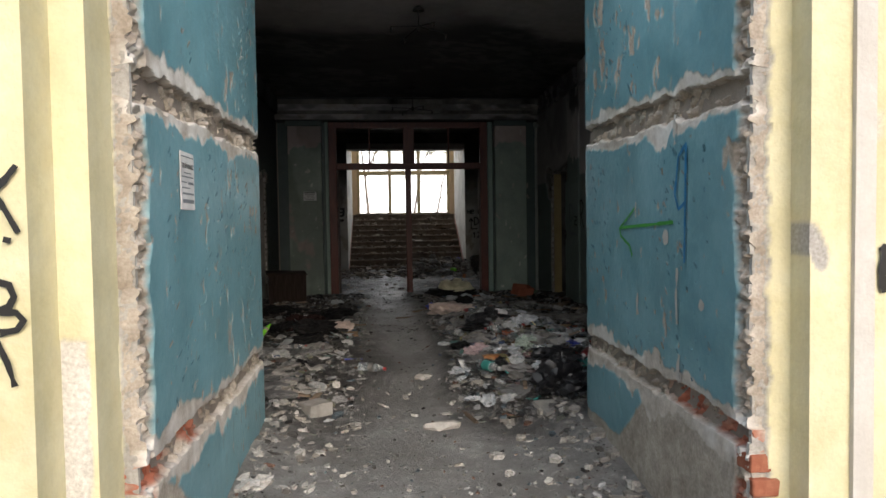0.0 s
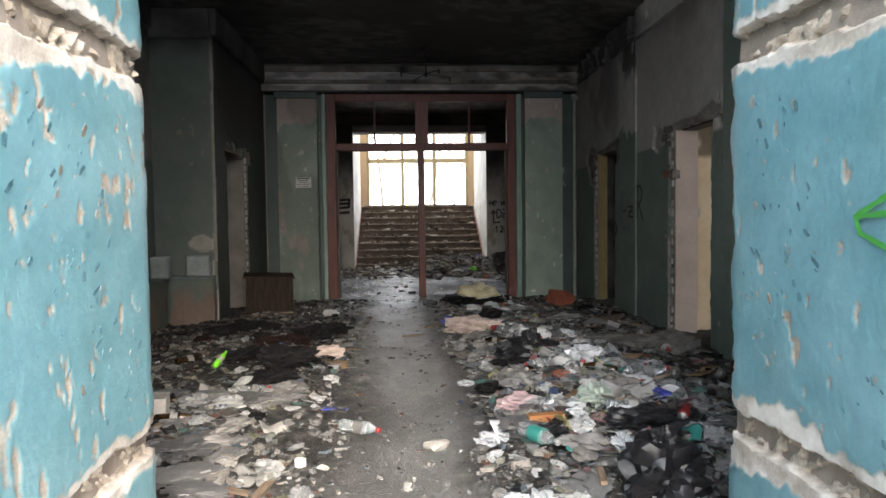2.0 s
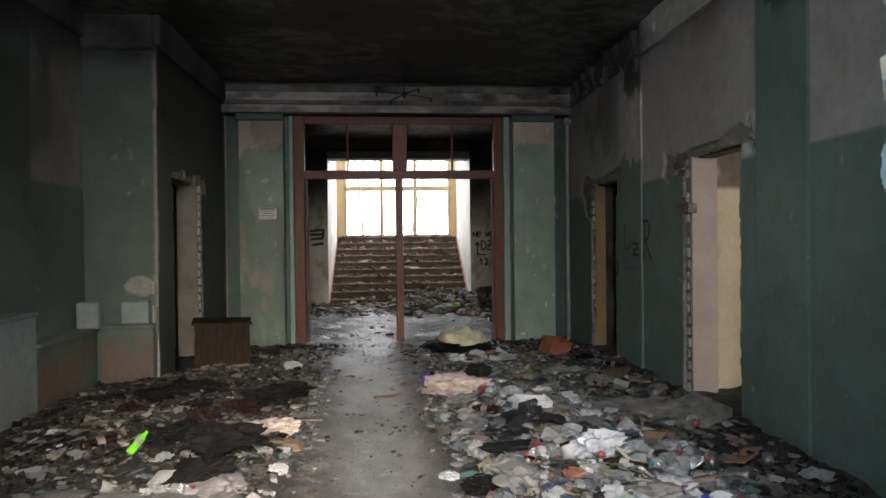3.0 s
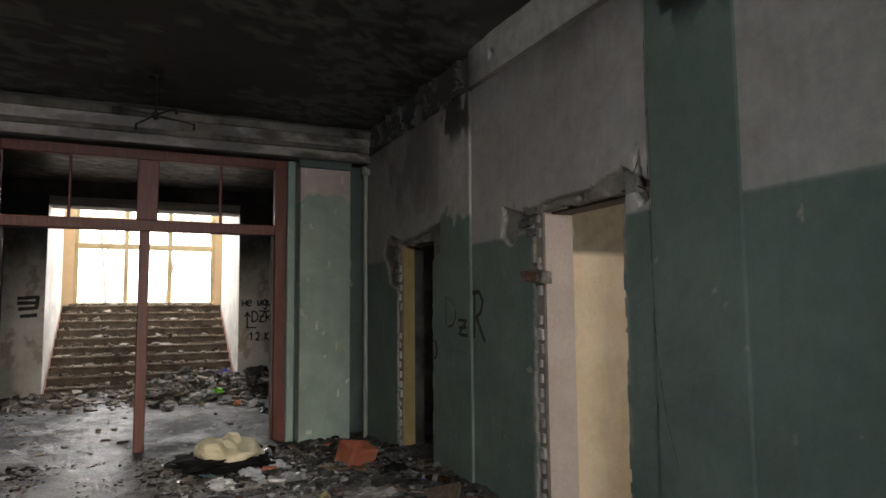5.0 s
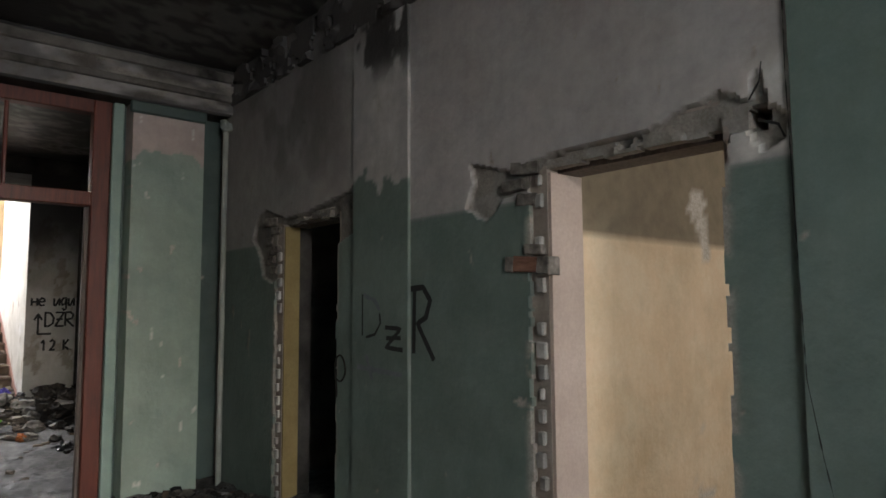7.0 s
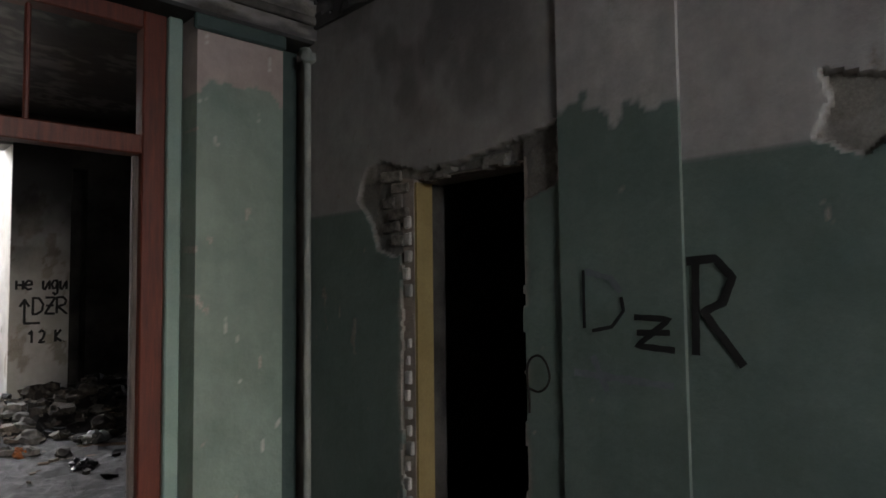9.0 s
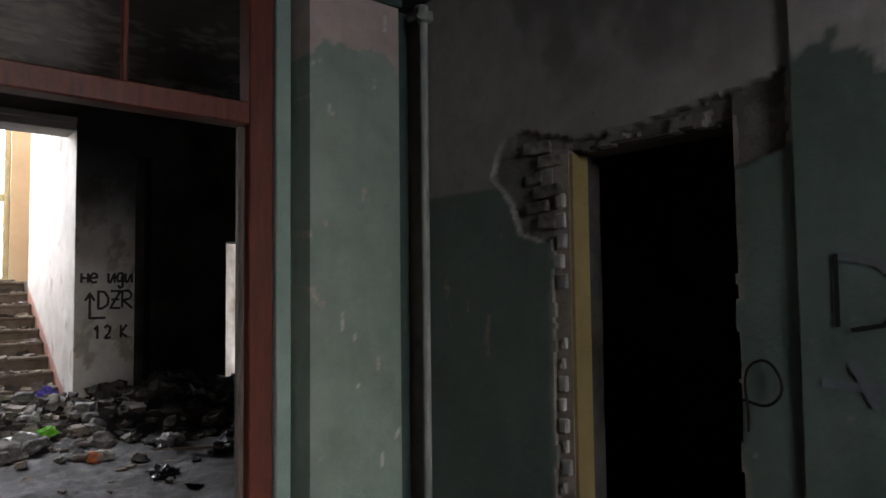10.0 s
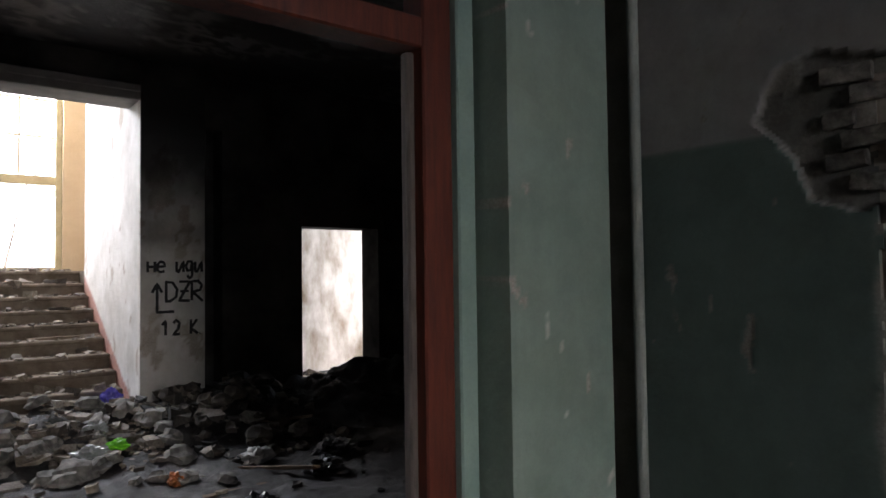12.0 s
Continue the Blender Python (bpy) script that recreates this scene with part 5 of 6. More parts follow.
tagged(foam, "torn cream foam cushion bulging from its black cover", "cushion")
box = carton("cardboard_box", 0.29, 0.22, 0.2, M["red_box"], False)
put(box, 2.25, 11.05, 20, 14, 8)
tagged(box, "red-brown cardboard box standing on the rubbish", "box")
heap = new("clothes_heap")
heap.location = (0.86, 9.1, sits(0.86, 9.1))
crumple("pale_cloth", (0.6, 0.55, 0.24), 54, M["pink_cloth"], heap, 8)
crumple("black_cloth", (0.24, 0.2, 0.14), 55, M["black_cloth"], heap).location = (0.2, 0.02, 0.14)
crumple("blue_cloth", (0.14, 0.12, 0.12), 56, M["blue_plastic"], heap).location = (-0.24, 0.16, 0.05)
tagged(heap, "heap of pale pink and black cloth with a blue scrap", "clothes")
def bin_bag(size, seed):
    ob = new("bin_bag")
    crumple("sack", size, seed, M["black_plastic"], ob, 14)
    crumple("knot", (0.14, 0.12, 0.16), seed + 0.5, M["black_plastic"], ob, 12).location = (0.02, 0, size[2] * 0.52)
    return ob


bag = bin_bag((0.42, 0.40, 0.36), 57)
tagged(put(bag, 1.33, 5.1, 30), "full black plastic bin bag on the rubbish", "bag")
bag = bin_bag((0.5, 0.36, 0.22), 58)
tagged(put(bag, 1.15, 7.45, 10), "flattened black plastic bin bag", "bag")
rag = crumple("fur_coat", (0.5, 0.4, 0.22), 59, M["black_cloth"], None, 15)
tagged(put(rag, -0.82, 7.55, 30), "black matted coat thrown on the rubbish", "coat")
rag = crumple("rag", (0.36, 0.26, 0.16), 60, M["pink_cloth"])
tagged(put(rag, -0.58, 8.0, 10), "pale rag with dirty folds", "rag")
tub = lathe("plastic_bowl", [(0.05, 0), (0.06, 0.004), (0.115, 0.075), (0.12, 0.078), (0.112, 0.07), (0.055, 0.012)], M["white_plastic"])
tagged(put(tub, -1.02, 7.1, 0, 155, 0, sits(-1.02, 7.1) + 0.08), "white plastic bowl lying upside down", "bowl")
lime = bottle("plastic_bottle", M["lime_plastic"], M["lime_plastic"])
tagged(put(lime, -1.36, 7.45, 60, 0, -35, sits(-1.36, 7.45) + 0.01), "bright green plastic bottle leaning in the rubbish", "bottle")
lime.scale = (0.7, 0.7, 0.7)
clear = bottle("plastic_bottle", M["clear"], M["red_plastic"])
tagged(put(clear, -0.27, 6.32, -30), "large clear plastic bottle lying by the path", "bottle")
clear.scale = (1.2, 1.2, 1.2)
brown = bottle("glass_bottle", M["brown_glass"], M["tin"])
tagged(put(brown, -1.44, 6.36, 8), "brown glass bottle beside a white block", "bottle")
slab = plank("white_block", 0.28, 0.2, 0.14, 61, M["silicate"])
tagged(put(slab, -1.55, 6.5, 12), "pale silicate brick block in the dust", "block")
slab = plank("white_block", 0.2, 0.18, 0.1, 62, M["silicate"])
tagged(put(slab, -0.56, 5.15, 40), "pale silicate brick block in the dust", "block")
slab = plank("plaster_slab", 0.2, 0.22, 0.03, 63, M["silicate"])
tagged(put(slab, 1.22, 4.92, 15, 8), "flat white plaster slab on the heap", "slab")
for x, y, s in ((0.4, 4.8, 1.0), (0.33, 6.05, 0.6)):
    st = lump("plaster_chunk", (0.26 * s, 0.12, 0.07), 64, M["silicate"], 0.4)
    tagged(put(st, x, y, 5), "flat pale plaster chunk on the path", "rubble")
rod = plank("blue_slat", 0.3, 0.035, 0.02, 65, M["blue_plastic"])
tagged(put(rod, -0.4, 6.65, -8), "blue plastic strip in the dust", "strip")
board = plank("grey_board", 0.75, 0.4, 0.03, 66, M["old_wood"])
tagged(put(board, 2.4, 9.6, 60, -12), "grey board sloping on the rubbish", "board")
for x0, y0, z0, L, rz, ry in ((1.62, 6.5, 0.3, 0.75, 128, 22), (1.0, 11.9, 0.25, 0.6, 10, 0), (0.32, 9.25, 0.22, 0.4, 10, 0)):
    s = plank("broken_stick", L, 0.03, 0.018, 67, M["old_wood"])
    tagged(put(s, x0, y0, rz, 0, ry, z0 if ry else None), "thin pale wooden slat on the rubbish", "wood")

# broken wooden crate against the left wall
crate = new("wooden_crate")
crate.matrix_world = pose(-1.58, 10.8, sits(-1.58, 10.8), 0, 0, 12)
tagged(crate, "dark broken wooden crate by the wall", "crate")
for k in range(4):
    plank("slat", 0.46, 0.15, 0.02, 70 + k, M["dark_wood"], crate).matrix_local = pose(-0.21 + 0.14 * k, -0.2, 0.22, 0, 90, 0) @ pose(0, 0, 0, 90, 0, 3 * (k - 1.5))
plank("top_board", 0.62, 0.4, 0.025, 75, M["dark_wood"], crate).matrix_local = pose(0, 0, 0.45, 3, 2, 0)
for x in (-0.24, 0.24):
    plank("leg", 0.45, 0.05, 0.05, 76, M["dark_wood"], crate).matrix_local = pose(x, 0.15, 0.225, 0, 90, 0)

# low masonry plinths, boxes and a panel in the front bay
def plinth_front(u, z):
    rust = smooth(0.42, 0.5, fbm(u * 7, z * 3.2, 501)) * (1 - smooth(0.5, 0.8, z))
    # front darkened all over, most towards its foot
    return -0.004 * rust, np.ones_like(u, bool), {"brick": 0.4 * rust, "soot_shade": np.clip(0.5 + 0.4 * (1 - smooth(0.1, 0.5, z + 0.3 * fbm(u * 4, z * 2, 503))), 0, 0.9), "bare": 0.7 * chips(u, z, 502, 7, 0.7)}


def wall_plinth(m, width, depth, z):
    """A plinth whose front faces +x before it is turned; its back is on the wall."""
    pl = new("wall_plinth")
    pl.matrix_world = m
    relief("front", (depth, -width / 2, 0), (0, 1, 0), (1, 0, 0), width, 0, z, 0.02, plinth_front, M["green"], "", depth - 0.005, pl, 0.0)
    boxes("top_slab", [(0.005, depth + 0.03, -width / 2, width / 2, z, z + 0.035)], M["grey_paint"], pl, 0.008)
    return tagged(pl, "low green-painted plinth with a rusty peeling front", "plinth")


wall_plinth(pose(BAY_X, 9.33, 0), 1.12, 0.14, 0.78)
wall_plinth(pose(-2.27, BAY_Y, 0, 0, 0, -90), 0.5, 0.11, 0.80)
for x, y, z0, w, hgt in ((-2.575, 9.76, 0.816, 0.2, 0.25), (-2.19, 9.895, 0.836, 0.26, 0.23)):
    b = new("electric_box")
    b.location = (x, y, z0)
    boxes("case", [(-w / 2, w / 2, -0.05, 0.06, 0, hgt)], M["panel"], b, 0.012)
    boxes("cover", [(-w / 2 + 0.02, w / 2 - 0.02, -0.058, -0.051, 0.02, hgt - 0.02)], M["panel"], b, 0.003)
    tagged(b, "small grey-green painted metal box on a plinth", "box")
b = new("wall_panel")
b.location = (BAY_X + 0.006, 8.38, 0.02)
boxes("board", [(0, 0.17, -0.31, 0.31, 0, 1.03)], M["panel"], b, 0.01)
boxes("top_strip", [(0, 0.19, -0.32, 0.32, 1.031, 1.065)], M["grey_paint"], b, 0.006)
tagged(b, "grey-green painted panel box standing against the wall", "panel")

# ---- fixtures ----
def chandelier(x, y, z, arm, drop, label):
    ob = new("ceiling_lamp")
    ob.location = (x, y, z)
    lathe("rod", [(0.007, 0.0), (0.007, HZ - z + 0.01)], M["metal_dark"], ob, 8)
    lathe("hub", [(0.012, -0.04), (0.025, -0.02), (0.025, 0.02), (0.01, 0.04)], M["metal_dark"], ob, 12)
    lathe("ceiling_rose", [(0.07, HZ - z - 0.05), (0.05, HZ - z - 0.02), (0.02, HZ - z)], M["metal_dark"], ob, 12)
    for k in range(4):
        a = 90 * k + 25
        e = plank("arm", arm, 0.012, 0.01, 80 + k, M["metal_dark"], ob)
        e.matrix_local = pose(arm / 2 * math.cos(radians(a)), arm / 2 * math.sin(radians(a)), -0.008, 0, drop, a)
        c = lathe("socket", [(0.008, -0.05), (0.012, -0.045), (0.012, 0.01)], M["metal_dark"], e, 10)
        c.location = (arm / 2, 0, 0)
    return tagged(ob, label, "lamp")


chandelier(0.5, 11.5, 3.46, 0.38, 2, "broken iron ceiling lamp frame with no shades")
chandelier(0.4, 7.35, 3.62, 0.34, 8, "broken iron ceiling lamp frame with no shades")


# ---- writing and marks ----
def strokes(name, lines, width, to_world, material, label, wobble=0.12):
    """Painted strokes as thin ribbons on a wall: polylines in the plane of the wall."""
    owner = new(name)
    for n, line in enumerate(lines):
        verts, faces, pts = [], [], []
        for (a, b), (c, d) in zip(line[:-1], line[1:]):
            steps = max(2, int(math.hypot(c - a, d - b) / 0.02))
            pts += [(a + (c - a) * k / steps, b + (d - b) * k / steps) for k in range(steps)]
        pts.append(line[-1])
        o = Vector(to_world(0, 0))
        lift = (Vector(to_world(1, 0)) - o).cross(Vector(to_world(0, 1)) - o) * 0.0006 * n
        base = len(verts)
        for k, (a, b) in enumerate(pts):
            p, q = pts[max(0, k - 1)], pts[min(len(pts) - 1, k + 1)]
            dx, dy = q[0] - p[0], q[1] - p[1]
            L = math.hypot(dx, dy) or 1
            w = width / 2 * (1 + wobble * 2 * noise.noise(Vector((a * 30, b * 30, n))))
            verts += [to_world(a - dy / L * w, b + dx / L * w), to_world(a + dy / L * w, b - dx / L * w)]
            if k:
                i = base + 2 * k
                faces.append((i - 2, i - 1, i + 1, i))
        mesh_object("stroke", [Vector(v) + lift for v in verts], faces, material, owner)
    return tagged(owner, label, "graffiti")


def glyph(ch, x, z, w, h):
    """Hand-drawn letters as polylines in a box."""
    G = {"н": [[(0, 0), (0, 1)], [(1, 0), (1, 1)], [(0, .5), (1, .5)]], "е": [[(0, .5), (1, .55), (.9, .9), (.4, 1), (0, .7), (0, .2), (.4, 0), (1, .1)]],
         "и": [[(0, 1), (0, .1), (.3, 0), (1, 1), (1, 0)]], "д": [[(.9, 1), (.3, 1), (0, .6), (.2, .1), (.7, .2), (.95, 1), (.9, -.4), (.5, -.6), (.2, -.3)]],
         "D": [[(0, 0), (0, 1)], [(-.1, 1), (.6, .95), (1, .6), (.9, .2), (.4, 0), (-.1, 0)]], "Z": [[(0, 1), (1, 1), (0, 0), (1, 0)], [(.1, .5), (.9, .5)]],
         "R": [[(0, 0), (0, 1), (.6, 1.02), (.95, .82), (.8, .55), (.1, .45), (1.05, -.05)]], "1": [[(-.3, .7), (.2, 1), (.2, 0)]], "2": [[(0, .8), (.4, 1), (.9, .8), (.7, .4), (0, 0), (1, .05)]],
         "K": [[(0, 0), (0, 1)], [(.9, 1), (0, .4), (1, 0)]], ".": [[(0, 0), (.1, .05)]]}
    return [[(x + a * w, z + b * h) for a, b in line] for line in G[ch]]


def word(text, x, z, w, h, gap):
    out = []
    for ch in text:
        if ch != " ":
            out += glyph(ch, x, z, w, h)
        x += gap
    return out


pier = lambda a, b: (a, STAIR_Y - 0.004, b)
strokes("graffiti", word("не иди", 2.24, 1.75, 0.07, 0.11, 0.095) + word("DZR", 2.42, 1.45, 0.11, 0.2, 0.13) + [[(2.33, 1.62), (2.33, 1.34), (2.5, 1.34)], [(2.28, 1.54), (2.33, 1.63), (2.38, 1.54)]] + word("12 K.", 2.4, 1.10, 0.07, 0.15, 0.09), 0.029, pier, M["ink"], "black hand-painted words on the white pier")
strokes("graffiti", [[(-1.4, 1.9), (-1.1, 1.92), (-1.12, 1.74), (-1.38, 1.72)], [(-1.35, 1.6), (-1.1, 1.62)], [(-1.4, 1.82), (-1.08, 1.83)]], 0.06, pier, M["ink"], "black spray scrawl on the white pier")
rw = lambda a, b: (HX1 - 0.006, a, b)
pil = lambda a, b: (HX1 - 0.029, a, b)
strokes("graffiti", [[(9.95 - 0.13 * a, 1.43 + 0.38 * b) for a, b in line] for line in ([(0.12, 0), (0.2, 1)], [(-0.1, .98), (.8, 1.0), (1.3, .8), (1.0, .55), (.4, .45), (1.55, -.08)])], 0.034, rw, M["ink"], "black hand-painted letter R on the green wall")
strokes("graffiti", [[(10.19, 1.575), (10.03, 1.57), (10.18, 1.455), (10.01, 1.445)], [(10.18, 1.51), (10.03, 1.515)]], 0.026, pil, M["ink"], "black hand-painted letter z on the green pilaster")
strokes("graffiti", [[(10.44, 1.78), (10.44, 1.52)], [(10.4, 1.51), (10.3, 1.53), (10.24, 1.6), (10.25, 1.66)]], 0.016, pil, M["ink"], "black hand-painted letter D, half wiped away")
strokes("graffiti", [[(10.43, 1.775), (10.3, 1.74), (10.25, 1.68)], [(10.5, 1.32), (10.02, 1.30)], [(10.4, 1.4), (10.33, 1.25)]], 0.03, pil, M["grey_ink"], "pale smeared arrow on the green pilaster", 0.4)
def crack(points, width, to_world):
    ob = strokes("crack", [points], width, to_world, M["ink"], "thin dark crack in the wall plaster", 0.9)
    ob["category"] = "crack"


crack([(7.785, 3.2), (7.79, 2.5), (7.78, 1.9), (7.77, 1.45), (7.73, 1.2), (7.70, 1.05), (7.64, 0.85)], 0.003, pil)
crack([(7.93, 2.44), (7.89, 2.5), (7.88, 2.57)], 0.005, rw)
crack([(7.9, 2.36), (7.83, 2.33), (7.81, 2.28)], 0.008, rw)
strokes("scrape", [[(7.55, 1.18), (7.35, 1.17), (7.22, 1.16)], [(7.54, 1.24), (7.545, 1.12)]], 0.02, pil, M["grey_ink"], "pale scrape across the green pilaster", 0.8)
M["scratch"] = plain("bared_pale_plaster", (0.55, 0.52, 0.48), 0.95, vary=0)
blue_r = lambda a, b: (PX1 - 0.009, a, b)
strokes("graffiti", [[(3.12, 1.49), (3.45, 1.475), (3.72, 1.465), (3.86, 1.455)], [(3.62, 1.57), (3.74, 1.51), (3.86, 1.455), (3.84, 1.41), (3.7, 1.36), (3.66, 1.3)]], 0.017, blue_r, M["green_ink"], "green spray-painted arrow on the blue wall", 0.3)
strokes("graffiti", [[(3.0, 1.3), (2.98, 1.85), (3.06, 1.80), (3.1, 1.62), (3.06, 1.55), (2.99, 1.58)]], 0.018, blue_r, M["blue_ink"], "blue spray-painted number on the blue wall", 0.3)
for y0, za, zb, w in ((3.1, 1.86, 2.0, 0.022), (3.08, 1.0, 1.27, 0.02), (3.06, 0.72, 0.86, 0.03), (3.6, 1.52, 1.6, 0.016), (3.52, 1.3, 1.36, 0.02), (3.58, 0.98, 1.1, 0.028), (3.2, 1.38, 1.45, 0.05), (2.82, 1.1, 1.14, 0.03)):
    sc = strokes("paint_scratch", [[(y0, za), (y0 + 0.01, (za + zb) / 2), (y0 - 0.004, zb)]], w, blue_r, M["scratch"], "pale scratch through the blue paint", 0.8)
    sc["category"] = "scratch"
fac = lambda a, b: (a, FACADE - 0.37, b)
strokes("graffiti", [[(-1.086, 1.69), (-1.11, 1.66), (-1.15, 1.61)], [(-1.15, 1.6), (-1.12, 1.555), (-1.087, 1.49)], [(-1.13, 1.472), (-1.108, 1.466)], [(-1.15, 1.345), (-1.118, 1.335), (-1.105, 1.3), (-1.12, 1.27), (-1.15, 1.262)], [(-1.15, 1.256), (-1.1, 1.252), (-1.08, 1.228), (-1.1, 1.2), (-1.15, 1.192)], [(-1.16, 1.17), (-1.13, 1.1), (-1.111, 1.03)]], 0.02, fac, M["ink"], "black spray scrawl on the yellow facade", 0.3)
fac_r = lambda a, b: (a, FACADE - 0.14, b)
strokes("graffiti", [[(1.819, 1.37), (1.85, 1.39), (1.9, 1.36)], [(1.84, 1.4), (1.825, 1.3), (1.835, 1.22)], [(1.83, 1.3), (1.9, 1.29)]], 0.03, fac_r, M["ink"], "dark spray mark on the facade", 0.3)


def notice(x, y, z, w, h, rz, label, rows):
    ob = new("notice")
    ob.matrix_world = pose(x, y, z, 0, 0, rz)
    boxes("paper", [(-w / 2, w / 2, 0, 0.003, -h / 2, h / 2)], M["sheet"], ob)
    for k in range(rows):
        zz = h * (0.40 - 0.78 * k / max(1, rows - 1))
        ww = w * (0.42 - 0.07 * (k % 3))
        hh = h * (0.05 if k == 0 else 0.022)
        boxes("text_line", [(-ww, ww, -0.0015, -0.0002, zz - hh, zz + hh)], M["ink"], ob)
    return tagged(ob, label, "notice")


def lettering(text, size, material, parent, m, name="title"):
    cu = bpy.data.curves.new(name, "FONT")
    cu.body, cu.size, cu.align_x, cu.extrude = text, size, "CENTER", 0.0006
    tmp = new(name, cu)
    me = bpy.data.meshes.new_from_object(tmp)
    bpy.data.objects.remove(tmp)
    me.materials.clear()
    me.materials.append(material)
    ob = new(name, me)
    ob.parent, ob.matrix_local = parent, m
    return ob


def flyer():
    """The printed flyer on the blue wall: a title, lines too fine to read and a number block."""
    w, h = 0.2, 0.25
    ob = new("notice")
    ob.matrix_world = pose(PX0 + 0.010, 3.03, 1.70, 0, 0, 90)
    boxes("paper", [(-w / 2, w / 2, 0, 0.003, -h / 2, h / 2)], M["sheet"], ob)
    lettering("ТВОЙ ШАНС", 0.029, M["ink"], ob, pose(0, -0.001, 0.055, 90, 0, 0))
    for zz, x0, x1, hh in ((0.105, -0.085, 0.085, 0.004), (0.035, -0.05, 0.05, 0.004), (0.018, -0.085, 0.085, 0.004), (-0.006, -0.085, -0.01, 0.004), (-0.008, 0.005, 0.085, 0.008), (-0.03, -0.085, 0.03, 0.004), (-0.055, -0.075, 0.085, 0.006), (-0.088, -0.075, 0.085, 0.012)):
        boxes("text_line", [(x0, x1, -0.0012, -0.0002, zz - hh * 0.7, zz + hh * 0.7)], M["grey_ink"], ob)
    return tagged(ob, "white printed flyer stuck to the blue wall", "notice")


flyer()
notice(-1.39, BACK - 0.066, 2.04, 0.24, 0.16, 0, "small white notice on the pale green pier", 5)

# ---- masonry exposed round the hall doorways ----
M["broken_edge"] = simple("broken_plaster_edge", (0.10, 0.09, 0.08), (0.34, 0.31, 0.28), 16, 0.95, 0.8, 0.012, vary=0.5)


def brick_mesh(sx, sy, sz, seed):
    bm = bmesh.new()
    bmesh.ops.create_cube(bm, size=1, matrix=Matrix.Diagonal((sx, sy, sz, 1)))
    bmesh.ops.bevel(bm, geom=bm.edges[:], offset=0.006, segments=1, affect="EDGES")
    for v in bm.verts:
        v.co += 0.008 * Vector((noise.noise(v.co * 40 + Vector((seed, 0, 0))), noise.noise(v.co * 40 + Vector((0, seed, 0))), noise.noise(v.co * 40 + Vector((0, 0, seed)))))
    me = bpy.data.meshes.new("brick")
    bm.to_mesh(me)
    bm.free()
    return me


def tooth_column(y, z0, z1, seed, size=1.0):
    owner = new("trim_bricks")
    owner.location = (HX1 + 0.031, y, 0)
    structure(owner, "column of exposed pale bricks at a broken door jamb")
    variants = [brick_mesh(0.05, (0.07 - 0.012 * k) * size, 0.078 - 0.008 * k, seed + k) for k in range(4)]
    for me in variants:
        me.materials.append(M["silicate"])
    z, k = z0, 0
    r = random.Random(seed)
    while z < z1:
        if r.random() > 0.12:
            b = new("brick", variants[r.randrange(4)])
            b.parent = owner
            b.matrix_local = pose(r.uniform(-0.004, 0.006), r.uniform(-0.012, 0.012), z + 0.045, r.uniform(-2, 2), 0, r.uniform(-3, 3))
        z += 0.102
        k += 1
    return owner


tooth_column(D1[1] + 0.045, 0.22, 2.28, 601, 0.85)
tooth_column(D2[1] + 0.05, 0.22, 2.1, 602, 0.8)
tooth_column(LD[1] + 0.045, 0.2, 2.3, 603).location.x = HX0 - 0.031
for (a, b), n, top in ((D1, 3, D1_TOP), (D2, 6, D2_TOP)):
    owner = new("trim_broken_lintel")
    owner.location = (HX1 + 0.03, (a + b) / 2, top)
    structure(owner, "broken brick ends at the corner of a doorway")
    r = random.Random(int(a * 10))
    stub = [brick_mesh(0.05, 0.115 + 0.03 * k, 0.062, 640 + k) for k in range(3)]
    for me in stub:
        me.materials.append(M["broken_edge"])
    for k in range(n):
        c = new("brick_stub", stub[k % 3])
        c.parent = owner
        c.matrix_local = pose(-0.012 + 0.012 * r.random(), (b - a) / 2 + 0.10 + 0.09 * (k % 2) + 0.03 * r.random(), (-0.12 if n == 3 else -0.34) + 0.078 * k, r.uniform(-5, 5), 0, r.uniform(-7, 7))
plug = new("brick_plug")
plug.matrix_world = pose(HX1 + 0.03, D1[1] + 0.07, 1.865, 3, 0, 2)
for nm, dy, dz, sy, sz, mat in (("brick", 0.05, 0.035, 0.15, 0.075, "plug"), ("mortar", 0.15, 0.03, 0.06, 0.08, "broken_edge"), ("mortar", -0.065, 0.03, 0.08, 0.09, "broken_edge"), ("brick", 0.0, 0.105, 0.11, 0.05, "broken_edge")):
    me = brick_mesh(0.085, sy, sz, 650 + int(100 * abs(dy)))
    me.materials.append(M[mat])
    pc = new(nm, me)
    pc.parent, pc.location = plug, (0, dy, dz)
tagged(plug, "reddish brick and mortar stub built into the door jamb", "brick stub")

# wires hanging on the door jamb
def wire(name, pts, r, material, label):
    cu = bpy.data.curves.new(name, "CURVE")
    cu.dimensions, cu.bevel_depth, cu.bevel_resolution = "3D", r, 2
    sp = cu.splines.new("BEZIER")
    sp.bezier_points.add(len(pts) - 1)
    for p, co in zip(sp.bezier_points, pts):
        p.co, p.handle_left_type, p.handle_right_type = co, "AUTO", "AUTO"
    cu.materials.append(material)
    return tagged(new(name, cu), label, "cable")


wire("cable", [(HX1 - 0.01, 10.78, 1.1), (HX1 - 0.03, 10.72, 1.38), (HX1 - 0.03, 10.64, 1.3), (HX1 - 0.03, 10.68, 1.22), (HX1 - 0.01, 10.8, 1.22)], 0.006, M["metal_dark"], "loop of dark cable on the door jamb")


# ---- rubbish that can be told apart on the heap ----
M["foil"] = plain("crumpled_silver_foil", (0.55, 0.56, 0.58), 0.25, 0.6, vary=0)
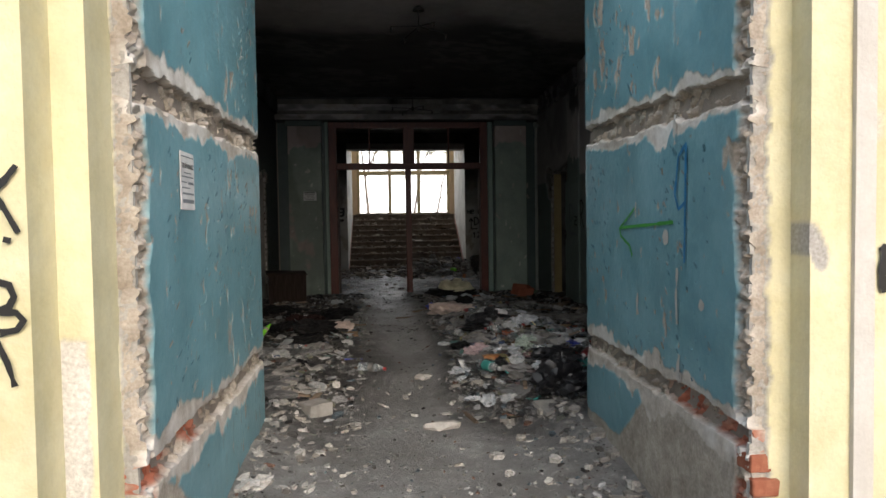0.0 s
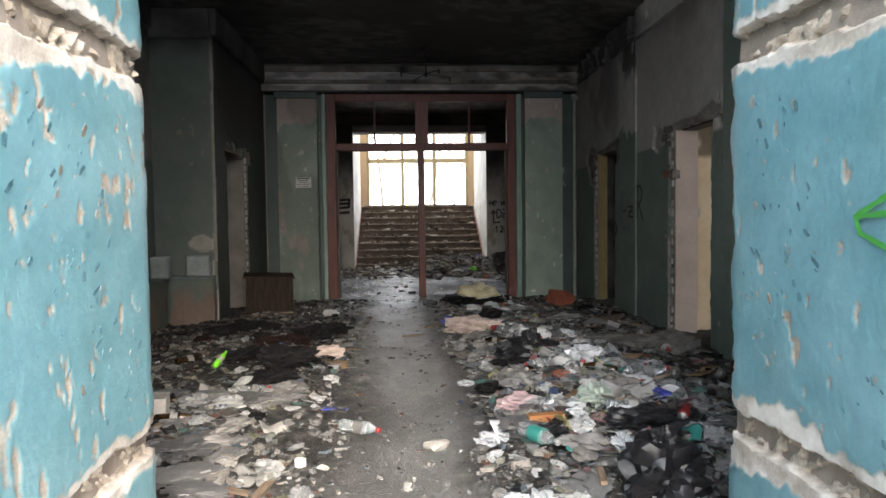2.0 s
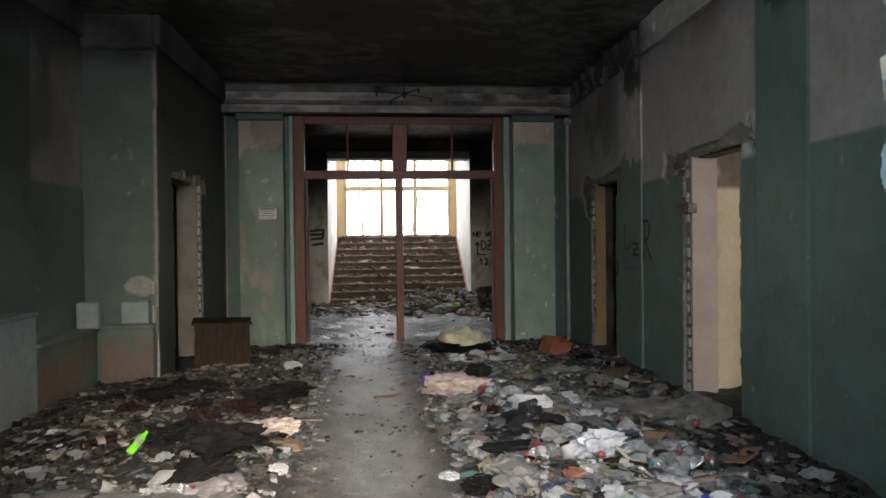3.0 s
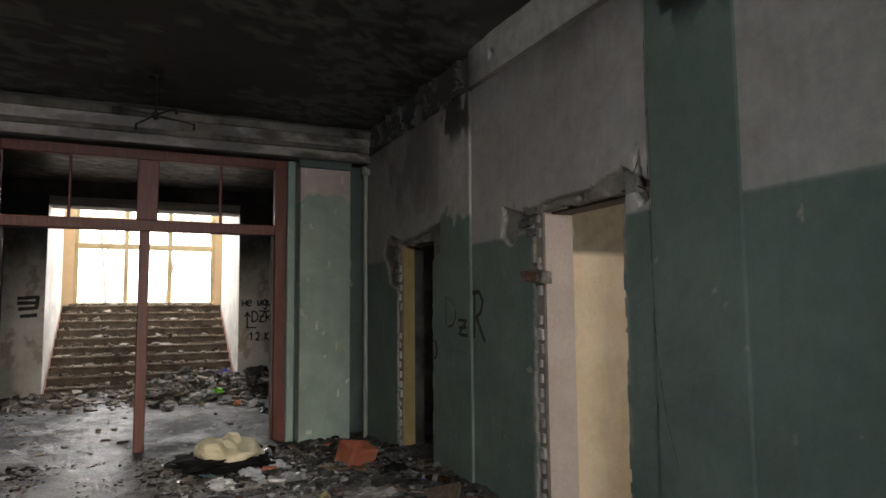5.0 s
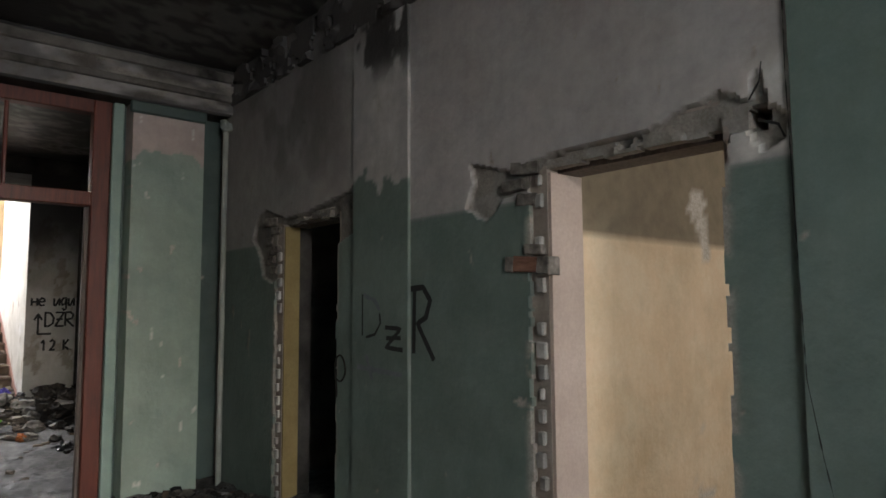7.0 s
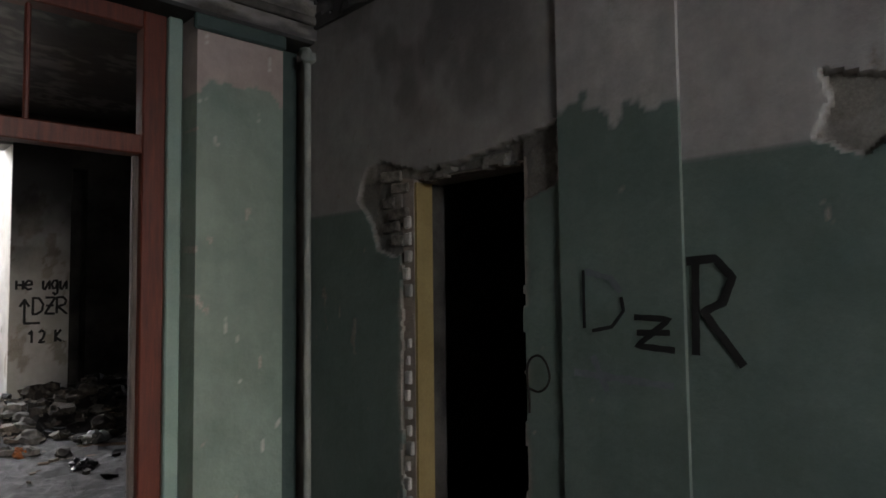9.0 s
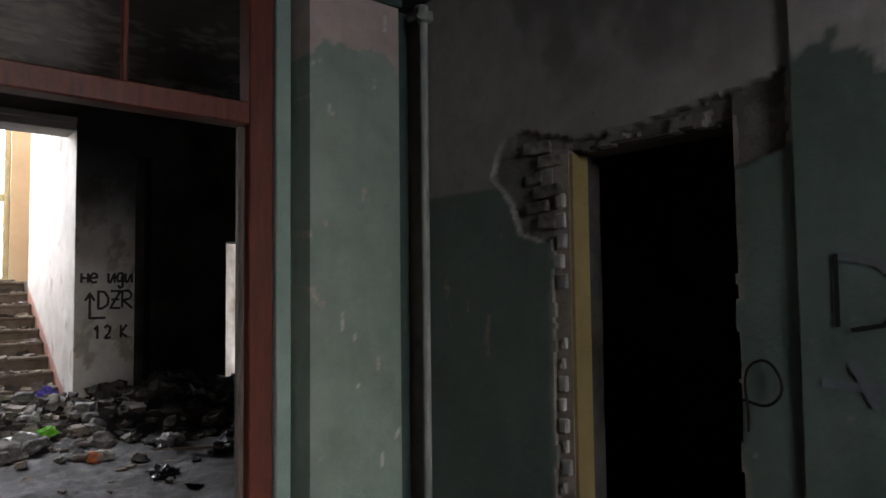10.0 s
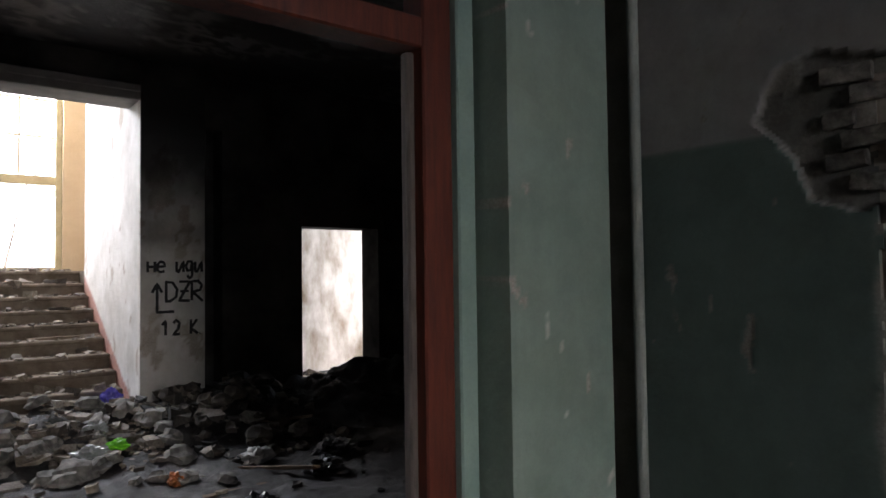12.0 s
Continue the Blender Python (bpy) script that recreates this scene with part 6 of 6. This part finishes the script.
M["pale_green_film"] = plain("pale_green_film", (0.36, 0.42, 0.36), 0.35, vary=0)
M["pink_film"] = plain("pale_pink_film", (0.46, 0.34, 0.35), 0.4, vary=0)
M["orange_wood"] = simple("orange_varnished_wood", (0.26, 0.11, 0.035), (0.4, 0.19, 0.07), 6, 0.5, stretch=(1, 9, 9))


def on_heap(ob, x, y, rz, label, category, rx=0, ry=0, sink=0.0):
    return tagged(put(ob, x, y, rz, rx, ry, None, sink), label, category)


teal = bottle("plastic_bottle", M["clear"], M["white_plastic"])
lathe("wrapper_band", [(0.0356, 0.07), (0.0358, 0.071), (0.0358, 0.15), (0.0356, 0.151)], M["teal_plastic"], teal).matrix_local = pose(0, 0, 0.034, 0, 90, 0)
on_heap(teal, 0.80, 5.82, -60, "clear plastic bottle with a teal wrapper band", "bottle")
teal.scale = (1.25, 1.25, 1.25)
on_heap(crumple("plastic_bag", (0.3, 0.2, 0.13), 151, M["pink_film"], None, 12), 0.86, 6.2, 25, "crumpled pale pink plastic bag", "bag")
on_heap(curled("paper_scrap", 0.17, 0.2, 152, M["sheet"], 0.003, 0.15), 0.73, 5.9, 10, "dirty white sheet of paper on the heap", "paper", 25)
on_heap(plank("cane", 0.95, 0.012, 0.012, 153, M["window_wood"]), 1.5, 6.3, -82, "long thin pale cane lying over the rubbish", "stick", 0, 12)
on_heap(crumple("food_packet", (0.2, 0.14, 0.06), 154, M["blue_plastic"], None, 10), 1.7, 6.12, 40, "crumpled blue food packet", "packet")
on_heap(crumple("food_packet", (0.18, 0.13, 0.06), 155, M["white_plastic"], None, 10), 1.66, 6.24, 110, "crumpled white food packet", "packet")
tub = lathe("plastic_tub", [(0.075, 0), (0.08, 0.004), (0.095, 0.06), (0.102, 0.064), (0.094, 0.056), (0.076, 0.01)], M["sheet"])
on_heap(tub, 1.82, 6.2, 0, "white oval margarine tub lying tipped over", "tub", 50, 10)
on_heap(crumple("food_packet", (0.18, 0.1, 0.05), 156, M["red_plastic"], None, 10), 1.62, 5.86, 15, "crumpled red food packet", "packet")
on_heap(crumple("plastic_bag", (0.34, 0.26, 0.2), 157, M["clear_film"], None, 12), 1.4, 6.72, 30, "large crumpled translucent bag", "bag")
on_heap(plank("wood_piece", 0.36, 0.06, 0.04, 158, M["orange_wood"]), 1.03, 5.92, 8, "short piece of orange varnished wood", "wood")
on_heap(crumple("foil_wrapper", (0.12, 0.2, 0.08), 159, M["foil"], None, 14), 1.0, 6.1, 20, "crumpled silver foil wrapper", "wrapper")
on_heap(crumple("plastic_bag", (0.28, 0.22, 0.14), 160, M["pale_green_film"], None, 12), 1.26, 5.92, 60, "crumpled pale green film bag", "bag")
on_heap(crumple("plastic_bag", (0.46, 0.3, 0.16), 161, M["black_plastic"], None, 14), 1.42, 5.62, 12, "spread black plastic bag among the wrappers", "bag")
on_heap(crumple("cloth", (0.5, 0.28, 0.09), 162, M["black_cloth"], None, 12), 1.05, 7.1, 10, "dark cloth spread on the heap", "cloth")
on_heap(carton("carton", 0.26, 0.12, 0.13, M["sheet"], False), 1.3, 8.0, 12, "dirty white carton on the rubbish", "carton", 8, 6)
on_heap(crumple("dust_clod", (0.8, 0.5, 0.12), 163, M["dirt_clod"], None, 6), 2.1, 8.3, 10, "low grey heap of dust and plaster", "rubble")
slab = plank("concrete_slab", 0.62, 0.42, 0.07, 164, M["dirt_clod"])
on_heap(slab, 2.42, 7.95, 12, "broken grey slab sloping against the wall", "slab", 6, -14)

# ---- small rubble ----
SHARD_V = np.array([(x, y, z) for z in (-0.5, 0.5) for x, y in ((-0.5, -0.4), (0.35, -0.5), (0.55, 0.25), (-0.1, 0.55), (-0.55, 0.2))])
SHARD_F = np.array([(4, 3, 2), (4, 2, 1), (4, 1, 0), (5, 6, 7), (5, 7, 8), (5, 8, 9)] + [t for k in range(5) for t in ((k, (k + 1) % 5, 5 + (k + 1) % 5), (k, 5 + (k + 1) % 5, 5 + k))])


def rubble_field(name, places, material, label, seed, flat=1.0, tip=0.9):
    """Many small chunks in one mesh: rows of x, y, z, size."""
    r = np.random.RandomState(seed)
    n = len(places)
    P = np.array(places)
    k = len(SHARD_V)
    V = SHARD_V[None] * (1 + 0.9 * (r.rand(n, k, 3) - 0.5)) * np.stack([0.6 + 1.0 * r.rand(n), 0.45 + 0.6 * r.rand(n), flat * (0.2 + 0.6 * r.rand(n) ** 1.5)], -1)[:, None, :]
    a = r.rand(n) * 6.283
    tl = (r.rand(n) - 0.5) * tip
    x, y, z = V[..., 0], V[..., 1], V[..., 2]
    y, z = y * np.cos(tl)[:, None] - z * np.sin(tl)[:, None], y * np.sin(tl)[:, None] + z * np.cos(tl)[:, None]
    x, y = x * np.cos(a)[:, None] - y * np.sin(a)[:, None], x * np.sin(a)[:, None] + y * np.cos(a)[:, None]
    V = np.stack([x, y, z], -1) * P[:, None, 3:4]
    V[..., :2] += P[:, None, :2]
    V[..., 2] += P[:, None, 2] + 0.06 * P[:, None, 3]
    F = (SHARD_F[None] + (np.arange(n) * k)[:, None, None]).reshape(-1, 3)
    ob = mesh_object(name, V.reshape(-1, 3).tolist(), F.tolist(), material)
    return tagged(ob, label, "rubble", "", "stuff")


def island_mix(name, colours, rough=0.85):
    m, nt, b = nodes_of(name)
    geo = nt.nodes.new("ShaderNodeNewGeometry")
    r = nt.nodes.new("ShaderNodeValToRGB")
    r.color_ramp.interpolation = "CONSTANT"
    e = r.color_ramp.elements
    while len(e) < len(colours):
        e.new(0.5)
    for k, c in enumerate(colours):
        e[k].position, e[k].color = k / len(colours), (*c, 1)
    nt.links.new(geo.outputs["Random Per Island"], r.inputs["Fac"])
    small = tex_noise(nt, 50, 4, 0.7)
    col = mixed(nt, 0.8, r.outputs["Color"], ramp(nt, small, [(0.3, (0.2, 0.19, 0.18)), (0.72, (0.85, 0.85, 0.85))]), "MULTIPLY")
    nt.links.new(col, b.inputs["Base Color"])
    b.inputs["Roughness"].default_value = rough
    b.inputs["Specular IOR Level"].default_value = 0.15 if rough > 0.8 else 0.5
    bump(nt, b, small, 0.4, 0.004)
    return m


M["mix"] = island_mix("mixed_small_rubbish", [(0.31, 0.305, 0.3), (0.2, 0.195, 0.19), (0.11, 0.105, 0.1), (0.42, 0.415, 0.41), (0.26, 0.25, 0.24), (0.05, 0.046, 0.044), (0.16, 0.155, 0.15), (0.36, 0.355, 0.345), (0.19, 0.11, 0.08), (0.24, 0.235, 0.225), (0.3, 0.3, 0.295), (0.13, 0.16, 0.18), (0.58, 0.58, 0.58), (0.08, 0.075, 0.07), (0.28, 0.27, 0.26), (0.18, 0.19, 0.17), (0.33, 0.31, 0.29), (0.14, 0.13, 0.12)])
M["mix_plaster"] = island_mix("plaster_crumbs", [(0.34, 0.29, 0.23), (0.2, 0.17, 0.14), (0.48, 0.43, 0.37), (0.27, 0.23, 0.19), (0.12, 0.1, 0.085), (0.38, 0.33, 0.28)])
M["mix_dark"] = island_mix("dark_crumbs", [(0.05, 0.045, 0.04), (0.1, 0.09, 0.08), (0.02, 0.02, 0.02), (0.16, 0.14, 0.12), (0.07, 0.06, 0.055), (0.25, 0.23, 0.2), (0.03, 0.028, 0.025)])
M["mix_white"] = island_mix("white_plaster_crumbs", [(0.5, 0.48, 0.45), (0.36, 0.34, 0.31), (0.62, 0.6, 0.57), (0.42, 0.39, 0.35), (0.3, 0.28, 0.25), (0.56, 0.54, 0.5)])
M["mix_flake"] = island_mix("curling_paint_flakes", [(0.14, 0.32, 0.4), (0.11, 0.27, 0.35), (0.5, 0.5, 0.48), (0.17, 0.36, 0.43), (0.38, 0.34, 0.28), (0.13, 0.3, 0.38)], 0.5)
rs = np.random.RandomState(5)
rows = []
while len(rows) < 34000:
    n = 4000
    x, y = rs.uniform(BAY_X + 0.18, HX1 - 0.05, n), rs.uniform(3.2, 12.6, n)
    off = np.abs(path_off(x, y))
    off = np.where(y < 4.9, 0.62 - 0.55 * np.minimum(x - PX0, PX1 - x), off)
    clump = smooth(0.40, 0.62, fbm(x * 1.6, y * 1.6, 701)) + 0.8 * np.exp(-((x - 1.45) / 0.6) ** 2 - ((y - 6.4) / 1.2) ** 2)
    ok = (rs.rand(n) < np.clip((off - 0.1) / 0.45, 0.3, 1) * np.clip(0.22 + clump, 0, 1)) & ((x > HX0 + 0.05) | (y < BAY_Y - 0.15)) & ((y > 4.9) | ((x > PX0 + 0.03) & (x < PX1 - 0.03)))
    s = 0.010 + 0.06 * rs.rand(n) ** 6
    z = ground_height(x, y)
    rows += [(a, b, c, d) for a, b, c, d, k in zip(x, y, z, s * np.where(off < 0.4, 0.45, 1.0), ok) if k]
white_rows = []
for _ in range(2600):
    x, y = rs.uniform(PX0 + 0.02, PX1 - 0.02), rs.uniform(3.0, 6.0)
    e = min(x - PX0, PX1 - x)
    if rs.rand() < math.exp(-e / 0.22) + 0.03:
        white_rows.append((x, y, float(ground_height(x, y)), 0.012 + 0.075 * rs.rand() ** 3))
rubble_field("plaster_crumbs", white_rows, M["mix_white"], "white plaster crumbs fallen along the passage walls", 11)
burnt = [k for k in rows if ((k[0] < -0.45 and k[1] > 6.9) or k[0] > 2.2 or k[1] > 10.6) and rs.rand() < 0.9]
gone = set(burnt)
rubble_field("burnt_rubble", burnt, M["mix_dark"], "sooty rubbish and ash along the hall walls", 13)
rows = [k for k in rows if k not in gone]
M["mix_scrap"] = island_mix("mixed_paper_and_film", [(0.3, 0.3, 0.3), (0.18, 0.185, 0.19), (0.5, 0.51, 0.52), (0.04, 0.04, 0.04), (0.24, 0.25, 0.26), (0.14, 0.12, 0.105), (0.34, 0.32, 0.26), (0.08, 0.07, 0.06), (0.26, 0.15, 0.15), (0.22, 0.22, 0.22), (0.1, 0.2, 0.18), (0.17, 0.165, 0.16), (0.06, 0.1, 0.22), (0.27, 0.27, 0.27), (0.03, 0.027, 0.024), (0.2, 0.2, 0.12), (0.42, 0.42, 0.42), (0.12, 0.12, 0.12)], 0.4)
scraps = []
for _ in range(5200):
    x, y = (rs.normal(1.5, 0.5), rs.normal(6.5, 1.0)) if rs.rand() < 0.75 else (rs.uniform(0.6, 2.8), rs.uniform(5.0, 11.5))
    if 0.5 < x < HX1 - 0.1 and 4.9 < y < 11.8 and rs.rand() < min(1, (x - 0.35) / 0.5):
        scraps.append((x, y, float(ground_height(x, y)) + 0.02 * rs.rand(), 0.015 + 0.075 * rs.rand() ** 2.5))
for _ in range(700):
    x, y = rs.uniform(-1.9, -0.4), rs.uniform(5.0, 8.6)
    scraps.append((x, y, float(ground_height(x, y)) + 0.015 * rs.rand(), 0.02 + 0.07 * rs.rand() ** 2.5))
rubble_field("litter_scraps", scraps, M["mix_scrap"], "torn paper, film and wrapper scraps over the heaps", 14, 0.12, 1.6)
rubble_field("small_rubble", rows, M["mix"], "small broken plaster, glass and litter over the floor", 7)
rows = []
for _ in range(1600):
    x, y = rs.uniform(-1.9, 3.6), rs.normal(17.75, 0.35) - (rs.rand() ** 2) * 1.0
    if y > 18.45 or (x < 0.3 and rs.rand() < 0.5):
        continue
    rows.append((x, y, float(ground_height(x, y)), 0.03 + 0.15 * rs.rand() ** 3))
for _ in range(260):
    x, y = rs.uniform(-1.9, 5.5), rs.uniform(13.0, 18.0)
    rows.append((x, y, float(ground_height(x, y)), 0.03 + 0.06 * rs.rand() ** 2))
# right of x = 2.1 the crumbs take the dark mix
rubble_field("sooty_rubble", [k for k in rows if k[0] > 2.1], M["mix_dark"], "near-black rubble and wood at the foot of the stairs", 12)
rows = [k for k in rows if k[0] <= 2.1]
rubble_field("stair_foot_rubble", rows, M["mix_plaster"], "heaped plaster rubble at the foot of the stairs", 8)
rows = []
for _ in range(1500):
    k = rs.randint(0, N_STEP + 2)
    x = rs.uniform(SX0 + 0.05, SX1 - 0.05)
    if k < N_STEP:
        y, z = ST0 + k * TREAD + rs.uniform(0.0, TREAD), FLOOR2 + (k + 1) * RISE
    else:
        y, z = ST0 + N_STEP * TREAD + rs.uniform(0, 1.2), LAND
    rows.append((x, y, z - 0.005, 0.03 + 0.12 * rs.rand() ** 3))
rubble_field("stair_rubble", rows, M["mix_plaster"], "plaster rubble strewn over the stair treads", 9)
rows = [(rs.uniform(3.2, 5.6), rs.uniform(18.6, 20.3), 0.16, 0.05 + 0.25 * rs.rand() ** 2) for _ in range(120)]
rubble_field("far_room_rubble", rows, M["mix_plaster"], "rubble on the far room's floor", 10)

# ---- larger pieces in the stair hall ----
HEAP = "rubble at the stair foot"
r2 = random.Random(21)
big = []
for _ in range(84):
    x = r2.uniform(0.4, 3.5)
    y = 17.75 - abs(r2.gauss(0, 0.75))
    big.append((x, y, r2.uniform(0, 360), r2.uniform(-25, 25), r2.uniform(0.5, 1.5)))
big.sort()
scatter(lump("plaster_chunk", (0.2, 0.15, 0.11), 91, M["rubble"], 0.5), big[:46], "rounded grey plaster chunk on the rubble heap", "rubble", HEAP)
scatter(lump("plaster_chunk", (0.18, 0.16, 0.12), 92, M["sooty_rubble"], 0.45), big[46:], "dark plaster chunk on the rubble heap", "rubble", HEAP)
scatter(plank("broken_stick", 0.9, 0.07, 0.025, 93, M["old_wood"]), [(2.55, 15.9, 120, 10, 1), (2.7, 16.4, 60, 6, 0.7), (2.2, 15.6, 10, 5, 0.6), (3.0, 16.9, 150, 8, 0.9)], "broken wooden board on the rubble heap", "wood", HEAP)
scatter(crumple("plastic_bag", (0.3, 0.24, 0.18), 94, M["white_plastic"]), [(1.5, 16.9, 0, 0, 1), (1.62, 17.35, 70, 5, 0.8), (2.6, 16.2, 20, 0, 0.9)], "crumpled white plastic bag on the rubble", "bag", HEAP)
scatter(crumple("plastic_bag", (0.3, 0.24, 0.16), 95, M["black_plastic"]), [(2.9, 15.6, 0, 0, 1), (2.2, 15.2, 70, 5, 0.8), (3.2, 16.0, 20, 0, 1.2)], "crumpled black plastic bag on the rubble", "bag", HEAP)
g = crumple("plastic_scrap", (0.2, 0.12, 0.12), 96, M["lime_plastic"])
tagged(put(g, 1.7, 16.95, 20, 0, 0, sits(1.7, 16.95) + 0.02), "bright green plastic scrap on the rubble", "plastic")
g = crumple("plastic_scrap", (0.14, 0.12, 0.14), 97, M["orange_plastic"])
tagged(put(g, 1.9, 16.0, 20, 0, 0), "orange plastic scrap on the rubble", "plastic")
g = crumple("plastic_bag", (0.26, 0.2, 0.3), 98, M["violet_plastic"])
tagged(put(g, 2.0, 18.62, 10, 0, 0, FLOOR2 + RISE - 0.01), "violet-blue plastic bag on the bottom stair", "bag")
s = plank("broken_stick", 0.7, 0.06, 0.03, 99, M["old_wood"])
tagged(put(s, 1.75, ST0 + 4.5 * TREAD, 5, 0, 0, FLOOR2 + 5 * RISE), "pale wooden board lying across a stair", "wood")

# ---- bare trees outside the stair window ----
def bare_tree(x, y, height, seed):
    r = random.Random(seed)
    owner = new("tree")
    owner.location = (x, y, -0.05)
    tagged(owner, "bare leafless tree outside the stair window", "tree", "trees outside the window")
    trunk, limbs, twigs = ([], []), ([], []), ([], [])

    def tube(store, a, b, ra, rb, n=5):
        verts, faces = store
        d = (b - a).normalized()
        s = d.orthogonal().normalized()
        t = d.cross(s)
        base = len(verts)
        for p, rad in ((a, ra), (b, rb)):
            verts += [p + (s * math.cos(6.283 * k / n) + t * math.sin(6.283 * k / n)) * rad for k in range(n)]
        faces += [(base + k, base + (k + 1) % n, base + n + (k + 1) % n, base + n + k) for k in range(n)]

    def grow(a, d, length, rad, level):
        store = trunk if level == 0 else limbs if level < 3 else twigs
        p = a
        for k in range(3):
            d = (d + Vector((r.gauss(0, .12), r.gauss(0, .12), r.gauss(0.03, .08)))).normalized()
            q = p + d * length / 3
            tube(store, p, q, rad * (1 - 0.22 * k), rad * (1 - 0.22 * (k + 1)), 7 if level == 0 else 4)
            if level < 5:
                for _ in range(2 if level < 4 else 1):
                    side = (d + Vector((r.gauss(0, .6), r.gauss(0, .6), r.gauss(0.15, .4)))).normalized()
                    if k or level:
                        grow(q, side, length * r.uniform(0.45, 0.7), rad * 0.42, level + 1 + (k == 1 and level > 1))
            p = q
    grow(Vector((0, 0, 0)), Vector((0, 0, 1)), height, 0.02 * height, 0)
    k = len(limbs[0])
    limbs[0].extend(twigs[0])
    limbs[1].extend([tuple(i + k for i in f) for f in twigs[1]])
    for nm, st in (("trunk", trunk), ("crown", limbs)):
        if st[1]:
            mesh_object(nm, st[0], st[1], M["bark"], owner)


for x, y, h, seed in ((-4.5, 44, 7, 1), (1.6, 50, 6, 2), (5.5, 43, 7, 3), (-1.4, 56, 8, 4), (8.0, 52, 8, 5), (3.4, 47, 5, 6)):
    bare_tree(x, y, h, seed)


# ---- paint flakes curling off the passage walls, red bricks bared at the corner ----
def wall_flakes(x, side, y0, y1, n, seed):
    q = np.random.RandomState(seed)
    k = len(SHARD_V)
    y, z = q.uniform(y0, y1, 6 * n), q.uniform(0.75, 3.2, 6 * n)
    ok = (fbm(y * 2.6, z * 1.3, seed) > 0.52) & (np.abs(z - 2.03) > 0.16)
    y, z = y[ok][:n], z[ok][:n]
    n = len(y)
    s = 0.007 + 0.02 * q.rand(n) ** 2
    V = SHARD_V[None] * (1 + 0.7 * (q.rand(n, k, 3) - 0.5)) * np.stack([s * 0.8, s * 1.5, 0.0018 + 0 * s], -1)[:, None, :]
    a, tilt = (q.rand(n) - 0.5) * 1.2, 0.08 + 0.35 * q.rand(n)
    u, v, d = V[..., 0], V[..., 1], V[..., 2]
    u, v = u * np.cos(a)[:, None] - v * np.sin(a)[:, None], u * np.sin(a)[:, None] + v * np.cos(a)[:, None]
    v, d = v * np.cos(tilt)[:, None] - d * np.sin(tilt)[:, None], v * np.sin(tilt)[:, None] + d * np.cos(tilt)[:, None]
    d = d + s[:, None] * 0.25
    P = np.stack([x + side * d, y[:, None] + u, z[:, None] + v], -1)
    F = (SHARD_F[None] + (np.arange(n) * k)[:, None, None]).reshape(-1, 3)
    return tagged(mesh_object("paint_flakes", P.reshape(-1, 3).tolist(), F.tolist(), M["mix_flake"]), "curling blue paint flakes on the passage wall", "paint", "", "stuff")


wall_flakes(PX0, 1, 2.75, 4.7, 260, 31)
wall_flakes(PX1, -1, 2.75, 4.5, 260, 32)
corner = new("trim_corner_bricks")
corner.location = (PX1 + 0.066, FACADE + 0.045, 0)
structure(corner, "red bricks bared at the hacked corner of the entrance")
red = [brick_mesh(0.105, 0.1, 0.07, 660 + k) for k in range(3)]
for me in red:
    me.materials.append(M["red_brick"])
for k in range(6):
    b = new("brick", red[k % 3])
    b.parent = corner
    b.matrix_local = pose((-0.012, 0.004, -0.006)[k % 3], (0.0, -0.012, 0.006)[k % 3], 0.10 + 0.088 * k, 0, 0, (3, -4, 2)[k % 3])
